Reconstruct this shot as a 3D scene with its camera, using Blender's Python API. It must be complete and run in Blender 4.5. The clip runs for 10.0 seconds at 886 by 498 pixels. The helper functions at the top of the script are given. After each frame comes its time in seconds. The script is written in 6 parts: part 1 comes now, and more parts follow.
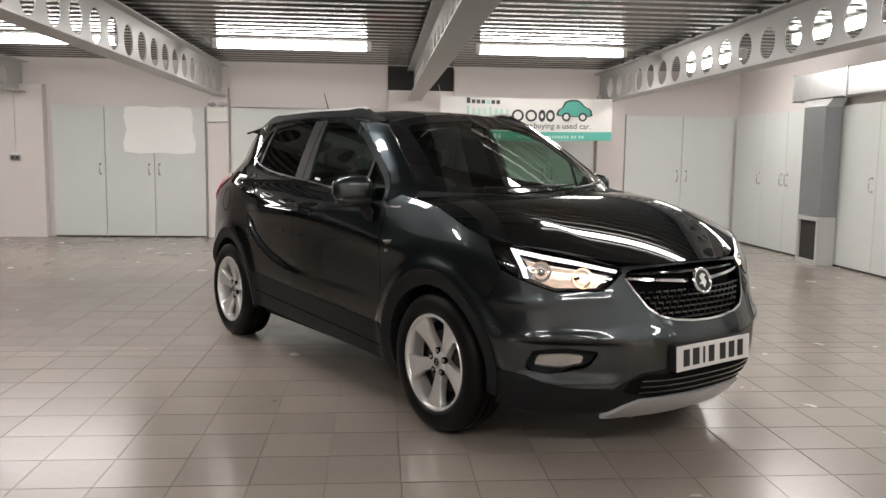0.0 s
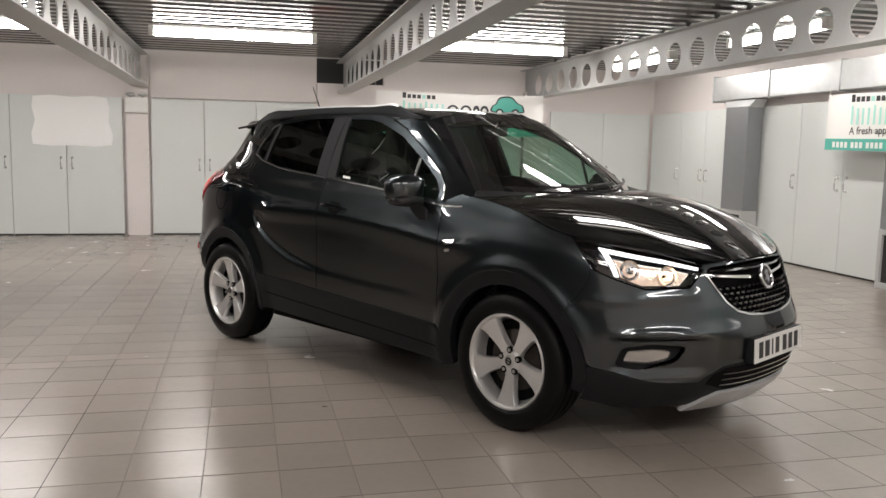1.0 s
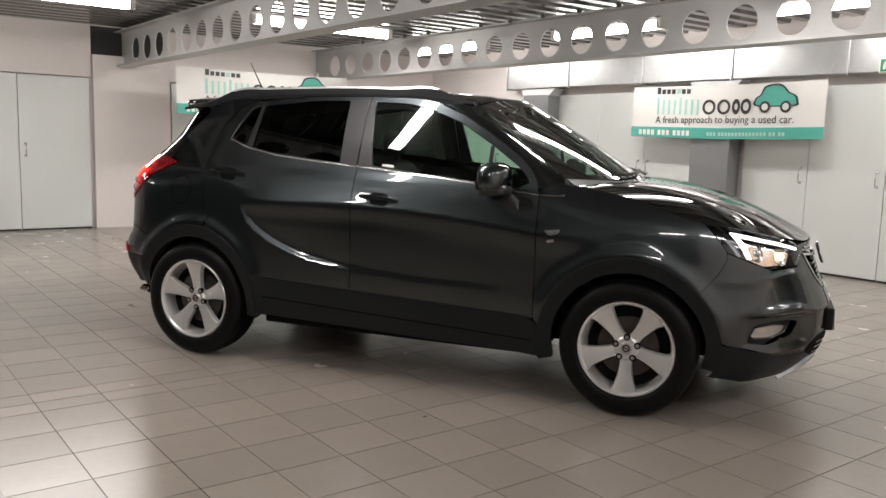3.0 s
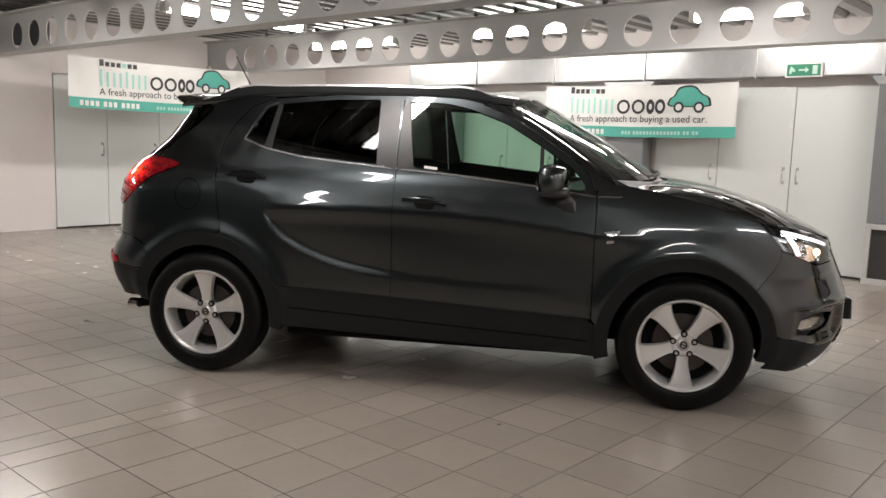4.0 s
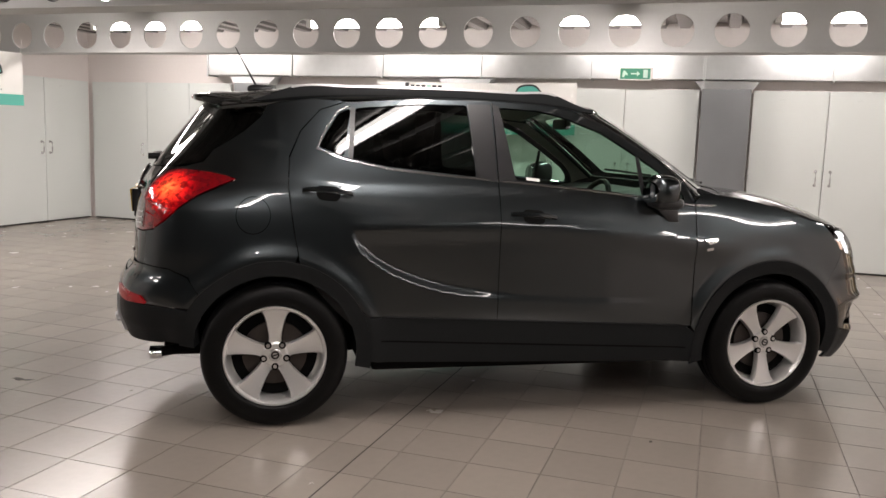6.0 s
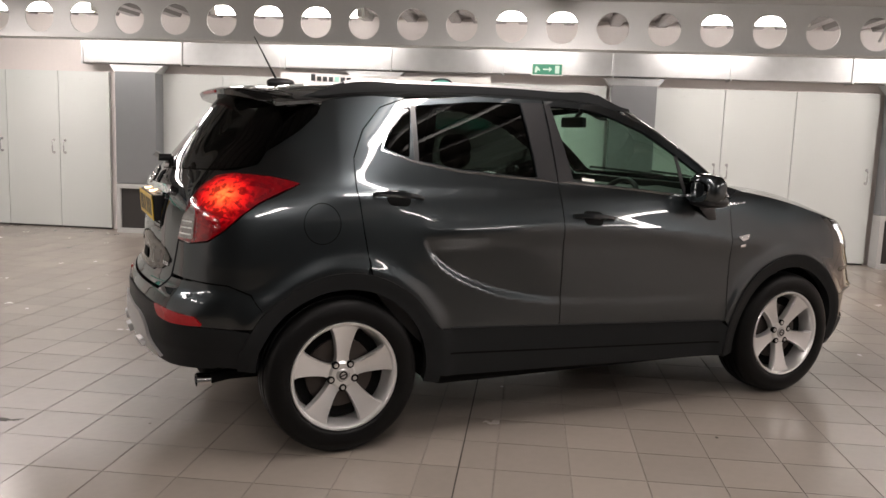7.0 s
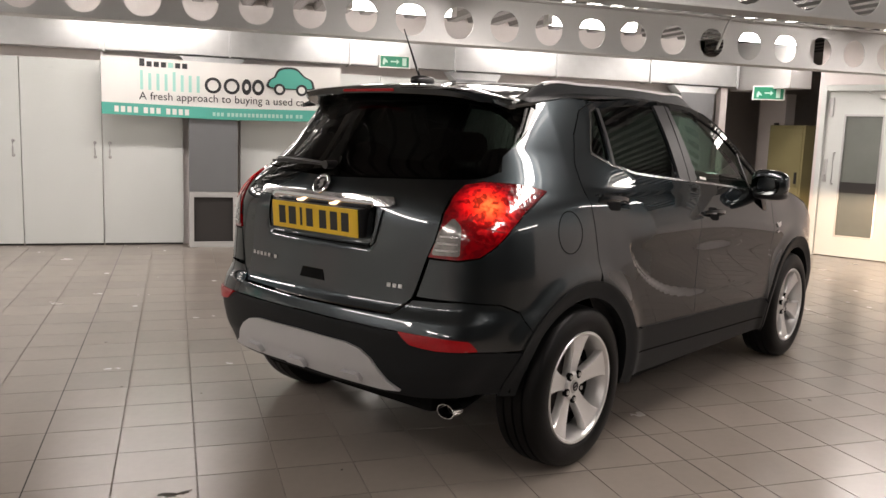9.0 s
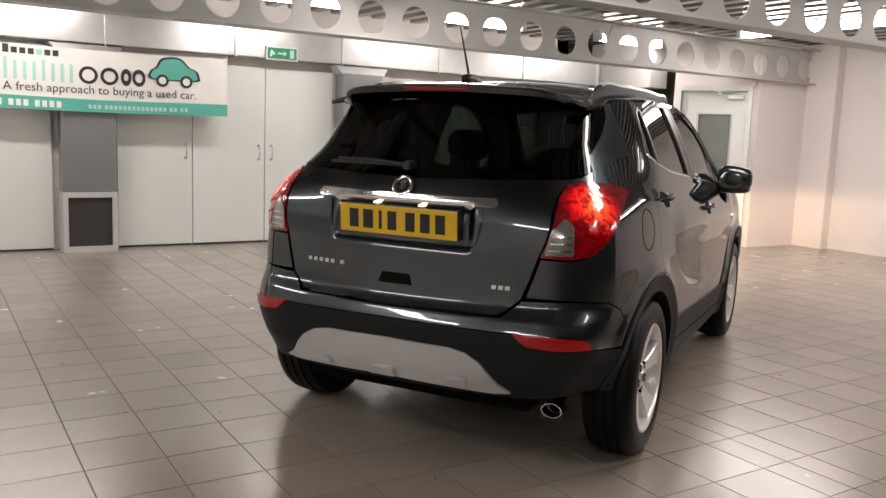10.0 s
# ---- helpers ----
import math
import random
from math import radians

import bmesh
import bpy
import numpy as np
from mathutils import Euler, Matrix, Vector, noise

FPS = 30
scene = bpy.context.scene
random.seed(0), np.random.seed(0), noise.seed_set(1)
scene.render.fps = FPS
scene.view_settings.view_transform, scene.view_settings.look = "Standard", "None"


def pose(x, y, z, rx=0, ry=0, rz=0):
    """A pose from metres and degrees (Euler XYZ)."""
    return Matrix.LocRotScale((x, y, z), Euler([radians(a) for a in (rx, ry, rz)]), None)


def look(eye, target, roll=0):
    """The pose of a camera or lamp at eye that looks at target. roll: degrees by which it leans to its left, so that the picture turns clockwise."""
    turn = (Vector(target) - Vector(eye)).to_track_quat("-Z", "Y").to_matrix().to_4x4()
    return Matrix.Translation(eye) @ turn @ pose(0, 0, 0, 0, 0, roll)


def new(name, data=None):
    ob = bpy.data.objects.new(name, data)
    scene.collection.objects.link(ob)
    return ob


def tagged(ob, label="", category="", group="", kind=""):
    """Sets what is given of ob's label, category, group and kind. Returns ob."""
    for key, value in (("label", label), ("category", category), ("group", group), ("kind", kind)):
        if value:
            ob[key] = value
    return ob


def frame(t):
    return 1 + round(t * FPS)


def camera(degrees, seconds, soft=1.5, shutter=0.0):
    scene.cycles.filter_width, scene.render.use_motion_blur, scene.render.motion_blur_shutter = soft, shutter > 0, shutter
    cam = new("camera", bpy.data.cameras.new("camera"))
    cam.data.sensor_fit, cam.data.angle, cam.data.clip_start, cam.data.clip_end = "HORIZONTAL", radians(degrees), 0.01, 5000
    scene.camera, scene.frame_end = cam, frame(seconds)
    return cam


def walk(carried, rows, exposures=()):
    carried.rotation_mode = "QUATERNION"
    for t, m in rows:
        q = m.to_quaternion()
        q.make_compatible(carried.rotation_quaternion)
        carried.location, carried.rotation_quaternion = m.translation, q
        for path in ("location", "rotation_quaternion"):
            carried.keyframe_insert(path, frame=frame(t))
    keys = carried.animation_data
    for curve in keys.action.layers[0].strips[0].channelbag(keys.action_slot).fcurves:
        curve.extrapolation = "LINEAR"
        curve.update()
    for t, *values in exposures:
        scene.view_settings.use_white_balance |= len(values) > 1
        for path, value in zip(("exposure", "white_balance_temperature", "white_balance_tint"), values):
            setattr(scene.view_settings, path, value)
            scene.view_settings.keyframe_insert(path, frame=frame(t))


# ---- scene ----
cam = camera(56.4, 10.0)
PATH = [
    (0, (0.013, 0.282, 1.325), (0.172, 2.263, 1.099), 0.8),
    (0.5, (-0.42, 0.382, 1.321), (-0.121, 2.346, 1.087), 1.1),
    (1, (-0.936, 0.451, 1.342), (-0.467, 2.38, 1.104), 1.2),
    (1.5, (-1.415, 0.639, 1.331), (-0.78, 2.519, 1.083), 1.3),
    (2, (-1.921, 0.862, 1.334), (-1.091, 2.664, 1.081), 1.4),
    (2.5, (-2.367, 1.181, 1.317), (-1.35, 2.884, 1.059), 1.5),
    (4, (-3.536, 2.403, 1.318), (-2.046, 3.711, 1.056), 1.8),
    (4.5, (-3.841, 2.836, 1.345), (-2.239, 4.006, 1.084), 1.7),
    (5, (-4.042, 3.328, 1.354), (-2.337, 4.341, 1.094), 1.5),
    (6.5, (-4.374, 5.023, 1.363), (-2.435, 5.429, 1.092), 2.1),
    (7, (-4.369, 5.589, 1.363), (-2.398, 5.788, 1.089), 2.0),
    (7.5, (-4.362, 6.198, 1.364), (-2.381, 6.187, 1.087), 2.0),
    (8, (-4.29, 6.786, 1.36), (-2.32, 6.585, 1.081), 2.0),
    (8.5, (-4.178, 7.379, 1.359), (-2.238, 6.975, 1.082), 1.9),
    (9, (-3.998, 7.899, 1.356), (-2.115, 7.282, 1.078), 2.0),
    (9.5, (-3.778, 8.431, 1.36), (-1.982, 7.598, 1.081), 2.1),
    (10, (-3.476, 8.925, 1.343), (-1.803, 7.865, 1.066), 2.2),
]
walk(cam, [(t, look(eye, target, roll)) for t, eye, target, roll in PATH],
     exposures=((0, -0.08, 6450, 10), (2.5, -0.07, 6450, 10), (4.5, 0.0, 6550, 11), (7.0, -0.02, 6650, 14), (8.5, -0.03, 6700, 13.5), (9.5, -0.10, 6700, 13.5), (10, -0.08, 6700, 13.5)))

# ---- light ----
world = bpy.data.worlds.new("world")
scene.world = world
world.use_nodes = True
world.node_tree.nodes["Background"].inputs[0].default_value = (0.8, 0.85, 0.9, 1)
world.node_tree.nodes["Background"].inputs[1].default_value = 0.02
LAMP_W, LAMP_TINT = 14.0, (1.0, 0.920, 0.892)       # watts for each metre of batten


# ---- materials ----
def mat(name, color, rough=0.5, metal=0.0, grain=0.0, grain_scale=40.0, stain=0.0, stain_scale=2.0, bump=0.0, bump_scale=120.0,
        coat=0.0, coat_rough=0.03, coat_ior=1.5, spec=0.5, rough_var=0.0, emit=None, power=0.0, per_object=0.0, per_island=0.0, edge=None):
    m = bpy.data.materials.new(name)
    m.use_nodes = True
    nt = m.node_tree
    n, l = nt.nodes, nt.links
    b = n["Principled BSDF"]
    b.inputs["Base Color"].default_value = (*color, 1)
    b.inputs["Roughness"].default_value = rough
    b.inputs["Metallic"].default_value = metal
    b.inputs["Coat Weight"].default_value = coat
    b.inputs["Coat Roughness"].default_value = coat_rough
    b.inputs["Coat IOR"].default_value = coat_ior
    b.inputs["Specular IOR Level"].default_value = spec
    if edge is not None:
        b.inputs["Specular Tint"].default_value = (edge, edge, edge, 1)
    if emit:
        b.inputs["Emission Color"].default_value = (*emit, 1)
        b.inputs["Emission Strength"].default_value = power
    tc = n.new("ShaderNodeTexCoord")
    last = None

    def noise_tex(scale, detail):
        t = n.new("ShaderNodeTexNoise")
        t.inputs["Scale"].default_value = scale
        t.inputs["Detail"].default_value = detail
        l.new(tc.outputs["Object"], t.inputs["Vector"])
        return t

    def vary(source, amount):
        nonlocal last
        r = n.new("ShaderNodeMapRange")
        r.inputs["To Min"].default_value, r.inputs["To Max"].default_value = 1 - amount, 1 + amount
        l.new(source, r.inputs["Value"])
        x = n.new("ShaderNodeMix")
        x.data_type, x.blend_type = "RGBA", "MULTIPLY"
        x.inputs["Factor"].default_value = 1
        if last:
            l.new(last, x.inputs["A"])
        else:
            x.inputs["A"].default_value = (*color, 1)
        l.new(r.outputs[0], x.inputs["B"])
        last = x.outputs["Result"]

    if grain:
        vary(noise_tex(grain_scale, 6).outputs[0], grain)
    if stain:
        t = noise_tex(stain_scale, 5)
        vary(t.outputs[0], stain)
    if per_object:
        vary(n.new("ShaderNodeObjectInfo").outputs["Random"], per_object)
    if per_island:
        vary(n.new("ShaderNodeNewGeometry").outputs["Random Per Island"], per_island)
    if last:
        l.new(last, b.inputs["Base Color"])
    if rough_var:
        t = noise_tex(stain_scale * 3 + 1, 5)
        r = n.new("ShaderNodeMapRange")
        r.inputs["To Min"].default_value, r.inputs["To Max"].default_value = max(rough - rough_var, 0.02), rough + rough_var
        l.new(t.outputs[0], r.inputs["Value"])
        l.new(r.outputs[0], b.inputs["Roughness"])
    if bump:
        t = noise_tex(bump_scale, 4)
        k = n.new("ShaderNodeBump")
        k.inputs["Strength"].default_value = bump
        k.inputs["Distance"].default_value = 0.004
        l.new(t.outputs[0], k.inputs["Height"])
        l.new(k.outputs[0], b.inputs["Normal"])
    return m


def glass_mat(name, tint, rough=0.0, gloss=0.04):
    """Thin glass: a tinted clear pane whose gloss rises towards grazing angles."""
    m = bpy.data.materials.new(name)
    m.use_nodes = True
    n, l = m.node_tree.nodes, m.node_tree.links
    n.remove(n["Principled BSDF"])
    tr = n.new("ShaderNodeBsdfTransparent")
    tr.inputs[0].default_value = (*tint, 1)
    gl = n.new("ShaderNodeBsdfGlossy")
    gl.inputs["Roughness"].default_value = rough
    lw = n.new("ShaderNodeLayerWeight")
    lw.inputs["Blend"].default_value = 0.5
    pw = n.new("ShaderNodeMath")
    pw.operation = "POWER"
    pw.inputs[1].default_value = 5.0
    l.new(lw.outputs["Facing"], pw.inputs[0])
    ma = n.new("ShaderNodeMath")
    ma.operation = "MULTIPLY_ADD"
    ma.inputs[1].default_value, ma.inputs[2].default_value = 1 - gloss * 2, gloss * 2
    l.new(pw.outputs[0], ma.inputs[0])
    mx = n.new("ShaderNodeMixShader")
    l.new(ma.outputs[0], mx.inputs[0])
    l.new(tr.outputs[0], mx.inputs[1])
    l.new(gl.outputs[0], mx.inputs[2])
    l.new(mx.outputs[0], n["Material Output"].inputs[0])
    return m


WHITE_WALL = mat("white_wall_paint", (0.76, 0.71, 0.69), 0.6, grain=0.03, grain_scale=30, stain=0.05, stain_scale=0.9, bump=0.15, bump_scale=60)
DOOR_WHITE = mat("white_door_laminate", (0.70, 0.73, 0.71), 0.30, stain=0.04, stain_scale=1.3, rough_var=0.06, bump=0.02, bump_scale=8)
# near-black that paints the shade in gaps and pockets
GAP_SHADE = mat("shadow_gap_dark", (0.03, 0.03, 0.03), 0.8, grain=0.2)
STEEL_PAINT = mat("grey_painted_steel", (0.50, 0.50, 0.49), 0.42, stain=0.06, stain_scale=2.2, grain=0.03, bump=0.05, bump_scale=40)
# near-black in place of missing light: the unseen west of the hall
UNLIT_HALL = mat("unlit_hall_grey", (0.06, 0.06, 0.062), 0.6, grain=0.06, stain=0.12, stain_scale=0.8)
GALV = mat("galvanised_duct", (0.62, 0.63, 0.63), 0.34, metal=0.75, grain=0.10, grain_scale=9, stain=0.08, stain_scale=1.5, rough_var=0.08, bump=0.06, bump_scale=5)
GALV_DULL = mat("dull_grey_duct", (0.30, 0.31, 0.32), 0.38, metal=0.6, grain=0.04, grain_scale=6, stain=0.06, stain_scale=1.2, rough_var=0.05)
DECK = mat("steel_roof_deck", (0.25, 0.246, 0.242), 0.20, metal=0.7, grain=0.08, grain_scale=12, stain=0.12, stain_scale=1.2)
TILE = mat("floor_tile_greige", (0.30, 0.262, 0.225), 0.24, spec=0.9, grain=0.05, grain_scale=25, stain=0.15, stain_scale=1.1, rough_var=0.09, per_object=0.055, bump=0.05, bump_scale=30)
TILE_REST = mat("floor_tile_greige_far", (0.30, 0.262, 0.225), 0.24, spec=0.9, grain=0.05, grain_scale=25, stain=0.15, stain_scale=1.1, rough_var=0.09, per_island=0.055, bump=0.05, bump_scale=30)
GROUT = mat("dark_grout", (0.205, 0.180, 0.155), 0.92, grain=0.3, grain_scale=60, stain=0.6, stain_scale=0.9, spec=0.1)
JOINT = mat("dark_movement_joint", (0.055, 0.049, 0.043), 0.8, grain=0.3, grain_scale=60, stain=0.4, stain_scale=3, spec=0.1)
CHROME = mat("chrome", (0.75, 0.75, 0.76), 0.12, metal=1.0, stain=0.03, stain_scale=20)
BRUSHED = mat("satin_steel", (0.6, 0.6, 0.6), 0.3, metal=1.0, grain=0.06, grain_scale=80)
PULL = mat("bright_handle_steel", (0.80, 0.80, 0.79), 0.26, metal=0.55, stain=0.05, stain_scale=20)
WHITE_PLASTIC = mat("white_plastic", (0.75, 0.75, 0.72), 0.4, stain=0.03)
TUBE = mat("lamp_diffuser_lit", (0.9, 0.9, 0.9), 0.4, emit=(1.0, 0.955, 0.90), power=30.0)
VENT_BLACK = mat("dark_vent_mesh", (0.035, 0.032, 0.03), 0.7, grain=0.4, grain_scale=150)
BANNER_WHITE = mat("banner_vinyl_white", (0.78, 0.77, 0.74), 0.45, stain=0.04, stain_scale=3, bump=0.1, bump_scale=4)
BANNER_GREEN = mat("banner_print_green", (0.09, 0.42, 0.34), 0.45, stain=0.04)
BANNER_PALE = mat("banner_print_faint", (0.42, 0.64, 0.58), 0.45, stain=0.05)
BANNER_MINT = mat("banner_print_pale_mint", (0.36, 0.68, 0.60), 0.45, stain=0.05)
BANNER_DARK = mat("banner_print_dark", (0.03, 0.032, 0.035), 0.45, grain=0.05)
# the signs are unlit; a faint emission is added to their green and white
EXIT_GREEN = mat("exit_sign_green", (0.012, 0.20, 0.11), 0.4, emit=(0.02, 0.4, 0.2), power=0.06)
EXIT_WHITE = mat("exit_sign_white", (0.42, 0.62, 0.52), 0.4, emit=(0.8, 1.0, 0.9), power=0.08)
YELLOW = mat("olive_yellow_paint", (0.30, 0.265, 0.13), 0.5, stain=0.15, stain_scale=3)
RED_PAINT = mat("red_extinguisher_paint", (0.4, 0.03, 0.02), 0.3, grain=0.05)
# opaque grey that stands in for the view through the door pane
PANE_GREY = mat("opaque_door_pane_grey", (0.17, 0.185, 0.165), 0.22, stain=0.25, stain_scale=2, bump=0.1, bump_scale=60)


# ---- mesh helpers ----
def finish(name, bm, material, parent=None, label="", smooth=False, kind=""):
    bmesh.ops.recalc_face_normals(bm, faces=bm.faces)
    me = bpy.data.meshes.new(name)
    bm.to_mesh(me)
    bm.free()
    for mm in (material if isinstance(material, (list, tuple)) else [material]):
        me.materials.append(mm)
    if smooth:
        me.polygons.foreach_set("use_smooth", [True] * len(me.polygons))
        me.set_sharp_from_angle(angle=radians(35))
    ob = new(name, me)
    if parent:
        ob.parent = parent
    tagged(ob, label=label, kind=kind)
    return ob


def add_box(bm, lo, hi, bevel=0.0, m=None):
    c = [(a + b) / 2 for a, b in zip(lo, hi)]
    s = [abs(b - a) for a, b in zip(lo, hi)]
    r = bmesh.ops.create_cube(bm, size=1, matrix=Matrix.Translation(c) @ Matrix.Diagonal((*s, 1)))
    vs = r["verts"]
    if bevel:
        es = list({e for v in vs for e in v.link_edges})
        out = bmesh.ops.bevel(bm, geom=es, offset=bevel, segments=2, affect="EDGES", profile=0.6)
        vs = list({v for f in out["faces"] for v in f.verts} | {v for v in vs if v.is_valid})
    if m:
        bmesh.ops.transform(bm, matrix=m, verts=vs)
    return vs


def add_cyl(bm, a, b, r, r2=None, seg=16, caps=True):
    a, b = Vector(a), Vector(b)
    d = b - a
    m = Matrix.Translation((a + b) / 2) @ d.to_track_quat("Z", "Y").to_matrix().to_4x4()
    return bmesh.ops.create_cone(bm, cap_ends=caps, segments=seg, radius1=r, radius2=r if r2 is None else r2, depth=d.length, matrix=m)["verts"]


def add_tube(bm, pts, r, seg=8):
    """A round bar along points."""
    pts = [Vector(p) for p in pts]
    rings = []
    for i, p in enumerate(pts):
        d = (pts[min(i + 1, len(pts) - 1)] - pts[max(i - 1, 0)]).normalized()
        q = d.to_track_quat("Z", "Y")
        rings.append([bm.verts.new(p + q @ Vector((r * math.cos(2 * math.pi * k / seg), r * math.sin(2 * math.pi * k / seg), 0))) for k in range(seg)])
    for r0, r1 in zip(rings, rings[1:]):
        for k in range(seg):
            bm.faces.new((r0[k], r0[(k + 1) % seg], r1[(k + 1) % seg], r1[k]))
    bm.faces.new(rings[0][::-1])
    bm.faces.new(rings[-1])


def box(name, lo, hi, material, parent=None, label="", bevel=0.0, kind=""):
    bm = bmesh.new()
    add_box(bm, lo, hi, bevel)
    return finish(name, bm, material, parent, label, kind=kind)


def empty(name, at=(0, 0, 0), rz=0.0):
    ob = new(name)
    ob.matrix_world = pose(*at, 0, 0, rz)
    ob.empty_display_size = 0.1
    return ob


part = finish

# ---- the hall ----
X0, X1, Y0, Y1, ZC = -12.5, 5.83, -1.40, 13.40, 2.70      # inner faces of the walls, underside of the deck
tagged(box("wall_north", (X0 - 0.2, Y1, -0.1), (X1 + 0.2, Y1 + 0.2, 3.1), WHITE_WALL), "white painted wall behind the cupboard doors", "wall", kind="structure")
# the west and south-west walls are unseen, darkened so the car reflects an unlit hall
tagged(box("wall_west", (X0 - 0.2, Y0 - 0.2, -0.1), (X0, Y1, 3.1), UNLIT_HALL), "unseen plain wall, darkened for the unlit west of the hall", "wall", kind="structure")
tagged(box("wall_south", (-4.4, Y0 - 0.2, -0.1), (3.30, Y0, 3.1), WHITE_WALL), "white painted end wall lit by the headlamps", "wall", kind="structure")
tagged(box("wall_south_west", (X0, Y0 - 0.2, -0.1), (-4.4, Y0, 3.1), UNLIT_HALL), "unseen plain end wall, darkened for the unlit west of the hall", "wall", kind="structure")
tagged(box("wall_east", (X1, 1.05, -0.1), (X1 + 0.2, Y1, 3.1), WHITE_WALL), "white painted wall behind the duct", "wall", kind="structure")

# roof deck: trapezoid ribs that run across the hall
bm = bmesh.new()
pitch, y = 0.27, Y0 - 0.2
prof = []
while y < Y1 + 0.2:
    prof += [(y, ZC), (y + 0.110, ZC), (y + 0.140, ZC + 0.055), (y + 0.240, ZC + 0.055)]
    y += pitch
lo_v = [bm.verts.new((X0 - 0.2, a, b)) for a, b in prof]
hi_v = [bm.verts.new((8.2, a, b)) for a, b in prof]
for i in range(len(prof) - 1):
    bm.faces.new((lo_v[i], hi_v[i], hi_v[i + 1], lo_v[i + 1]))
tagged(finish("ceiling", bm, DECK), "ribbed dark steel roof deck", "ceiling", kind="structure")
tagged(box("roof_slab", (X0 - 0.2, Y0 - 3.2, ZC + 0.060), (8.2, Y1 + 0.2, ZC + 0.2), WHITE_WALL), "slab over the steel deck", "roof", kind="structure")


# ---- cellular beams ----
def cellular_beam(x, y0, y1, z0, z1, first, pitch, r):
    """A steel beam with round holes in its web and two flanges."""
    ob = empty("cellular_beam", (x, y0, 0))
    zc = z0 + 0.188
    bm = bmesh.new()
    n = 24
    ya = first - pitch * math.floor((first - y0) / pitch)
    lines = []
    for side in (-0.006, 0.006):
        row = []
        k = ya
        while k - pitch / 2 < y1:
            a, b = max(k - pitch / 2, y0), min(k + pitch / 2, y1)
            if b - k < r + 0.02 or k - a < r + 0.02:
                vs = [bm.verts.new((side, yy - y0, zz)) for yy, zz in ((a, z0), (b, z0), (b, z1), (a, z1))] if b - a > 0.01 else None
                if vs:
                    bm.faces.new(vs)
                k += pitch
                continue
            ring = [bm.verts.new((side, k - y0 + r * math.cos(2 * math.pi * i / n), zc + r * math.sin(2 * math.pi * i / n))) for i in range(n)]
            outer = []
            for i in range(n):
                c, s_ = math.cos(2 * math.pi * i / n), math.sin(2 * math.pi * i / n)
                hy, hz = (b - a) / 2, (z1 - z0) / 2
                f = min(hy / abs(c) if abs(c) > 1e-6 else 9, hz / abs(s_) if abs(s_) > 1e-6 else 9)
                yy, zz = (a + b) / 2 + c * f, (z0 + z1) / 2 + s_ * f
                outer.append(bm.verts.new((side, yy - y0, zz)))
            for i in range(n):
                j = (i + 1) % n
                bm.faces.new((ring[i], ring[j], outer[j], outer[i]))
            # corners of the cell
            for sy, sz in ((1, 1), (-1, 1), (-1, -1), (1, -1)):
                cv = Vector((side, (b if sy > 0 else a) - y0, z1 if sz > 0 else z0))
                best = sorted(range(n), key=lambda i: (outer[i].co - cv).length)[:2]
                if (outer[best[0]].co - cv).length > 1e-4:
                    i, j = sorted(best)
                    if j - i > 1:
                        i, j = j, i
                    bm.faces.new((outer[i], outer[j], bm.verts.new(cv)))
            row.append(ring)
            k += pitch
        lines.append(row)
    for r0, r1 in zip(*lines):
        for i in range(n):
            j = (i + 1) % n
            bm.faces.new((r0[i], r0[j], r1[j], r1[i]))
    part("web", bm, STEEL_PAINT, ob)
    for nm, za, zb in (("bottom_flange", z0 - 0.016, z0), ("top_flange", z1, z1 + 0.016)):
        bm = bmesh.new()
        add_box(bm, (-0.11, 0, za), (0.11, y1 - y0, zb), 0.003)
        part(nm, bm, STEEL_PAINT, ob)
    return tagged(ob, "grey painted steel beam with round web holes", "beam", "ceiling beams")


BEAM_Z0, BEAM_Z1 = 2.190, 2.620
for bx in (-5.33, -2.38, 0.58, 3.53):
    beam = cellular_beam(bx, Y0, Y1 - 0.02, BEAM_Z0, BEAM_Z1, 4.892, 0.4635, 0.148)
    for i in range(14 if bx > 3 else 0):
        bm = bmesh.new()
        add_box(bm, (-0.135, 6.4 + 0.52 * i, BEAM_Z1 + 0.004), (-0.09, 6.44 + 0.52 * i, BEAM_Z1 + 0.042), 0.004)
        add_cyl(bm, (-0.122, 6.42 + 0.52 * i, BEAM_Z1 + 0.042), (-0.122, 6.42 + 0.52 * i, BEAM_Z1 + 0.062), 0.010, seg=6)
        part("deck_clip", bm, VENT_BLACK, beam)


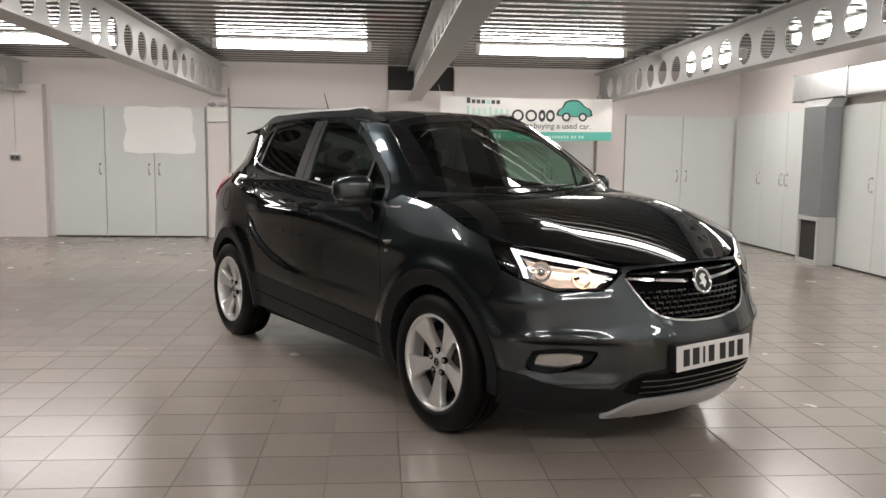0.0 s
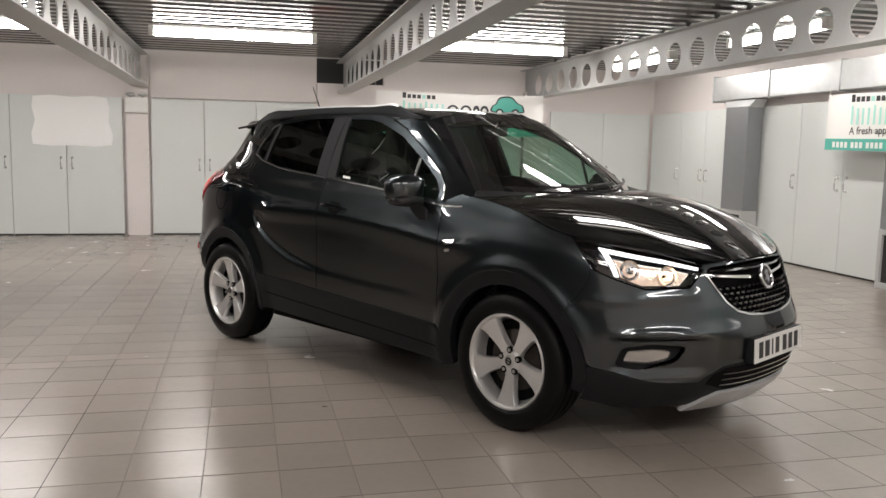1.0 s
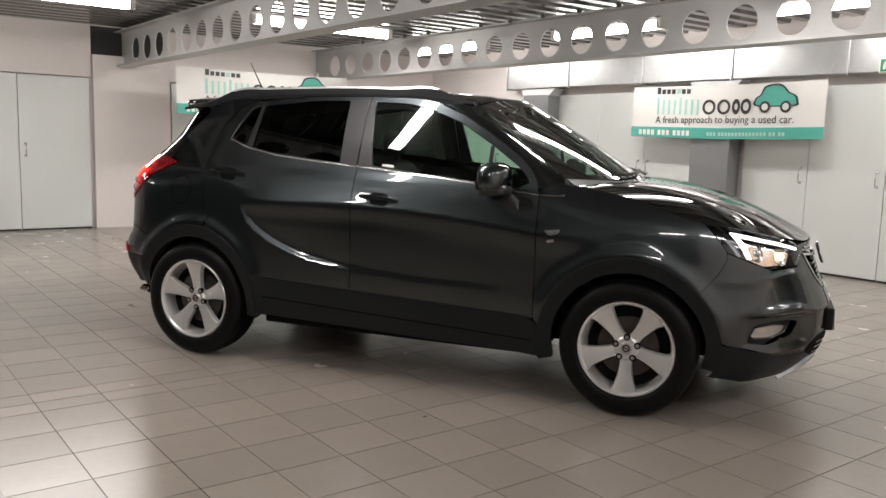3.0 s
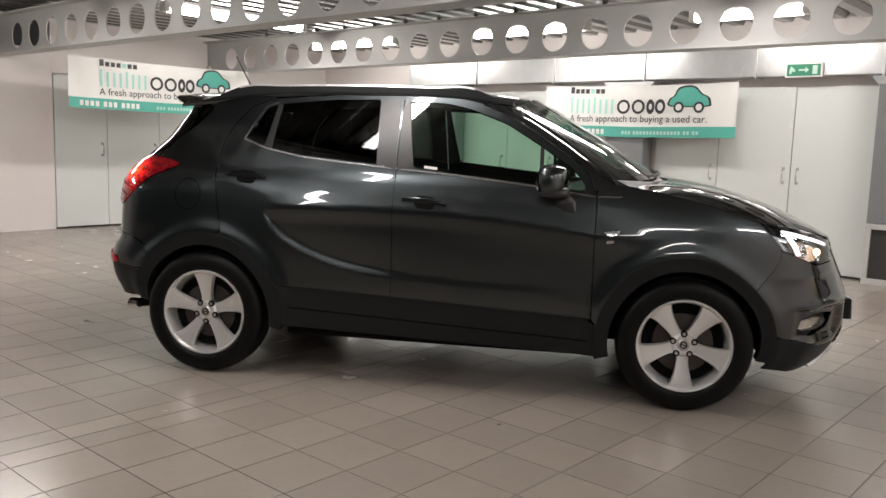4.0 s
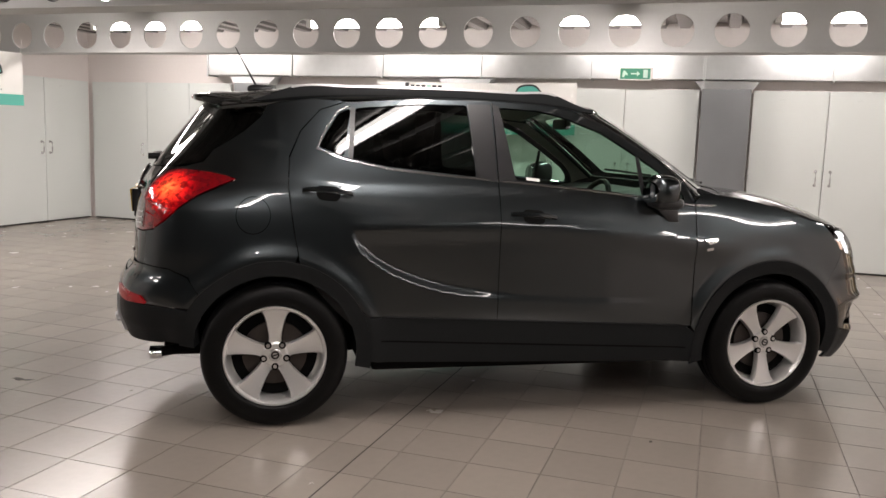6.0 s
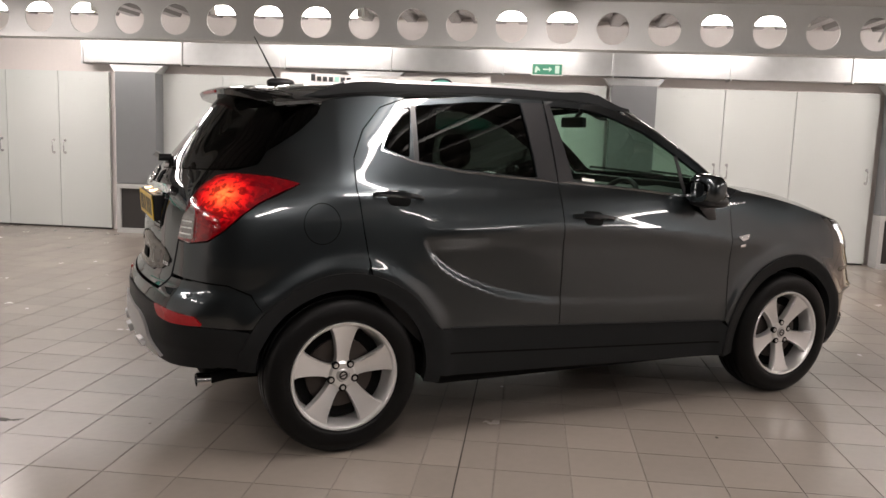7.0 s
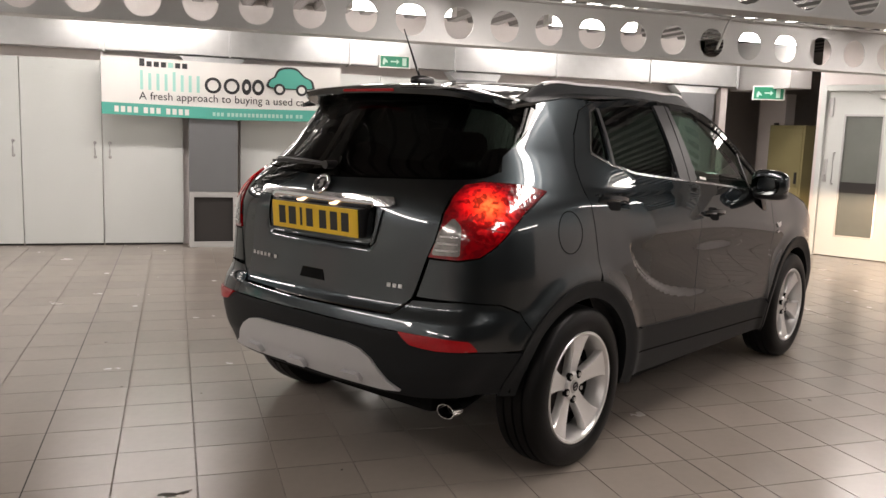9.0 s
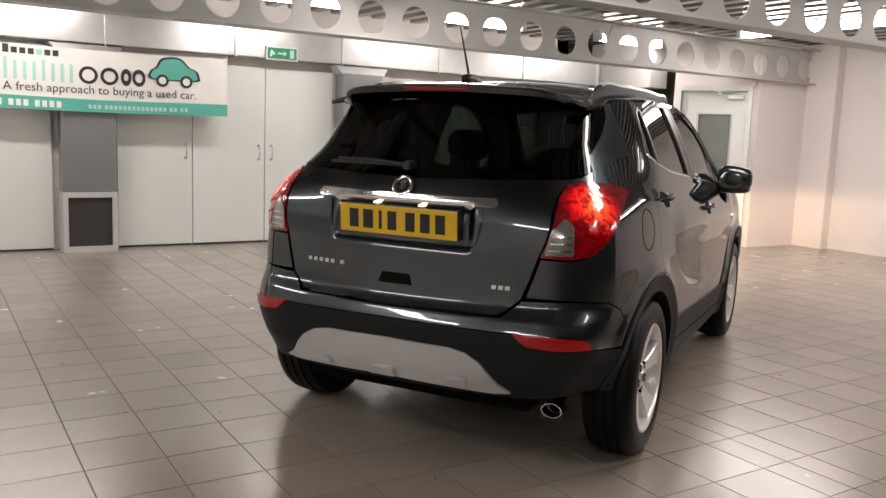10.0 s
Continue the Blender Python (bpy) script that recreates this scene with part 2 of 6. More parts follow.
# ---- fluorescent battens ----
def batten(at, length, turn=0.0, share=1.0):
    ob = empty("batten_light", at, turn)
    h = length / 2
    bm = bmesh.new()
    add_box(bm, (-h, -0.030, 0.072), (h, 0.030, 0.105), 0.006)
    part("body", bm, WHITE_PLASTIC, ob)
    bm = bmesh.new()
    n = 14
    prof = [(0.055 * math.cos(radians(-40 + 260 * i / n)), 0.038 - 0.052 * math.sin(radians(-40 + 260 * i / n))) for i in range(n + 1)]
    for xa, xb in ((-h + 0.03, h - 0.03),):
        r0 = [bm.verts.new((xa, a, b)) for a, b in prof]
        r1 = [bm.verts.new((xb, a, b)) for a, b in prof]
        for i in range(n):
            bm.faces.new((r0[i], r0[i + 1], r1[i + 1], r1[i]))
        bm.faces.new(r0), bm.faces.new(r1), bm.faces.new((r0[0], r1[0], r1[-1], r0[-1]))
    part("diffuser", bm, TUBE, ob, "lit white diffuser", smooth=True)
    for s_ in (-1, 1):
        bm = bmesh.new()
        add_box(bm, (s_ * h - 0.03, -0.06, -0.012), (s_ * h + 0.03, 0.06, 0.10), 0.008)
        part("end_cap", bm, WHITE_PLASTIC, ob)
    bm = bmesh.new()
    add_cyl(bm, (0, 0, 0.10), (0, 0, ZC - at[2] + 0.04), 0.012)
    add_cyl(bm, (0, 0, 0.10), (0, 0, 0.13), 0.04)
    part("conduit_drop", bm, STEEL_PAINT, ob)
    tagged(ob, "lit fluorescent batten hanging under the deck", "ceiling light", "ceiling battens")
    lamp = bpy.data.lights.new("batten_lamp", "AREA")
    lamp.shape, lamp.size, lamp.size_y, lamp.energy, lamp.color = "RECTANGLE", length, 0.10, LAMP_W * length * share, LAMP_TINT
    lo = new("batten_lamp", lamp)
    lo.matrix_world = pose(at[0], at[1], at[2] - 0.03, 0, 0, turn)
    return ob


# the batten at x -7 is unseen, added to brighten the north-west floor
for ly in (10.63, 5.35, 0.76):
    for lx in ((-7.0, -4.0, -1.02, 2.16) if ly > 10 else (-4.0, -1.02, 2.16)):
        batten((lx, ly, 2.585), 1.84)
for ly, ln in ((11.25, 1.7), (8.25, 1.6), (5.65, 1.1), (3.45, 1.1), (1.15, 1.1)):
    batten((4.5, ly, 2.575), ln, 90, 0.75)


# ---- cupboard doors ----
def d_handle(parent, at, turn):
    """A chrome pull: two roses and a bowed grip."""
    m = Matrix.Translation(at) @ Matrix.Rotation(radians(turn), 4, "Z")
    bm = bmesh.new()
    add_tube(bm, [(0, 0, 0.075), (0, -0.03, 0.08), (0, -0.042, 0.06), (0, -0.045, 0), (0, -0.042, -0.06), (0, -0.03, -0.08), (0, 0, -0.075)], 0.008)
    for s_ in (-1, 1):
        add_cyl(bm, (0, 0, s_ * 0.077), (0, -0.008, s_ * 0.077), 0.017)
    bmesh.ops.transform(bm, matrix=m, verts=bm.verts)
    return part("handle", bm, PULL, parent, "bright steel pull handle", smooth=True)


def cupboard_door(p0, p1, top, handle, depth=0.045):
    """A flush door leaf between two floor points; handle: 'a' near p0, 'b' near p1 or ''."""
    p0, p1 = Vector((*p0, 0)), Vector((*p1, 0))
    w = (p1 - p0).length
    turn = math.degrees(math.atan2((p1 - p0).y, (p1 - p0).x))
    ob = empty("cupboard_door", p0, turn)
    bm = bmesh.new()
    add_box(bm, (0.004, 0, 0.022), (w - 0.004, depth, top), 0.003)
    part("leaf", bm, DOOR_WHITE, ob)
    # dark strip that stands in for the shade under the leaf
    bm = bmesh.new()
    add_box(bm, (0.012, 0.012, 0.0), (w - 0.012, depth, 0.0215))
    part("threshold_gap", bm, GAP_SHADE, ob)
    for h in handle:
        d_handle(ob, (0.075 if h == "a" else w - 0.075, 0, 1.045), 0)
    return tagged(ob, "white flush cupboard door with chrome pull handle" if handle else "white flush cupboard door, shut",
                  "cupboard door", "wall of cupboard doors")


YD = 13.335
TOP = 2.0
for a, b, h in ((-4.91, -4.13, "b"), (-4.13, -3.40, "b"), (-3.40, -2.63, "a"), (-2.24, -1.49, "b"), (-1.49, -0.74, "a"), (-0.74, 0.13, "a"),
                (1.22, 1.93, "b"), (1.93, 2.70, "b"), (2.70, 3.45, "a"), (3.96, 4.90, "b"), (4.90, 5.75, "a")):
    cupboard_door((a, YD), (b, YD), TOP, h)
# white piers between the door sets
for a, b, z in ((-6.6, -4.99, 2.3), (-2.58, -2.27, 2.3), (0.17, 1.19, 2.31), (3.49, 3.93, 2.3)):
    tagged(box("pier", (a, YD - (0.10 if a < -5 else 0.05), 0), (b, Y1 - 0.002, z), WHITE_WALL, bevel=0.006), "white painted pier between cupboard doors", "pier", kind="structure")
# wall panels over the doors; the pockets under the beams stay open
for a, b in ((-2.24, 0.16), (1.20, 3.48)):
    tagged(box("wall_panel", (a, YD + 0.004, 2.015), (b, Y1 - 0.003, 2.665), WHITE_WALL), "white wall panel over the cupboard doors", "wall", kind="structure")
# panel at the back of the pocket, the pocket's shade put into its colour
tagged(box("beam_pocket", (0.17, Y1 - 0.012, 2.32), (1.19, Y1 - 0.004, 2.69), GAP_SHADE), "dark panel for the shade in the wall pocket behind the beam end", "wall", kind="structure")
XD = 5.765
for a, b, h in ((13.28, 12.32, "b"), (12.32, 11.61, "b"), (11.61, 10.93, "a"), (10.30, 9.44, "b"), (9.44, 8.64, "b"), (8.64, 7.80, "a"),
                (7.18, 6.39, "b"), (6.39, 5.56, "b"), (5.56, 4.72, "a"), (4.14, 3.35, "b"), (3.35, 2.54, "a"), (2.54, 1.61, "b")):
    cupboard_door((XD, a), (XD, b), TOP, h)

# ---- duct along the wall and its drops ----
duct = empty("ventilation_duct", (5.60, 0, 2.105))
DY = [11.18, 9.90, 8.60, 7.30, 5.96, 4.68, 3.34, 2.0, 0.66]
for a, b in zip(DY, DY[1:]):
    bm = bmesh.new()
    add_box(bm, (0, b + 0.012, 0), (0.22, a - 0.012, 0.33), 0.004)
    part("duct_section", bm, GALV, duct)
for a in DY:
    bm = bmesh.new()
    add_box(bm, (-0.018, a - 0.012, -0.018), (0.22, a + 0.012, 0.348), 0.003)
    part("joint_flange", bm, GALV, duct)
tagged(duct, "galvanised rectangular ventilation duct along the wall", "duct")


def loft_box(bm, lo, hi):
    """A flared box between two level rectangles (x0, y0, x1, y1, z)."""
    a, b = [[bm.verts.new((x, y, r[4])) for x, y in ((r[0], r[1]), (r[2], r[1]), (r[2], r[3]), (r[0], r[3]))] for r in (lo, hi)]
    for i in range(4):
        j = (i + 1) % 4
        bm.faces.new((a[i], a[j], b[j], b[i]))
    bm.faces.new(a[::-1]), bm.faces.new(b)


def drop(yc, w=0.52):
    ob = empty("duct_drop", (5.53, yc, 0))
    h = w / 2
    bm = bmesh.new()
    add_box(bm, (0, -h, 0.62), (0.22, h, 2.0), 0.004)
    part("shaft", bm, GALV_DULL, ob, "dull grey duct shaft")
    bm = bmesh.new()
    loft_box(bm, (0.0, -h, 0.22, h, 1.985), (0.04, -h - 0.09, 0.22, h + 0.09, 2.085))
    part("collar", bm, GALV, ob)
    bm = bmesh.new()
    add_box(bm, (-0.01, -h, 0.0), (0.22, h, 0.06), 0.003)
    add_box(bm, (-0.01, -h, 0.56), (0.22, h, 0.615), 0.003)
    for s_ in (-1, 1):
        add_box(bm, (-0.01, s_ * h - (0.05 if s_ > 0 else 0), 0.06), (0.22, s_ * h + (0.05 if s_ < 0 else 0), 0.56), 0.003)
    part("grille_frame", bm, STEEL_PAINT, ob, "grey painted vent frame")
    bm = bmesh.new()
    add_box(bm, (0.02, -h + 0.05, 0.06), (0.03, h - 0.05, 0.56))
    part("vent_mesh", bm, VENT_BLACK, ob, "dark vent mesh")
    return tagged(ob, "galvanised duct drop with a dark floor-level vent", "duct", "duct drops")


for yc in (10.47, 7.485, 4.43, 1.31):
    drop(yc)


# ---- banners ----
def text_mesh(text, size, material, parent, at):
    """Raised letters in the built-in font, one part each, facing -y before the parent's turn."""
    cu = bpy.data.curves.new("text", "FONT")
    cu.body, cu.size, cu.extrude, cu.align_x, cu.resolution_u = text, size, 0.0006, "LEFT", 3
    tmp = new("text", cu)
    me = bpy.data.meshes.new_from_object(tmp.evaluated_get(bpy.context.evaluated_depsgraph_get()))
    bpy.data.objects.remove(tmp)
    co = np.array([v.co for v in me.vertices])
    root = list(range(len(co)))

    def find(i):
        while root[i] != i:
            root[i] = root[root[i]]
            i = root[i]
        return i
    for e in me.edges:
        root[find(e.vertices[0])] = find(e.vertices[1])
    groups = {}
    for p in me.polygons:
        groups.setdefault(find(p.vertices[0]), []).append(list(p.vertices))
    for faces in groups.values():
        ids = sorted({v for f in faces for v in f})
        at_id = {v: k for k, v in enumerate(ids)}
        lm = bpy.data.meshes.new("letter")
        lm.from_pydata([tuple(co[v]) for v in ids], [], [[at_id[v] for v in f] for f in faces])
        lm.materials.append(material)
        ob = new("letter", lm)
        ob.parent = parent
        ob.matrix_local = pose(*at, 90, 0, 0)


def flat(name, pts, material, parent, y, depth=0.0012, label=""):
    """A thin printed shape given in the plane of the banner."""
    bm = bmesh.new()
    a = [bm.verts.new((x, y, z)) for x, z in pts]
    b = [bm.verts.new((x, y - depth, z)) for x, z in pts]
    bm.faces.new(b)
    for i in range(len(pts)):
        j = (i + 1) % len(pts)
        bm.faces.new((a[i], a[j], b[j], b[i]))
    return part(name, bm, material, parent, label)


def smooth_loop(pts, n=4):
    out = []
    k = len(pts)
    for i in range(k):
        p0, p1, p2, p3 = (Vector(pts[(i + d) % k]) for d in (-1, 0, 1, 2))
        for j in range(n):
            t = j / n
            out.append(tuple(0.5 * ((2 * p1) + (p2 - p0) * t + (2 * p0 - 5 * p1 + 4 * p2 - p3) * t * t + (3 * p1 - p0 - 3 * p2 + p3) * t ** 3)))
    return out


def ring_pts(cx, cz, r, n=24):
    return [(cx + r * math.cos(2 * math.pi * i / n), cz + r * math.sin(2 * math.pi * i / n)) for i in range(n)]


def banner(at, turn, w, h):
    ob = empty("advertising_banner", at, turn)
    bm = bmesh.new()
    nx, nz = 40, 8
    g = []
    for i in range(nx + 1):
        col = []
        for k in range(nz + 1):
            x, z = w * i / nx, h * k / nz
            sag = 0.018 * math.sin(math.pi * i / nx) * (0.6 + 0.4 * k / nz)
            col.append((x, 0.012 * math.sin(i * 0.9 + k * 0.3) * 0.3, z - sag))
        g.append(col)
    f0 = [[bm.verts.new((x, y, z)) for x, y, z in c] for c in g]
    f1 = [[bm.verts.new((x, y + 0.003, z)) for x, y, z in c] for c in g]
    for i in range(nx):
        for k in range(nz):
            bm.faces.new((f0[i][k], f0[i + 1][k], f0[i + 1][k + 1], f0[i][k + 1]))
            bm.faces.new((f1[i][k], f1[i][k + 1], f1[i + 1][k + 1], f1[i + 1][k]))
    part("sheet", bm, BANNER_WHITE, ob, smooth=True)
    y = -0.006
    sag = -0.018
    flat("green_band", [(0, 0.0), (w * 0.5, sag), (w, 0.0), (w, 0.125), (w * 0.5, 0.125 + sag), (0, 0.125)], BANNER_GREEN, ob, y, label="printed green band")
    # telephone number and address as bars in the band

    def dip(x):
        return sag * math.sin(math.pi * x / w)

    def bar(nm, x0, x1, z0, z1, mt, lift=0.0):
        flat(nm, [(x0, z0 + dip(x0)), (x1, z0 + dip(x1)), (x1, z1 + dip(x1)), (x0, z1 + dip(x0))], mt, ob, y - lift)
    x = w * 0.05
    for k in (4, 3, 4):
        for i in range(k):
            bar("printed_bar", x, x + 0.042, 0.030, 0.092, BANNER_WHITE, 0.003)
            x += 0.064
        x += 0.035
    x = w * 0.445
    for k in (3, 14, 2, 2):
        for i in range(k):
            bar("printed_bar", x, x + 0.030, 0.036, 0.076, BANNER_PALE, 0.003)
            x += 0.044
        x += 0.022
    # the maker's name as plain shapes: small dark bars, pale mint strokes and dark hoops
    for i in range(7):
        x = w * (0.150 + 0.0285 * i)
        bar("mark_shape", x, x + 0.052, h * 0.855, h * (0.945 if i else 0.985), BANNER_MINT if i == 4 else BANNER_DARK)
    for i in range(8):
        bar("mark_shape", w * (0.152 + 0.0325 * i), w * (0.152 + 0.0325 * i) + 0.030, h * 0.455, h * (0.745 if i % 4 else 0.79), BANNER_MINT)
    for k, r in ((0.447, 0.088), (0.525, 0.086), (0.588, 0.052), (0.637, 0.066)):
        c, z = w * k, h * 0.455 + 0.086
        bm = bmesh.new()
        n = 28
        rings = [[(c + q * math.cos(2 * math.pi * i / n), yy, z + dip(c) + q * (0.086 / r) * math.sin(2 * math.pi * i / n)) for i in range(n)] for q, yy in ((r, y), (r, y - 0.002), (r - 0.030, y - 0.002), (r - 0.030, y))]
        vs = [[bm.verts.new(p) for p in g_] for g_ in rings]
        for r0, r1 in zip(vs, vs[1:]):
            for i in range(n):
                bm.faces.new((r0[i], r0[(i + 1) % n], r1[(i + 1) % n], r1[i]))
        part("mark_shape", bm, BANNER_DARK, ob)
    text_mesh("A fresh approach to buying a used car.", 0.117, BANNER_DARK, ob, (w * 0.147, y, h * 0.30 + sag))
    # little car picture
    cx, cz, k = w * 0.778, h * 0.67, w * 0.093
    shape = [(-1, -0.30), (-0.98, 0.10), (-0.75, 0.30), (-0.55, 0.72), (-0.1, 0.86), (0.3, 0.78), (0.62, 0.40), (0.95, 0.20), (1.05, -0.10), (0.98, -0.32), (0.0, -0.36)]
    flat("picture_outline", smooth_loop([(cx + x * k * 1.06, cz + z * k * 0.86 + 0.004) for x, z in shape]), BANNER_DARK, ob, y)
    flat("picture_body", smooth_loop([(cx + x * k * 0.95, cz + z * k * 0.74 + 0.006) for x, z in shape]), BANNER_GREEN, ob, y - 0.002)
    for dx in (-0.52, 0.52):
        flat("picture_wheel", ring_pts(cx + dx * k, cz - 0.30 * k, 0.27 * k), BANNER_DARK, ob, y - 0.004)
        flat("picture_hub", ring_pts(cx + dx * k, cz - 0.30 * k, 0.16 * k), BANNER_WHITE, ob, y - 0.006)
    # hanging cords
    for x in (0.02, w - 0.02):
        bm = bmesh.new()
        add_cyl(bm, (x, 0.002, h - 0.03), (x + (0.05 if x > 1 else -0.05), 0.03, h + 0.16), 0.0025, seg=6)
        part("cord", bm, WHITE_PLASTIC, ob)
    return tagged(ob, "white and green advertising banner hung on cords", "banner", "banners")


banner((0.905, 12.20, 1.565), 0, 2.50, 0.60)
banner((5.485, 8.62, 1.435), -90, 2.53, 0.61)

# ---- sheet taped over two doors ----
bm = bmesh.new()
loop = smooth_loop([(-3.84, 1.31), (-3.30, 1.30), (-2.78, 1.305), (-2.82, 1.65), (-2.84, 1.985), (-3.30, 1.985), (-3.82, 1.985), (-3.80, 1.65)], 2)
a = [bm.verts.new((x, YD - 0.003, z)) for x, z in loop]
b = [bm.verts.new((x, YD - 0.006, z)) for x, z in loop]
bm.faces.new(b)
for i in range(len(loop)):
    j = (i + 1) % len(loop)
    bm.faces.new((a[i], a[j], b[j], b[i]))
# lamp light reflected by the sheet is put into this near-white colour
SHEET_WHITE = mat("gleam_white_vinyl", (0.97, 0.97, 0.96), 0.45, stain=0.01)
tagged(finish("vinyl_sheet", bm, SHEET_WHITE), "white vinyl sheet taped over two cupboard doors, its gleam put into the white", "vinyl sheet")

# ---- emergency light, socket ----
em = empty("emergency_light", (-2.42, YD - 0.052, 1.78))
bm = bmesh.new()
add_box(bm, (-0.16, -0.07, 0.0), (0.16, 0.0, 0.22), 0.012)
part("battery_box", bm, WHITE_PLASTIC, em)
for s_ in (-1, 1):
    bm = bmesh.new()
    bmesh.ops.create_uvsphere(bm, u_segments=16, v_segments=10, radius=0.05, matrix=Matrix.Translation((s_ * 0.085, -0.05, 0.265)) @ Matrix.Diagonal((1.25, 0.9, 0.62, 1)))
    add_cyl(bm, (s_ * 0.085, -0.04, 0.22), (s_ * 0.085, -0.04, 0.25), 0.015)
    part("lamp_head", bm, STEEL_PAINT, em, smooth=True)
tagged(em, "white emergency light with twin lamp heads, unlit", "emergency light")
so = empty("wall_socket", (-5.40, YD - 0.102, 1.16))
bm = bmesh.new()
add_box(bm, (-0.075, -0.035, 0.0), (0.075, 0.0, 0.09), 0.006)
part("box", bm, BRUSHED, so)
for dx in (-0.035, 0.035):
    bm = bmesh.new()
    add_box(bm, (dx - 0.012, -0.038, 0.025), (dx + 0.012, -0.035, 0.06))
    part("socket_face", bm, VENT_BLACK, so)
bm = bmesh.new()
add_cyl(bm, (0.0, -0.015, 0.09), (0.0, -0.015, 1.10), 0.010, seg=10)
part("conduit", bm, WHITE_PLASTIC, so, smooth=True)
tagged(so, "double wall socket with surface conduit", "socket")


# ---- exit signs ----
def exit_sign(at, turn, w=0.34, h=0.12):
    ob = empty("exit_sign", at, turn)
    bm = bmesh.new()
    add_box(bm, (-w / 2 - 0.018, 0.0, -0.015), (w / 2 + 0.018, 0.03, h + 0.015), 0.004)
    part("case", bm, WHITE_PLASTIC, ob)
    flat("green_face", [(-w / 2, 0), (w / 2, 0), (w / 2, h), (-w / 2, h)], EXIT_GREEN, ob, 0.0, 0.002)
    m = h / 2
    flat("arrow", [(-0.05, m - 0.008), (0.02, m - 0.008), (0.02, m - 0.03), (0.055, m), (0.02, m + 0.03), (0.02, m + 0.008), (-0.05, m + 0.008)], EXIT_WHITE, ob, -0.0025, 0.001)
    flat("door_pictogram", [(0.09, 0.015), (0.14, 0.015), (0.14, h - 0.015), (0.09, h - 0.015)], EXIT_WHITE, ob, -0.0025, 0.001)
    flat("pictogram", [(-0.145, 0.02), (-0.125, 0.02), (-0.11, 0.05), (-0.085, 0.04), (-0.085, 0.06), (-0.11, 0.085), (-0.13, 0.10), (-0.145, 0.06)], EXIT_WHITE, ob, -0.0025, 0.001)
    return tagged(ob, "green exit sign with white arrow, a faint glow added", "exit sign", "exit signs")


exit_sign((5.555, 5.44, 2.10), -90)

# ---- the far corner: angled door, short walls, dark recess ----
tagged(box("wall_stub", (3.56, -1.30, -0.1), (3.76, -0.28, 2.70), WHITE_WALL), "white panelled wall beside the door", "wall", kind="structure")
tagged(box("wall_pilaster", (3.12, -1.398, -0.1), (3.56, -1.24, 2.70), WHITE_WALL, bevel=0.01), "white corner pilaster", "wall", kind="structure")
tagged(box("wall_south_return", (3.30, -1.60, -0.1), (3.76, -1.40, 2.70), WHITE_WALL), "white end wall", "wall", kind="structure")
ang = math.degrees(math.atan2(-0.50, -0.82))
dr = empty("door_1", (4.44, 0.26, 0), ang)
DW = 0.955
bm = bmesh.new()
add_box(bm, (0.0, -0.05, 0), (0.055, 0.07, 2.10), 0.004)
add_box(bm, (DW - 0.055, -0.05, 0), (DW, 0.07, 2.10), 0.004)
add_box(bm, (0.055, -0.05, 2.03), (DW - 0.055, 0.07, 2.10), 0.004)
part("door_frame", bm, DOOR_WHITE, dr)
bm = bmesh.new()
gx0, gx1, gz0, gz1 = 0.27, 0.72, 0.25, 1.75
for lo, hi in (((0.06, 0.0, 0.01), (gx0, 0.045, 2.025)), ((gx1, 0.0, 0.01), (DW - 0.06, 0.045, 2.025)), ((gx0, 0.0, 0.01), (gx1, 0.045, gz0)), ((gx0, 0.0, gz1), (gx1, 0.045, 2.025))):
    add_box(bm, lo, hi)
part("leaf", bm, DOOR_WHITE, dr)
bm = bmesh.new()
for lo, hi in (((gx0, 0.05, gz0), (gx0 + 0.02, -0.008, gz1)), ((gx1 - 0.02, 0.05, gz0), (gx1, -0.008, gz1)), ((gx0 + 0.02, 0.05, gz0), (gx1 - 0.02, -0.008, gz0 + 0.02)), ((gx0 + 0.02, 0.05, gz1 - 0.02), (gx1 - 0.02, -0.008, gz1))):
    add_box(bm, [min(a, b) for a, b in zip(lo, hi)], [max(a, b) for a, b in zip(lo, hi)])
part("glazing_bead", bm, BRUSHED, dr)
bm = bmesh.new()
add_box(bm, (gx0 + 0.02, 0.018, gz0 + 0.02), (gx1 - 0.02, 0.026, gz1 - 0.02))
part("door_pane", bm, PANE_GREY, dr, "opaque grey pane in place of the view through the glass")
bm = bmesh.new()
add_box(bm, (gx0 + 0.02, 0.006, 0.80), (gx1 - 0.02, 0.017, 0.93))
part("push_rail", bm, VENT_BLACK, dr, "dark push rail")
bm = bmesh.new()
add_box(bm, (DW - 0.30, -0.06, 1.93), (DW - 0.10, 0.0, 1.985), 0.006)
add_tube(bm, [(DW - 0.15, -0.05, 1.99), (DW - 0.38, -0.09, 2.0), (DW - 0.48, -0.02, 2.03)], 0.009)
part("door_closer", bm, BRUSHED, dr, "steel door closer")
bm = bmesh.new()
add_tube(bm, [(0.20, 0.0, 1.28), (0.20, -0.05, 1.28), (0.20, -0.05, 0.90), (0.20, 0.0, 0.90)], 0.010)
part("pull_handle", bm, BRUSHED, dr, smooth=True)
bm = bmesh.new()
add_box(bm, (0.085, -0.012, 0.92), (0.125, 0.0, 1.20), 0.004)
add_cyl(bm, (0.105, -0.01, 1.0), (0.105, -0.05, 1.0), 0.012)
add_box(bm, (0.09, -0.014, 1.72), (0.14, 0.0, 1.95), 0.006)
part("lock_plate", bm, BRUSHED, dr)
tagged(dr, "white door with tall glass pane and closer, shut", "door", kind="structure")
wa = empty("wall_over_door", (4.44, 0.26, 0), ang)
bm = bmesh.new()
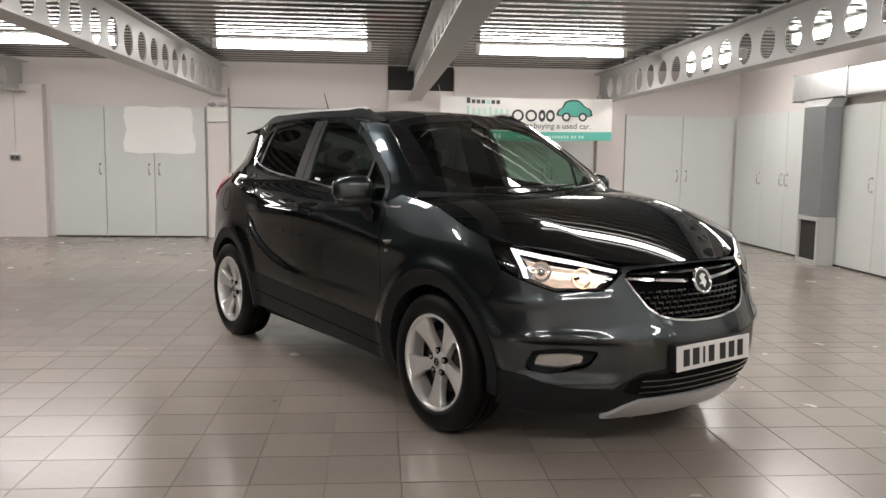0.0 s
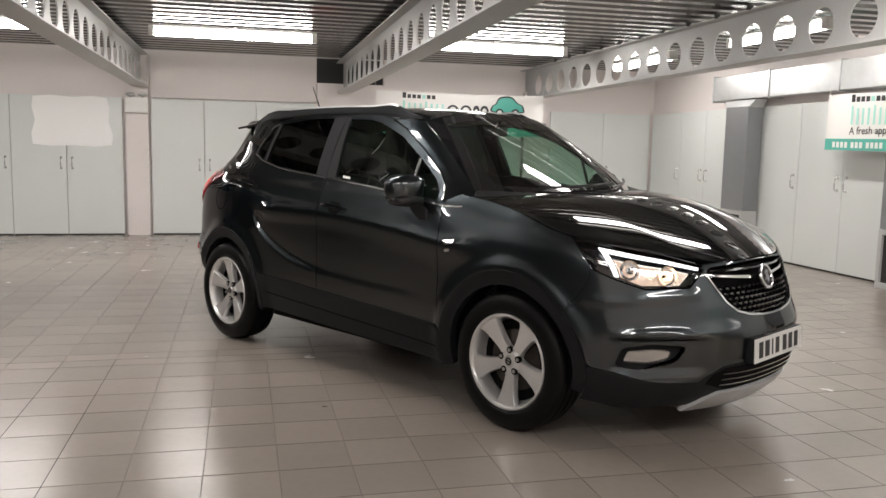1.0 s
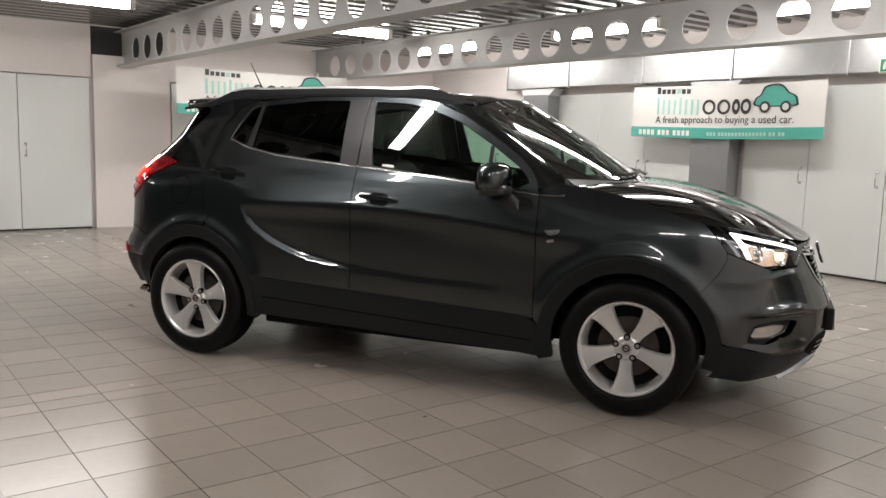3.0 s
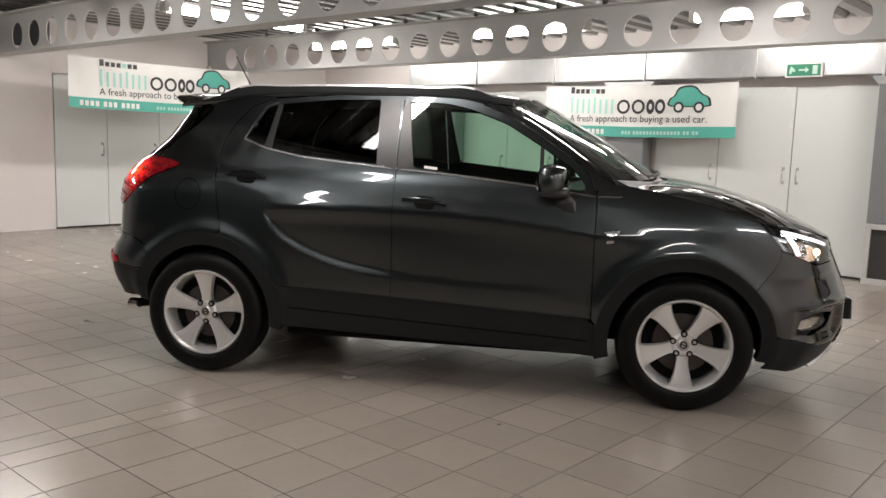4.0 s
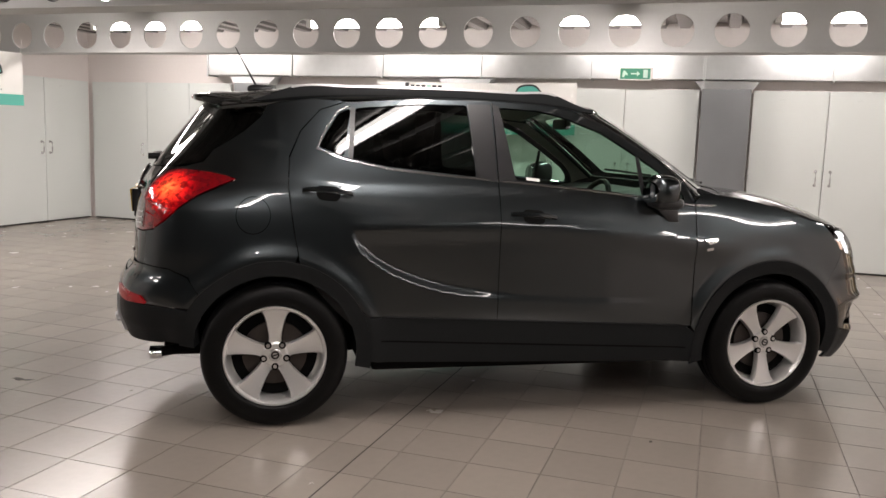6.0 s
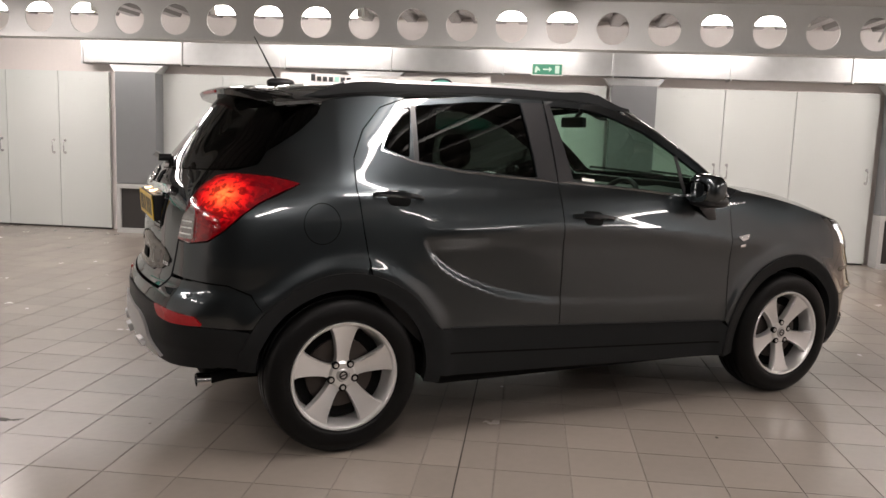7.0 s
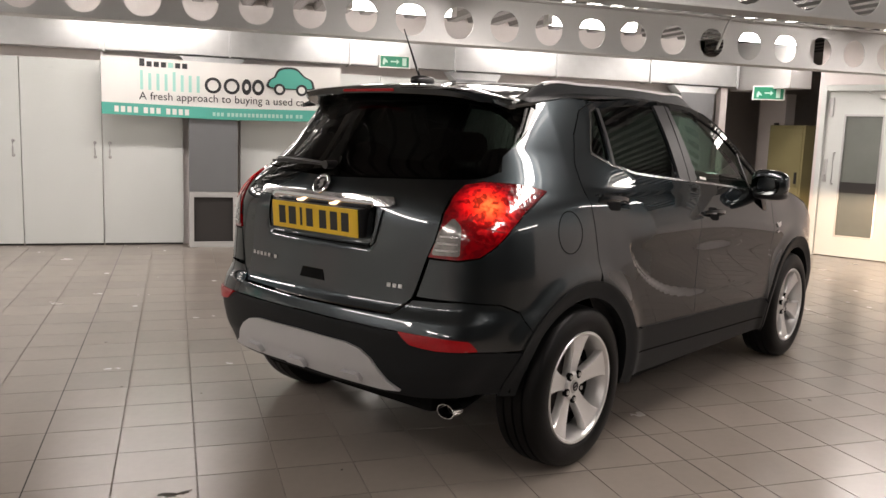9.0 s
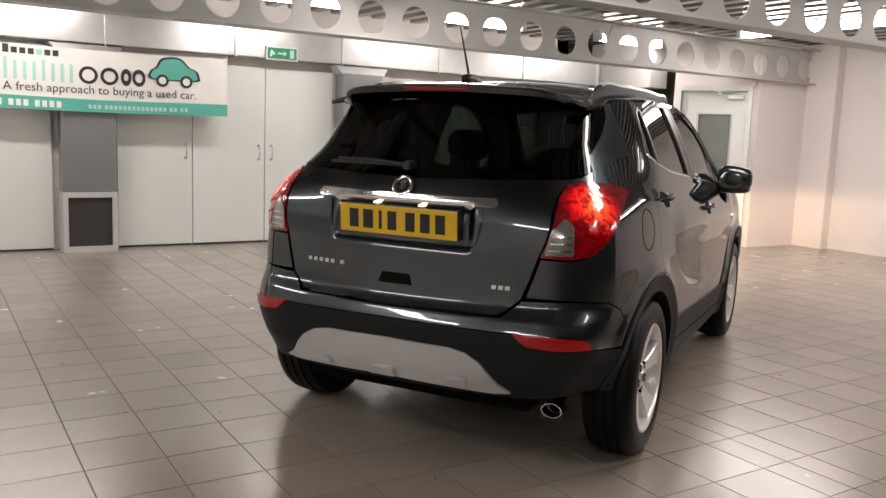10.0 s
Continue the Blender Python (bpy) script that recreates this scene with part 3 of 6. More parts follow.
add_box(bm, (-0.05, 0.0, 2.102), (DW + 0.02, 0.12, 2.70))
add_box(bm, (-0.05, 0.0, 0.0), (-0.002, 0.12, 2.102))
part("lintel", bm, WHITE_WALL, wa)
tagged(wa, "white wall panel over the door", "wall", kind="structure")
# conduit along the beam
cd = empty("conduit", (3.40, 0.0, 0.0))
bm = bmesh.new()
add_tube(bm, [(0, 2.60, 2.30), (0, 2.55, 2.42), (0, 2.50, 2.55), (0, 2.46, 2.61), (0, 2.40, 2.622), (0, 0.2, 2.616), (0, -1.35, 2.616)], 0.013, 10)
part("pipe", bm, STEEL_PAINT, cd, smooth=True)
for yy in (2.2, 1.2, 0.2, -0.8):
    bm = bmesh.new()
    add_box(bm, (-0.018, yy - 0.012, 2.596), (0.05, yy + 0.012, 2.636), 0.003)
    part("saddle", bm, STEEL_PAINT, cd)
tagged(cd, "grey steel conduit clipped under the roof beam", "conduit")
# recess behind; the grey of its walls holds the dimness of the unlit corner
RECESS_SHADE = mat("shaded_recess_grey", (0.42, 0.40, 0.385), 0.6, stain=0.15, stain_scale=2, grain=0.05)
tagged(box("wall_recess_back", (4.55, -1.2, -0.1), (7.4, -1.0, 3.0), RECESS_SHADE), "wall at the back of the recess, shade put into its grey", "wall", kind="structure")
tagged(box("wall_recess_side", (7.2, -1.0, -0.1), (7.4, 1.05, 3.0), RECESS_SHADE), "wall at the side of the recess, shade put into its grey", "wall", kind="structure")
tagged(box("wall_recess_end", (5.83, 1.05, -0.1), (7.4, 1.25, 3.0), RECESS_SHADE), "end wall of the recess, shade put into its grey", "wall", kind="structure")
tagged(box("bulkhead", (4.62, 0.30, 2.06), (5.80, 0.62, 2.69), STEEL_PAINT, bevel=0.005), "grey bulkhead over the recess", "bulkhead", kind="structure")
cab = empty("switch_cabinet", (5.25, -0.18, 0))
bm = bmesh.new()
add_box(bm, (-0.34, -0.25, 0.10), (0.34, 0.25, 1.62), 0.01)
part("body", bm, YELLOW, cab)
bm = bmesh.new()
add_box(bm, (-0.31, 0.25, 0.14), (0.31, 0.262, 1.58), 0.005)
part("cabinet_door", bm, YELLOW, cab)
bm = bmesh.new()
add_box(bm, (-0.27, 0.262, 0.85), (-0.24, 0.285, 1.0), 0.004)
part("cabinet_handle", bm, VENT_BLACK, cab)
bm = bmesh.new()
add_box(bm, (-0.34, -0.25, 0.0), (0.34, 0.25, 0.098))
part("plinth", bm, VENT_BLACK, cab)
tagged(cab, "olive yellow steel switch cabinet in the recess", "cabinet")
tagged(box("wall_recess_pier", (5.70, -0.42, 0), (6.25, -0.26, 2.06), WHITE_WALL, bevel=0.006), "pale pier at the side of the recess", "wall", kind="structure")
tagged(box("post", (5.70, 0.72, 0), (5.80, 0.83, 2.10), WHITE_WALL, bevel=0.008), "white painted post at the mouth of the recess", "post", kind="structure")
ext = empty("fire_extinguisher", (5.80, -0.198, 1.20))
bm = bmesh.new()
add_cyl(bm, (0, 0, 0), (0, 0, 0.36), 0.055, seg=20)
add_cyl(bm, (0, 0, 0.36), (0, 0, 0.42), 0.055, 0.02, seg=20)
part("cylinder", bm, RED_PAINT, ext, smooth=True)
bm = bmesh.new()
add_box(bm, (-0.05, -0.012, 0.42), (0.03, 0.012, 0.46), 0.004)
add_tube(bm, [(0.02, 0, 0.43), (0.07, 0, 0.40), (0.075, 0, 0.22), (0.07, 0, 0.12)], 0.010)
part("valve_and_hose", bm, VENT_BLACK, ext, smooth=True)
bm = bmesh.new()
add_box(bm, (-0.03, -0.062, 0.08), (0.03, -0.045, 0.30))
part("bracket", bm, BRUSHED, ext)
tagged(ext, "red fire extinguisher on a wall bracket", "fire extinguisher")
exit_sign((4.95, 0.66, 1.93), -120, 0.36, 0.15)

# ---- car materials ----
BULB = (-1.745, 0.715, 1.085)     # where the tail lamp's bulb sits, for both sides


def lamp_red(name, color, power, glow=(0.9, 0.004, 0.008)):
    """Red lamp glass over moulded prisms, lit from within."""
    m = mat(name, color, 0.10, coat=1.0, coat_rough=0.02)
    n, l = m.node_tree.nodes, m.node_tree.links
    b = n["Principled BSDF"]
    tc = n.new("ShaderNodeTexCoord")
    v = n.new("ShaderNodeTexVoronoi")
    v.inputs["Scale"].default_value = 48
    l.new(tc.outputs["Object"], v.inputs["Vector"])
    k = n.new("ShaderNodeTexNoise")
    k.inputs["Scale"].default_value = 70
    l.new(tc.outputs["Object"], k.inputs["Vector"])
    # brightness falls off from the bulb behind the glass
    sx = n.new("ShaderNodeSeparateXYZ")
    l.new(tc.outputs["Object"], sx.inputs[0])
    ab = n.new("ShaderNodeMath")
    ab.operation = "ABSOLUTE"
    l.new(sx.outputs["Y"], ab.inputs[0])
    cx = n.new("ShaderNodeCombineXYZ")
    l.new(sx.outputs["X"], cx.inputs["X"]), l.new(ab.outputs[0], cx.inputs["Y"]), l.new(sx.outputs["Z"], cx.inputs["Z"])
    dist = n.new("ShaderNodeVectorMath")
    dist.operation = "DISTANCE"
    dist.inputs[1].default_value = BULB
    l.new(cx.outputs[0], dist.inputs[0])
    fall = n.new("ShaderNodeMapRange")
    fall.interpolation_type = "SMOOTHSTEP"
    fall.inputs["From Min"].default_value, fall.inputs["From Max"].default_value = 0.004, 0.15
    fall.inputs["To Min"].default_value, fall.inputs["To Max"].default_value = 1.0, 0.05
    l.new(dist.outputs["Value"], fall.inputs["Value"])
    facet = n.new("ShaderNodeMapRange")
    facet.inputs["From Min"].default_value, facet.inputs["From Max"].default_value = 0.3, 0.7
    facet.inputs["To Min"].default_value, facet.inputs["To Max"].default_value = power * 0.35, power * 1.8
    cell = n.new("ShaderNodeSeparateColor")
    l.new(v.outputs["Color"], cell.inputs[0])
    half = n.new("ShaderNodeMath")
    half.operation = "MULTIPLY_ADD"
    half.inputs[1].default_value, half.inputs[2].default_value = 0.5, -0.25
    l.new(cell.outputs[0], half.inputs[0])
    both_ = n.new("ShaderNodeMath")
    both_.operation = "ADD"
    l.new(half.outputs[0], both_.inputs[0]), l.new(k.outputs[0], both_.inputs[1])
    l.new(both_.outputs[0], facet.inputs["Value"])
    a = n.new("ShaderNodeMath")
    a.operation = "MULTIPLY"
    l.new(fall.outputs[0], a.inputs[0])
    l.new(facet.outputs[0], a.inputs[1])
    l.new(a.outputs[0], b.inputs["Emission Strength"])
    mix = n.new("ShaderNodeMix")
    mix.data_type = "RGBA"
    mix.inputs["A"].default_value, mix.inputs["B"].default_value = (*glow, 1), (1.0, 0.13, 0.030, 1)
    hot = n.new("ShaderNodeMath")
    hot.operation = "POWER"
    hot.inputs[1].default_value = 3.2
    l.new(fall.outputs[0], hot.inputs[0])
    l.new(hot.outputs[0], mix.inputs["Factor"])
    l.new(mix.outputs["Result"], b.inputs["Emission Color"])
    bp = n.new("ShaderNodeBump")
    bp.inputs["Strength"].default_value = 0.3
    bp.inputs["Distance"].default_value = 0.004
    l.new(v.outputs["Distance"], bp.inputs["Height"])
    l.new(bp.outputs[0], b.inputs["Normal"])
    return m


PAINT = mat("dark_grey_metallic_paint", (0.0445, 0.0525, 0.0565), 0.33, metal=1.0, edge=0.0, grain=0.12, grain_scale=900, coat=1.0, coat_rough=0.022, coat_ior=1.58, bump=0.02, bump_scale=6)
CLAD = mat("black_grained_plastic", (0.0160, 0.0172, 0.0180), 0.42, spec=0.08, grain=0.1, grain_scale=200, bump=0.12, bump_scale=700, stain=0.08, stain_scale=4)
TRIM_CHROME = mat("bright_window_trim", (0.66, 0.66, 0.66), 0.18, metal=1.0, stain=0.05, stain_scale=12)
SATIN = mat("satin_black_trim", (0.014, 0.014, 0.015), 0.35, stain=0.06, stain_scale=5)
GLOSS = mat("gloss_black_trim", (0.008, 0.008, 0.009), 0.08, coat=1.0, stain=0.04)
RUBBER = mat("tyre_rubber", (0.003, 0.003, 0.003), 0.45, spec=0.16, grain=0.15, grain_scale=60, bump=0.1, bump_scale=300)
ALLOY = mat("silver_alloy", (0.74, 0.735, 0.725), 0.30, metal=0.65, stain=0.05, stain_scale=8)
SILVER = mat("silver_skid_plastic", (0.48, 0.48, 0.485), 0.38, metal=0.35, stain=0.05, stain_scale=6)
DARK = mat("underbody_black", (0.005, 0.005, 0.005), 0.85, spec=0.08, grain=0.2)
DISC = mat("brake_disc_iron", (0.07, 0.06, 0.055), 0.45, metal=0.8, stain=0.25, stain_scale=15)
SEAT = mat("dark_seat_cloth", (0.030, 0.028, 0.027), 0.85, grain=0.2, grain_scale=120, bump=0.2, bump_scale=400)
DASH = mat("dark_dash_plastic", (0.025, 0.025, 0.026), 0.6, grain=0.1, grain_scale=150, bump=0.1, bump_scale=500)
TRIM_BEIGE = mat("pale_headlining", (0.45, 0.42, 0.38), 0.9, grain=0.08, grain_scale=90)
GREEN_GLASS = glass_mat("green_tint_window", (0.58, 0.75, 0.655), gloss=0.03)
SCREEN_GLASS = glass_mat("green_tint_windscreen", (0.52, 0.66, 0.58), gloss=0.075)
PRIVACY = glass_mat("dark_privacy_glass", (0.036, 0.040, 0.038), gloss=0.018)
CLEAR = glass_mat("clear_lamp_lens", (0.93, 0.93, 0.93))
RED_LENS = lamp_red("red_lamp_lens", (0.11, 0.001, 0.004), 1.0)
RED_MID = lamp_red("lit_red_lens", (0.11, 0.001, 0.004), 1.3)
RED_GLOW = lamp_red("lit_red_lamp", (0.14, 0.002, 0.005), 1.6)
# faint emission stands in for the light that a reflector throws back
RED_REFLECT_GLOW = mat("glowing_red_reflector", (0.13, 0.002, 0.004), 0.25, coat=0.15, grain=0.4, grain_scale=60, emit=(0.9, 0.006, 0.012), power=0.11)
REV_LENS = mat("clear_grey_lens", (0.30, 0.29, 0.28), 0.15, metal=0.5, coat=1.0, grain=0.5, grain_scale=90)
LAMP_CHROME = mat("lamp_reflector", (0.7, 0.7, 0.7), 0.18, metal=1.0, stain=0.2, stain_scale=30)
DRL = mat("lit_daytime_strip", (0.9, 0.9, 0.9), 0.3, emit=(0.97, 0.97, 1.0), power=2.2)
WARM = mat("lit_warm_bulb", (1.0, 0.8, 0.6), 0.3, emit=(1.0, 0.70, 0.42), power=3.5)
# the bulb's light on the reflector is put in as warm emission
LAMP_LIT = mat("reflector_bulb_glow", (0.7, 0.66, 0.6), 0.2, metal=0.8, stain=0.4, stain_scale=40, emit=(1.0, 0.66, 0.46), power=0.55)
BEAM_W = 560.0
PLATE_W = mat("white_number_plate", (0.72, 0.72, 0.70), 0.35, stain=0.05, stain_scale=9)
PLATE_Y = mat("yellow_number_plate", (0.72, 0.46, 0.02), 0.35, stain=0.05, stain_scale=9)
INK = mat("plate_ink", (0.012, 0.012, 0.012), 0.5, grain=0.1)
MIRROR = mat("door_mirror_glass", (0.14, 0.15, 0.15), 0.02, metal=1.0)
LETTER = mat("silver_letters", (0.65, 0.65, 0.66), 0.25, metal=1.0, grain=0.05)

# ---- car surface ----
CAR_AT, CAR_TURN = (0.3563, 5.6826, 0.0), math.degrees(math.atan2(-0.85336, 0.52132))
WB = 1.2775       # half the wheelbase
HUB = 0.338


def curve(*pts):
    """A smooth monotone curve through (x, y) points, flat outside them."""
    xs, ys = np.array([p[0] for p in pts], float), np.array([p[1] for p in pts], float)
    h, dl = np.diff(xs), np.diff(ys) / np.diff(xs)
    m = np.zeros(len(xs))
    for i in range(1, len(xs) - 1):
        if dl[i - 1] * dl[i] > 0:
            w1, w2 = 2 * h[i] + h[i - 1], h[i] + 2 * h[i - 1]
            m[i] = (w1 + w2) / (w1 / dl[i - 1] + w2 / dl[i])
    m[0], m[-1] = dl[0], dl[-1]

    def at(x):
        x = np.clip(np.asarray(x, float), xs[0], xs[-1])
        i = np.clip(np.searchsorted(xs, x) - 1, 0, len(xs) - 2)
        t = (x - xs[i]) / h[i]
        return ((1 + 2 * t) * (1 - t) ** 2 * ys[i] + t * (1 - t) ** 2 * h[i] * m[i] + t * t * (3 - 2 * t) * ys[i + 1] + t * t * (t - 1) * h[i] * m[i + 1])
    return at


def sstep(a, b, x):
    t = np.clip((np.asarray(x, float) - a) / (b - a), 0, 1)
    return t * t * (3 - 2 * t)


OUTLINE = [(2.206, 0), (2.205, 0.08), (2.193, 0.22), (2.12, 0.45), (2.01, 0.63), (1.905, 0.75), (1.74, 0.828), (1.55, 0.860), (1.28, 0.874), (0.8, 0.880), (0, 0.882),
           (-0.8, 0.880), (-1.28, 0.868), (-1.55, 0.844), (-1.74, 0.812), (-1.875, 0.748), (-1.968, 0.61), (-2.020, 0.34), (-2.0385, 0.10), (-2.04, 0)]
_c = np.concatenate([[0], np.cumsum([math.dist(a, b) for a, b in zip(OUTLINE, OUTLINE[1:])])])
_ax, _ay = curve(*zip(_c, [p[0] for p in OUTLINE])), curve(*zip(_c, [p[1] for p in OUTLINE]))
_s = np.linspace(0, _c[-1], 4000)
_x, _y = _ax(_s), _ay(_s)
_s = np.concatenate([[0], np.cumsum(np.hypot(np.diff(_x), np.diff(_y)))])
_q = np.interp(0, _x[::-1], _s[::-1]) - _s
QF, QR = _q[0], _q[-1]
# the upper tail is rounder: its own outline, spread over the same length
SOFT = [(-1.28, 0.868), (-1.48, 0.842), (-1.64, 0.797), (-1.78, 0.725), (-1.885, 0.615), (-1.965, 0.44), (-2.02, 0.24), (-2.0385, 0.08), (-2.04, 0)]
_c2 = np.concatenate([[0], np.cumsum([math.dist(a, b) for a, b in zip(SOFT, SOFT[1:])])])
_f2 = np.linspace(0, _c2[-1], 800)
_x2, _y2 = curve(*zip(_c2, [p[0] for p in SOFT]))(_f2), curve(*zip(_c2, [p[1] for p in SOFT]))(_f2)
_f2 = _f2 / _c2[-1]
Q2 = float(np.interp(-1.28, _x[::-1], _q[::-1]))
SIDE_LOW = curve((0.18, 0.07), (0.3, 0.032), (0.42, 0.012), (0.55, 0.0), (0.8, 0.0), (0.9, 0.006), (1.0, 0.017), (1.08, 0.040), (1.14, 0.070))


def SIDE_IN(z):
    """How far the flank leans in at a height: rounded below the waist, nearly straight beside the windows."""
    k = np.asarray(z, float) - 1.14
    return np.where(k > 0, 0.070 + 0.335 * k + 0.29 * k * k, SIDE_LOW(z))


NOSE = curve((0.18, -0.14), (0.25, -0.07), (0.35, -0.02), (0.45, 0), (0.53, 0), (0.62, -0.03), (0.75, -0.075), (0.85, -0.115), (0.93, -0.19), (1.0, -0.30), (1.15, -0.5))
TAIL = curve((0.18, 0.15), (0.3, 0.05), (0.42, 0.014), (0.47, 0.0), (0.60, 0.0), (0.66, 0.02), (0.72, 0.06), (0.95, 0.08), (1.1, 0.11), (1.17, 0.15), (1.26, 0.22), (1.4, 0.33), (1.5, 0.41), (1.58, 0.48))


RIDGE = curve((-0.85, 0.955), (-0.2, 0.962), (0.0, 0.955), (0.29, 0.934), (0.62, 0.902), (0.85, 0.874), (1.3, 0.86))     # shoulder crease
BLADE = curve((-0.96, 0.98), (-0.915, 0.87), (-0.88, 0.815), (-0.80, 0.752), (-0.68, 0.692), (-0.5, 0.635), (-0.2, 0.592), (0.3, 0.567), (0.8, 0.56))     # lower door crease


def body(q, z):
    """The outer skin of the right side, nose and tail: q runs along the outline (metres forward of mid car on the flank), z is the height."""
    q, z = np.asarray(q, float), np.asarray(z, float)
    side = np.where((q > QF) | (q < QR), 1.0, -1.0)
    q = np.where(q > QF, 2 * QF - q, np.where(q < QR, 2 * QR - q, q))
    xn, yn = np.interp(q, _q[::-1], _x[::-1]), np.interp(q, _q[::-1], _y[::-1])
    soft = sstep(1.0, 1.32, z) * (q < Q2)
    fr = np.clip((q - Q2) / (QR - Q2), 0, 1)
    xn, yn = xn + (np.interp(fr, _f2, _x2) - xn) * soft, yn + (np.interp(fr, _f2, _y2) - yn) * soft
    wf, wr = sstep(1.15, 2.35, q), sstep(1.15, 2.2, -q)
    inset = SIDE_IN(z) + sstep(1.05, 1.3, z) * (0.058 * sstep(0.98, 1.58, -xn) + 0.03 * sstep(0.2, 0.9, xn)) + sstep(0.88, 1.15, z) * 0.045 * sstep(0.75, 1.25, xn)
    inset = inset + 0.095 * sstep(0.60, 0.32, z) * sstep(1.58, 1.80, -xn)
    k = z - RIDGE(xn)
    win = sstep(-1.0, -0.7, xn) * (1 - sstep(0.85, 1.25, xn))
    bump = 0.015 * np.where(k > 0, np.exp(-np.maximum(np.sqrt(k * k + 0.00004) - 0.0063, 0) / 0.050), np.exp(-(k / 0.075) ** 2)) * win
    d = z - BLADE(xn)
    scoop = -0.022 * sstep(-0.004, 0.040, d) * np.exp(-np.maximum(d, 0) / 0.17) * (1 - sstep(-0.10, -0.02, k)) * sstep(-0.98, -0.90, xn) * (1 - 0.85 * sstep(-0.55, -0.05, xn)) * (1 - sstep(0.45, 0.80, xn))
    flare = sum(0.016 * np.exp(-((np.hypot(xn - c, z - HUB) - 0.45) / 0.05) ** 2) * (z > 0.15) for c in (WB, -WB))
    haunch = 0.010 * np.exp(-((z - 1.13 + 0.16 * (xn + 1.4)) / 0.05) ** 2) * sstep(-0.85, -1.15, xn) * (1 - sstep(-1.4, -1.75, xn))
    pod = sstep(0.42, 0.54, yn) * (1 - sstep(0.775, 0.83, yn)) * sstep(0.355, 0.415, z) * (1 - sstep(0.520, 0.556, z)) * sstep(1.70, 1.85, q)     # hollow round the fog lamp
    brow = 0.009 * np.exp(-((z - 0.570 + 0.9 * (yn - 0.66) ** 2) / 0.018) ** 2) * sstep(0.46, 0.60, yn) * (1 - sstep(0.76, 0.82, yn)) * sstep(1.70, 1.85, q) + 0.005 * np.exp(-((z - 0.730 + 0.10 * (yn - 0.5)) / 0.022) ** 2) * sstep(0.42, 0.55, yn) * sstep(1.62, 1.85, q)
    push = brow - 0.026 * pod
    dent = (1 - sstep(0.290, 0.325, yn)) * sstep(0.893, 0.925, z) * (1 - sstep(1.058, 1.072, z)) * (q < -2.0)     # hollow round the rear plate
    y = yn * (1 - inset / 0.888) + (bump + scoop + flare + haunch) * (yn > 0.5) + push * 0.6
    x = xn + wf * NOSE(z) + wr * TAIL(z) + push * 0.8 + 0.020 * dent
    return np.stack([x, side * y, z], -1)


def q_at(y, z, end):
    """The outline coordinate at which the nose or tail is y metres right of the middle at height z."""
    qs = np.linspace(1.3, QF, 600) if end == "nose" else np.linspace(-1.3, QR, 600)
    ys = -body(qs, np.full(600, z))[:, 1]
    return float(np.interp(y, ys[::-1], qs[::-1]))


def nose(*pts):
    return [(q_at(y, z, "nose"), z) for y, z in pts]


def tail(*pts):
    return [(q_at(y, z, "tail"), z) for y, z in pts]


def whole(half, mid):
    """Closes a half outline (right side, centre to side to centre) with its mirror image."""
    return half + [(2 * mid - q, z) for q, z in half[::-1]]


def inside(px, py, poly):
    px, py = np.asarray(px), np.asarray(py)
    r = np.zeros(px.shape, bool)
    n = len(poly)
    for i in range(n):
        (x0, y0), (x1, y1) = poly[i], poly[(i + 1) % n]
        if y0 != y1:
            r ^= ((y0 > py) != (y1 > py)) & (px < (x1 - x0) * (py - y0) / (y1 - y0) + x0)
    return r


def dense(poly, step):
    out = []
    for (x0, y0), (x1, y1) in zip(poly, poly[1:] + poly[:1]):
        n = max(1, round(math.hypot(x1 - x0, y1 - y0) / step))
        out += [(x0 + (x1 - x0) * k / n, y0 + (y1 - y0) * k / n) for k in range(n)]
    return out


def rounded(poly, r, n=4):
    """The polygon with its corners rounded."""
    out = []
    for i, p in enumerate(poly):
        a, b, c = Vector(poly[i - 1]), Vector(p), Vector(poly[(i + 1) % len(poly)])
        k = min(r, (a - b).length * 0.45, (c - b).length * 0.45)
        s_, e = b + (a - b).normalized() * k, b + (c - b).normalized() * k
        for j in range(n + 1):
            t = j / n
            out.append(tuple(s_ * (1 - t) ** 2 + b * 2 * t * (1 - t) + e * t * t))
    return out


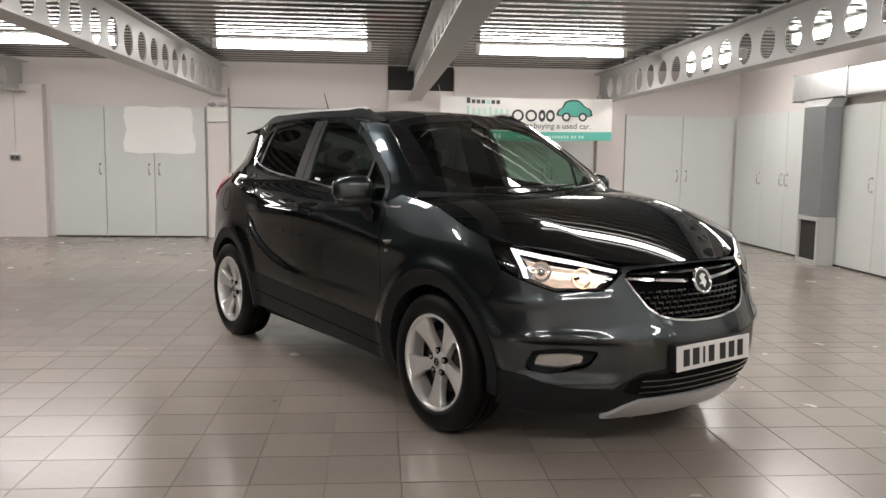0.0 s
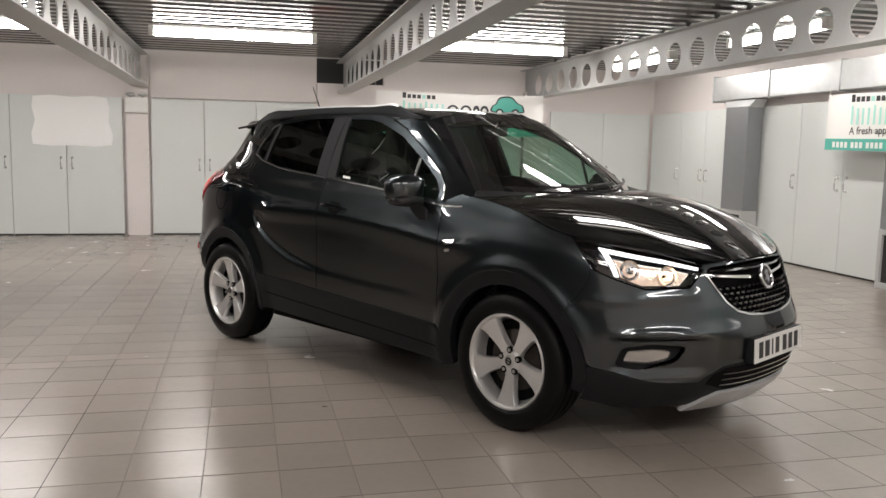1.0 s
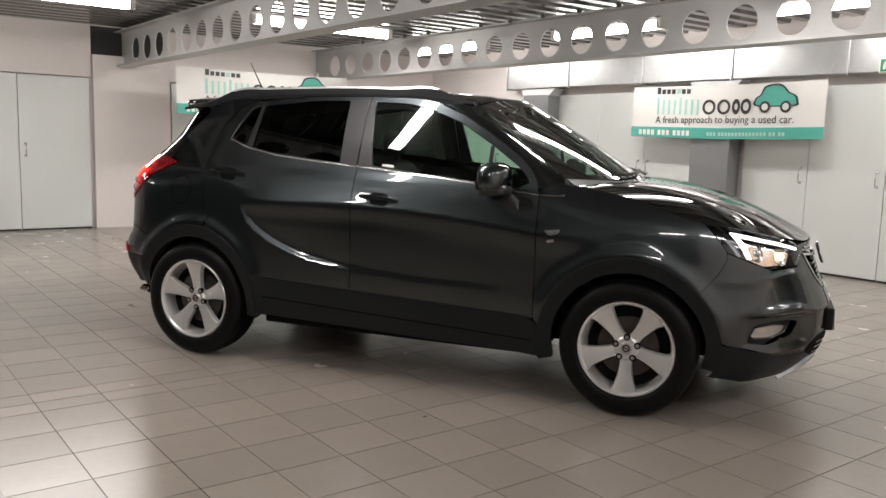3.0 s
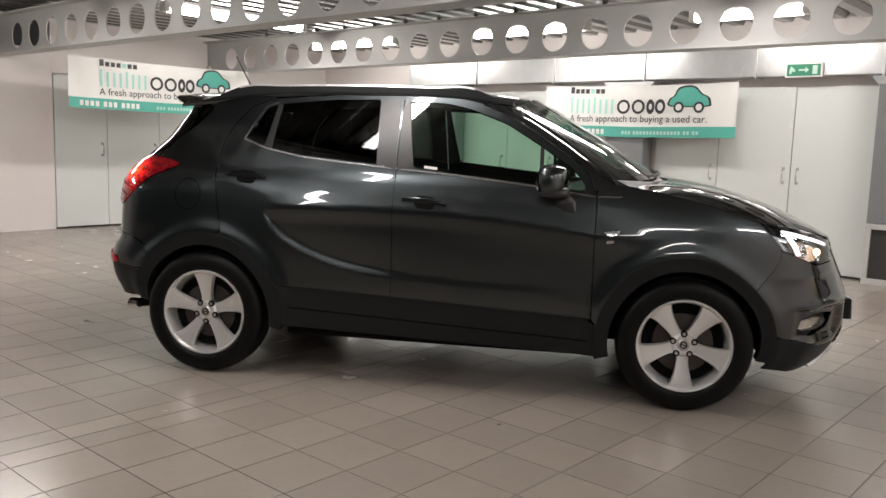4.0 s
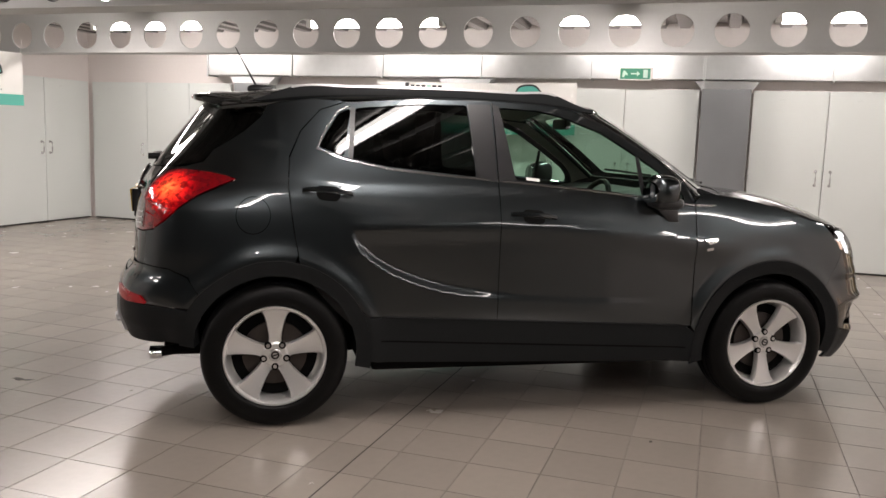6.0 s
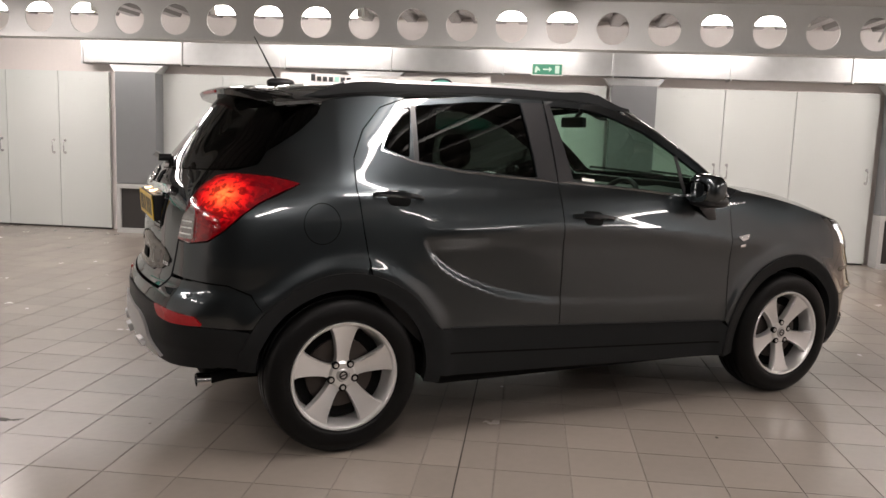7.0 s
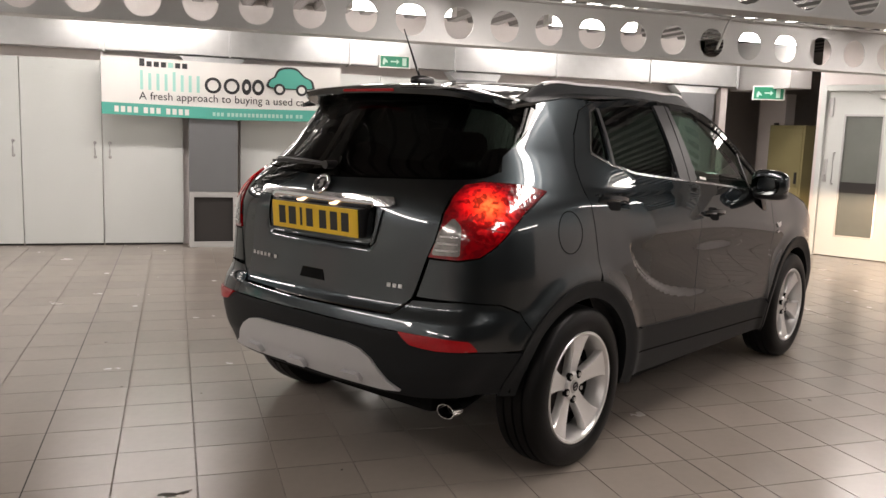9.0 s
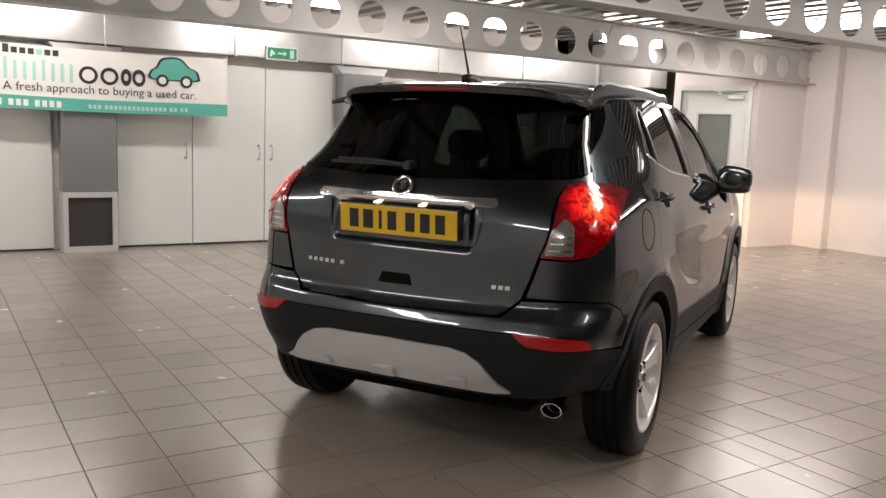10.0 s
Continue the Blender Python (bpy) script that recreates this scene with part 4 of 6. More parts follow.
def surface(loops, f, step):
    """Points, normals and triangles of the patch of surface f inside the outline loops[0] and outside the rest."""
    from mathutils.geometry import delaunay_2d_cdt
    pts, edges = [], []
    for lp in loops:
        d = dense(lp, step)
        k = len(pts)
        pts += d
        edges += [(k + i, k + (i + 1) % len(d)) for i in range(len(d))]
    a = np.array(loops[0])
    gx, gy = np.meshgrid(np.arange(a[:, 0].min(), a[:, 0].max(), step), np.arange(a[:, 1].min(), a[:, 1].max(), step * 0.9))
    gx = gx + (np.arange(gx.shape[0])[:, None] % 2) * step / 2
    gx, gy = gx.ravel(), gy.ravel()
    ok = inside(gx, gy, loops[0])
    for lp in loops[1:]:
        ok &= ~inside(gx, gy, lp)
    gx, gy = gx[ok], gy[ok]
    b = np.array(pts)
    far = np.min(np.hypot(gx[:, None] - b[None, :, 0], gy[:, None] - b[None, :, 1]), axis=1) > step * 0.45 if len(gx) else []
    pts2 = pts + list(zip(gx[far], gy[far])) if len(gx) else pts
    vs, es, fs, *_ = delaunay_2d_cdt([Vector((float(x), float(y))) for x, y in pts2], edges, [], 0, 1e-7)
    v = np.array([(p.x, p.y) for p in vs])
    tri = np.array([t for t in fs if len(t) == 3])
    cx = v[tri].mean(1)
    ok = inside(cx[:, 0], cx[:, 1], loops[0])
    for lp in loops[1:]:
        ok &= ~inside(cx[:, 0], cx[:, 1], lp)
    tri = tri[ok]
    p = f(v[:, 0], v[:, 1])
    e = 0.003
    nu = f(v[:, 0] + e, v[:, 1]) - f(v[:, 0] - e, v[:, 1])
    nv = f(v[:, 0], v[:, 1] + e) - f(v[:, 0], v[:, 1] - e)
    n = np.cross(nu, nv)
    n /= np.maximum(np.linalg.norm(n, axis=1, keepdims=True), 1e-9)
    return p, n, tri


def sheet(name, loops, f, material, parent, lift=0.0, flange=0.014, mirror=False, label="", step=0.028, flip=False):
    """A panel cut out of surface f, with its edge folded inwards; mirror: the one on the car's left."""
    p, n, tri = surface(loops, f, step)
    c = np.array([0.0, 0.0, 0.7])
    t0 = p[tri]
    gn = np.cross(t0[:, 1] - t0[:, 0], t0[:, 2] - t0[:, 0])
    if np.sum(gn * (t0.mean(1) - c)) < 0:
        tri = tri[:, ::-1]
        gn = -gn
    if np.sum(n * (p - c)) < 0:
        n = -n
    p = p + n * lift
    if mirror:
        p, n, tri = p * (1, -1, 1), n * (1, -1, 1), tri[:, ::-1]
    count = {}
    for t in tri:
        for i in range(3):
            k = (int(t[i]), int(t[(i + 1) % 3]))
            count[k] = 1
    rim = [k for k in count if (k[1], k[0]) not in count]
    verts, norms, faces = [tuple(x) for x in p], [tuple(x) for x in n], [tuple(int(i) for i in t) for t in tri]
    if flange:
        dup, low = {}, {}
        for a, b in rim:
            for i in (a, b):
                if i not in dup:
                    dup[i] = len(verts)
                    verts.append(tuple(p[i])), norms.append(None)
                    low[i] = len(verts)
                    verts.append(tuple(p[i] - n[i] * flange)), norms.append(None)
            faces.append((dup[b], dup[a], low[a], low[b]))
            e = Vector(p[b]) - Vector(p[a])
            out = e.cross(Vector(n[a])).normalized()
            for i in (dup[a], dup[b], low[a], low[b]):
                norms[i] = tuple(out)
    me = bpy.data.meshes.new(name)
    me.from_pydata(verts, [], faces)
    me.polygons.foreach_set("use_smooth", [True] * len(me.polygons))
    me.normals_split_custom_set_from_vertices(norms)
    me.materials.append(material)
    ob = new(name, me)
    ob.parent = parent
    tagged(ob, label=label)
    return ob


def pair(name, loops, f, material, parent, **kw):
    return [sheet(name, loops, f, material, parent, mirror=m, **kw) for m in (False, True)]


def arc(cx, r, a0, a1, n=22, cz=HUB):
    return [(cx + r * math.cos(radians(a0 + (a1 - a0) * i / n)), cz + r * math.sin(radians(a0 + (a1 - a0) * i / n))) for i in range(n + 1)]


def zclad(x):
    return 0.482 - 0.045 * x


car = empty("compact_suv", CAR_AT, CAR_TURN)
tagged(car, "dark grey metallic compact SUV parked on the tiled floor, lamps lit", "car")
A_OUT, A_IN = 0.446, 0.376      # radii of the arch trims

# --- panels ---
F_DOOR_GLASS = rounded([(0.755, 1.084), (-0.135, 1.168), (-0.195, 1.516), (0.004, 1.510), (0.10, 1.492), (0.178, 1.470), (0.339, 1.411), (0.511, 1.309), (0.69, 1.191), (0.75, 1.125)], 0.02)
R_DOOR_GLASS = rounded([(-0.335, 1.178), (-0.355, 1.522), (-0.60, 1.518), (-0.905, 1.486), (-0.945, 1.25), (-0.75, 1.215)], 0.015)
Q_GLASS = rounded([(-0.927, 1.484), (-0.985, 1.463), (-1.085, 1.30), (-0.967, 1.256)], 0.02)
front_edge = [(0.810, 1.075), (0.775, 1.165), (0.71, 1.228), (0.53, 1.348), (0.36, 1.450), (0.20, 1.512), (0.07, 1.535), (0.0, 1.538), (-0.222, 1.543)]
pair("front_door", [[(0.810, zclad(0.810))] + front_edge + [(-0.222, zclad(-0.222))], F_DOOR_GLASS], body, PAINT, car, step=0.018)
pair("rear_door", [[(-0.2265, zclad(-0.2265)), (-0.2265, 1.543), (-0.6, 1.541), (-0.95, 1.512), (-1.07, 1.47), (-1.16, 1.37), (-1.215, 1.25), (-1.222, 1.12), (-1.20, 0.95), (-1.175, 0.81)]
                   + arc(-WB, A_OUT, 76, 30) + [(-0.845, zclad(-0.845))], R_DOOR_GLASS, Q_GLASS], body, PAINT, car, step=0.018)
fender_top = [(0.8148, 1.085), (0.90, 1.122), (0.97, 1.111), (1.15, 1.084), (1.31, 1.053), (1.45, 1.022), (1.56, 0.996)]
HEAD = [(1.715, 0.961), (1.86, 0.949), (1.96, 0.935), (2.155, 0.901), (2.345, 0.853), (2.335, 0.832), (2.235, 0.762), (2.02, 0.758), (1.885, 0.799), (1.775, 0.838)]
pair("front_fender", [[(0.8148, zclad(0.8148))] + fender_top + [(1.706, 0.967), (1.768, 0.838), (1.760, 0.80), (1.714, 0.741)] + arc(WB, A_OUT, 42, 170)], body, PAINT, car, step=0.018)
TL = [(-1.495, 1.142), (-1.56, 1.155), (-1.65, 1.167), (-1.76, 1.172), (-1.853, 1.175), (-1.94, 1.162), (-1.995, 1.12), (-2.037, 1.065), (-2.072, 0.96), (-2.10, 0.903), (-1.985, 0.898), (-1.90, 0.912), (-1.83, 0.955), (-1.76, 1.015), (-1.68, 1.068), (-1.59, 1.105)]
RW_SIDE = [(-1.375, 1.462), (-1.40, 1.43), (-1.52, 1.36), (-1.72, 1.27)] + tail((0.66, 1.215))
pair("quarter_panel", [[(-1.1795, 0.812), (-1.2045, 0.95), (-1.2265, 1.12), (-1.2195, 1.252), (-1.164, 1.373), (-1.073, 1.4735), (-0.95, 1.517), (-1.1, 1.522), (-1.36, 1.487)]
                       + RW_SIDE + [(-1.946, 1.168), (-1.853, 1.181), (-1.76, 1.178), (-1.65, 1.173), (-1.56, 1.161), (-1.487, 1.143), (-1.588, 1.099), (-1.677, 1.062), (-1.756, 1.010), (-1.826, 0.950), (-1.897, 0.906), (-1.985, 0.892)] + tail((0.574, 0.893), (0.532, 0.752)) + [(-1.95, 0.748), (-1.80, 0.738), (-1.690, 0.700)]
                       + arc(-WB, A_OUT, 140, 79)], body, PAINT, car, step=0.018)
part_hatch = tail((0.0, 0.680), (0.44, 0.684), (0.51, 0.74), (0.562, 0.90), (0.584, 0.96), (0.592, 1.065), (0.592, 1.12), (0.605, 1.165), (0.65, 1.195)) + tail((0.60, 1.185), (0.0, 1.165))
sheet("tailgate", [whole(part_hatch, QR)], body, PAINT, car, step=0.016)
rw_half = tail((0.0, 1.168), (0.60, 1.190), (0.655, 1.212)) + [(-1.715, 1.277), (-1.52, 1.366), (-1.40, 1.436), (-1.38, 1.462), (-1.45, 1.478)] + tail((0.50, 1.498), (0.0, 1.515))
sheet("rear_window", [whole(rw_half, QR)], body, PRIVACY, car, lift=0.002, label="dark privacy rear window")
# tail lamps
pair("tail_lamp", [TL], body, RED_LENS, car, lift=0.006, label="lit red tail lamp")
pair("tail_lamp_backing", [TL], body, DARK, car, lift=-0.012, flange=-0.012)

# roof and its edges
CANT = curve((-1.6, 1.462), (-1.4, 1.486), (-1.1, 1.524), (-0.8, 1.546), (-0.4, 1.552), (0.0, 1.541), (0.1, 1.533), (0.2, 1.516), (0.36, 1.500), (0.46, 1.498))
CROWN = curve((-1.6, 1.541), (-1.3, 1.582), (-1.0, 1.600), (-0.5, 1.612), (-0.1, 1.606), (0.25, 1.586), (0.46, 1.560))


def roof(u, v):
    """u from front (0) to back (1), v from the right (-1) to the left (1)."""
    u, v = np.asarray(u, float), np.clip(np.asarray(v, float), -1.02, 1.02)
    xf = 0.36 + 0.08 * (1 - v * v)
    x = xf + (-1.52 - xf) * u
    zc = CANT(x)
    ye = -body(np.clip(x, -1.3, 0.5), zc)[..., 1] - 0.004
    ye = ye + (0.572 - ye) * np.clip((x - 0.19) / 0.17, 0, 1)
    z = zc + (CROWN(x) - zc) * (1 - np.abs(v) ** 2.6)
    return np.stack([x, v * ye, z], -1)


sheet("roof", [[(0, -1), (1, -1), (1, 1), (0, 1)]], roof, PAINT, car, step=0.035)


def screen(u, v):
    """The windscreen: u across (-1 to 1), v from the base (0) to the top (1)."""
    u, v = np.asarray(u, float), np.asarray(v, float)
    k = 1 - u * u
    b = np.stack([0.90 + 0.30 * k, u * 0.70, 1.136 - 0.016 * k], -1)
    t = np.stack([0.375 + 0.08 * k, u * 0.565, 1.500 + 0.062 * (1 - np.abs(u) ** 2.6)], -1)
    p = b * (1 - v)[..., None] + t * v[..., None]
    w = np.sin(np.pi * np.clip(v, 0, 1))
    p[..., 0] += 0.006 * w
    p[..., 2] += 0.010 * w
    return p


FR = [(-0.995, 0.005), (0.995, 0.005), (0.995, 0.99), (-0.995, 0.99)]
sheet("windscreen_border", [FR, rounded([(-0.86, 0.07), (0.86, 0.07), (0.84, 0.90), (0.12, 0.90), (0.08, 0.80), (-0.08, 0.80), (-0.12, 0.90), (-0.84, 0.90)], 0.05)], screen, GLOSS, car, lift=0.0015, step=0.05, flange=0.002, label="black border of the windscreen")
sheet("windscreen", [[(-1, 0), (1, 0), (1, 1), (-1, 1)]], screen, SCREEN_GLASS, car, label="green tinted windscreen", step=0.05, flange=0.006)


def pillar(u, v):
    """The A-pillar: u from the windscreen edge (0) to the door (1), v from base to top."""
    u, v = np.asarray(u, float), np.asarray(v, float)
    a = screen(np.full(np.shape(u), -1.0), v)
    zz = np.interp(v, [0, 0.15, 0.3, 0.55, 0.8, 1.0], [1.080, 1.168, 1.231, 1.351, 1.453, 1.510])
    xx = np.interp(v, [0, 0.15, 0.3, 0.55, 0.8, 1.0], [0.815, 0.778, 0.713, 0.533, 0.363, 0.22])
    b = body(xx, zz)
    p = a * (1 - u)[..., None] + b * u[..., None]
    w = np.sin(np.pi * np.clip(u, 0, 1))
    p[..., 1] -= 0.012 * w
    p[..., 2] += 0.004 * w
    return p


pair("a_pillar", [[(0, -0.04), (1.08, -0.04), (1.08, 1), (0, 1)]], pillar, PAINT, car, lift=-0.002, step=0.06, flange=0.02)

pair("a_pillar_trim", [[(0.02, 0.02), (0.98, 0.02), (0.98, 0.98), (0.02, 0.98)]], pillar, TRIM_BEIGE, car, lift=-0.032, step=0.06, flange=0, label="pale inner pillar trim")

# bonnet: a patch between the wing tops, the nose and the cowl
HOOD_Z = curve((0.97, 1.115), (1.15, 1.088), (1.31, 1.057), (1.45, 1.028), (1.56, 1.004), (1.70, 0.975), (1.86, 0.9555), (1.96, 0.941), (2.155, 0.907), (2.345, 0.877), (2.45, 0.870), (QF, 0.866))


def crown_terms(x, y):
    """Shapes that a bonnet's height is mixed from: smooth in length and width, with a crease that closes in towards the nose."""
    x, y = np.asarray(x, float) - 1.5, np.abs(np.asarray(y, float))
    return np.stack([x ** i * y ** j for i, j in ((0, 0), (1, 0), (2, 0), (3, 0), (0, 2), (1, 2), (2, 2), (3, 2), (0, 4), (1, 4), (2, 4), (0, 6))], -1)


def crease(x, y):
    d = np.abs(np.asarray(y, float)) - (0.66 - 0.22 * (np.asarray(x, float) - 0.95))
    return -BONNET_FOLD * 0.5 * (d + np.sqrt(d * d + 0.0005))


def fit_crown():
    """The mix that meets the wing tops, the nose line and the middle line of the bonnet."""
    q = np.concatenate([np.linspace(0.97, 1.80, 24), np.linspace(1.80, QF, 40)])
    e = body(q, HOOD_Z(q))
    w = np.linspace(0, 1, 24)
    m = np.stack([1.22 + 0.86 * w, 0 * w, 1.130 - 0.035 * w - 0.208 * w ** 2 - 0.021 * w ** 3], -1)
    rows = [e, e, e, e, m, m]
    for k in (0.25, 0.5, 0.7, 0.8, 0.9):
        x = np.linspace(1.0, 1.66, 10)
        edge_y, edge_z, mid_z = np.interp(x, e[:, 0], e[:, 1]), np.interp(x, e[:, 0], e[:, 2]), np.interp(x, m[:, 0], m[:, 2])
        rows.append(np.stack([x, edge_y * k, mid_z - (mid_z - edge_z) * k ** 3.6], -1))
    p = np.concatenate(rows)
    return np.linalg.lstsq(crown_terms(p[:, 0], p[:, 1]), p[:, 2] - crease(p[:, 0], p[:, 1]), rcond=None)[0]


BONNET_FOLD = 0.06
CROWN_MIX = fit_crown()


def crown(x, y):
    return crown_terms(x, y) @ CROWN_MIX + crease(x, y)


def bonnet(x, y):
    """The bonnet's skin over the plan: x forward, y to the left."""
    x, y = np.asarray(x, float), np.asarray(y, float)
    return np.stack([x, y, crown(x, y)], -1)


wing_q = np.concatenate([np.linspace(0.97, 1.80, 30), np.linspace(1.80, QF, 40)[1:]])
wing = [(float(p[0]), float(p[1])) for p in body(wing_q, HOOD_Z(wing_q))]
cowl = [(wing[0][0] + 0.25 * (1 - k * k), -wing[0][1] * k) for k in np.linspace(1, -1, 25)[1:-1]]
sheet("bonnet", [wing + [(x, -y) for x, y in wing[-2::-1]] + cowl], bonnet, PAINT, car, step=0.020)

# bumpers
GRILLE = whole(nose((0.0, 0.616), (0.10, 0.619), (0.21, 0.631), (0.285, 0.650), (0.335, 0.690), (0.372, 0.750), (0.402, 0.806), (0.392, 0.832), (0.36, 0.844), (0.18, 0.855), (0.0, 0.857)), QF)
FOG = rounded(nose((0.535, 0.503), (0.675, 0.517), (0.756, 0.497), (0.770, 0.410), (0.700, 0.398), (0.575, 0.432)), 0.03)
bump_half = (nose((0.0, 0.416), (0.27, 0.422), (0.385, 0.408), (0.46, 0.362), (0.485, 0.338), (0.60, 0.340), (0.68, 0.350), (0.77, 0.385)) + [(1.75, 0.40)] + arc(WB, A_OUT, 10, 41.75, 8)
             + [(1.7160, 0.7395), (1.7625, 0.80), (1.7700, 0.833), (1.883, 0.793), (2.02, 0.751), (2.238, 0.755), (2.340, 0.828), (2.349, 0.856)] + nose((0.30, 0.861), (0.0, 0.863)))
sheet("front_bumper", [whole(bump_half, QF), GRILLE, FOG, [(2 * QF - q, z) for q, z in FOG]], body, PAINT, car, step=0.017)
low_half = nose((0.0, 0.215), (0.50, 0.205)) + [(1.90, 0.205), (1.70, 0.235)] + arc(WB, A_OUT, -12, 8, 6) + [(1.75, 0.395)] + nose((0.77, 0.380), (0.68, 0.345), (0.60, 0.335), (0.48, 0.333), (0.455, 0.357), (0.38, 0.403), (0.27, 0.416), (0.0, 0.410))
sheet("front_lower_bumper", [whole(low_half, QF)], body, CLAD, car, lift=-0.004, label="black plastic lower bumper")
skid_half = nose((0.0, 0.190), (0.25, 0.190), (0.38, 0.186), (0.448, 0.178), (0.452, 0.186), (0.405, 0.246), (0.35, 0.277), (0.22, 0.284), (0.0, 0.282))
sheet("front_skid_plate", [whole(skid_half, QF)], body, SILVER, car, lift=0.012, flange=0.02, label="silver plastic skid plate")
rear_half = tail((0.0, 0.669), (0.45, 0.673), (0.520, 0.735)) + [(-1.95, 0.743), (-1.80, 0.733), (-1.692, 0.695)] + arc(-WB, A_OUT, 140.25, 150, 4) + [(-1.75, 0.562)] + tail((0.75, 0.572), (0.50, 0.624), (0.0, 0.630))
sheet("rear_bumper", [whole(rear_half, QR)], body, PAINT, car, step=0.018)
for y in (-0.30, 0.0, 0.30):
    off = q_at(abs(y), 0.45, "tail") if y <= 0 else 2 * QR - q_at(y, 0.45, "tail")
    g = rounded([(off - 0.068, 0.412), (off - 0.046, 0.444), (off + 0.046, 0.444), (off + 0.068, 0.412)], 0.012)
    sheet("skid_notch", [g], body, SILVER, car, lift=0.036, flange=0.021, step=0.015)
REFL = rounded(tail((0.505, 0.624), (0.625, 0.621), (0.750, 0.609), (0.768, 0.574), (0.66, 0.572), (0.56, 0.583)), 0.012)
rlow_half = tail((0.0, 0.625), (0.50, 0.619), (0.75, 0.567)) + [(-1.755, 0.557)] + arc(-WB, A_OUT, 152, 174, 8) + [(-1.80, 0.382)] + tail((0.70, 0.376), (0.55, 0.372), (0.0, 0.378))
sheet("rear_lower_bumper", [whole(rlow_half, QR)], body, CLAD, car, lift=0.003, label="black plastic lower bumper")
rsk = tail((0.0, 0.553), (0.27, 0.547), (0.34, 0.533), (0.392, 0.504), (0.462, 0.424), (0.505, 0.396), (0.44, 0.390), (0.286, 0.394), (0.0, 0.404))
sheet("rear_skid_plate", [whole(rsk, QR)], body, SILVER, car, lift=0.016, flange=0.02, label="silver plastic skid plate")
pair("rear_reflector", [REFL], body, RED_REFLECT_GLOW, car, lift=0.010, label="red rear reflector, returned light put in as a faint glow")

# sill and arch trims
sill = [(-0.835, 0.30), (-0.80, 0.293), (0.80, 0.250), (0.835, 0.25)] + arc(WB, A_OUT, 194, 171, 6)[0:7] + [(0.79, zclad(0.79) - 0.006), (-0.84, zclad(-0.84) - 0.006)] + arc(-WB, A_OUT, 27, -8, 8)
pair("sill_cladding", [sill], body, CLAD, car, lift=0.004, label="black plastic sill cladding")
GAP_LINE = [(x, zclad(x) - 0.118) for x in (0.80, 0.4, 0.0, -0.4, -0.79)]
for cx, a0, a1 in ((WB, -9, 193), (-WB, -9, 175)):
    ring = arc(cx, A_OUT, a0, a1, 40) + arc(cx, A_IN, a1, a0, 40)
    pair("arch_trim", [ring], body, CLAD, car, lift=0.008, flange=0.05, label="black plastic wheel arch trim")

# side windows, B-pillar covers and bright strips
pair("front_window", [F_DOOR_GLASS], body, GREEN_GLASS, car, lift=-0.008, flange=0, label="green tinted front side window", step=0.06)
pair("rear_side_window", [R_DOOR_GLASS], body, PRIVACY, car, lift=-0.008, flange=0, label="dark privacy side window", step=0.06)
pair("quarter_window", [Q_GLASS], body, PRIVACY, car, lift=-0.008, flange=0, label="dark privacy quarter window", step=0.06)
pair("b_pillar_cover", [[(-0.137, 1.166), (-0.192, 1.522), (-0.223, 1.528), (-0.222, 1.157)], ], body, SATIN, car, lift=0.003, label="satin black pillar cover")
pair("b_pillar_cover", [[(-0.230, 1.157), (-0.236, 1.528), (-0.350, 1.524), (-0.332, 1.178)], ], body, SATIN, car, lift=0.003, label="satin black pillar cover")


def strip(pts, w, lift, name, material, label=""):
    """A narrow moulding along points (q, z) of the flank."""
    lo, hi = [], []
    for i, p in enumerate(pts):
        a, b = Vector(pts[max(i - 1, 0)]), Vector(pts[min(i + 1, len(pts) - 1)])
        d = (b - a).normalized()
        nrm = Vector((-d.y, d.x)) * w / 2
        lo.append((p[0] - nrm.x, p[1] - nrm.y)), hi.append((p[0] + nrm.x, p[1] + nrm.y))
    pair(name, [lo + hi[::-1]], body, material, car, lift=lift, flange=lift + 0.004, label=label)


strip(GAP_LINE, 0.007, 0.0055, "door_gap", DARK)
strip([(x, z + 0.116) for x, z in GAP_LINE], 0.007, 0.0075, "sill_bead", CLAD)
strip([(0.935, 1.064), (0.90, 1.060), (0.818, 1.060)], 0.008, 0.0015, "waist_strip", TRIM_CHROME, "chrome waist strip")
strip([(0.808, 1.061), (0.69, 1.072), (0.55, 1.094), (0.2, 1.128), (-0.13, 1.155), (-0.5, 1.182), (-0.75, 1.205), (-0.95, 1.242), (-1.09, 1.290)], 0.009, 0.0015, "waist_strip", TRIM_CHROME, "chrome waist strip")
strip([(-1.09, 1.290), (-1.05, 1.375), (-0.99, 1.47), (-0.93, 1.492)], 0.007, 0.0015, "window_strip", TRIM_CHROME, "chrome window strip")
strip([(-0.936, 1.245), (-0.916, 1.487)], 0.022, 0.002, "window_divider", SATIN)
strip([(0.532, 1.106), (0.526, 1.294)], 0.020, 0.002, "window_divider", SATIN)


# --- small helpers for car parts ---
def lathe(bm, prof, n=48, axis="Y"):
    """Turns (radius, offset) points round the car's cross axis."""
    rings = []
    for r, o in prof:
        rings.append([bm.verts.new((r * math.cos(2 * math.pi * k / n), o, r * math.sin(2 * math.pi * k / n))) for k in range(n)])
    for a, b in zip(rings, rings[1:]):
        for k in range(n):
            j = (k + 1) % n
            bm.faces.new((a[k], a[j], b[j], b[k]))
    return rings


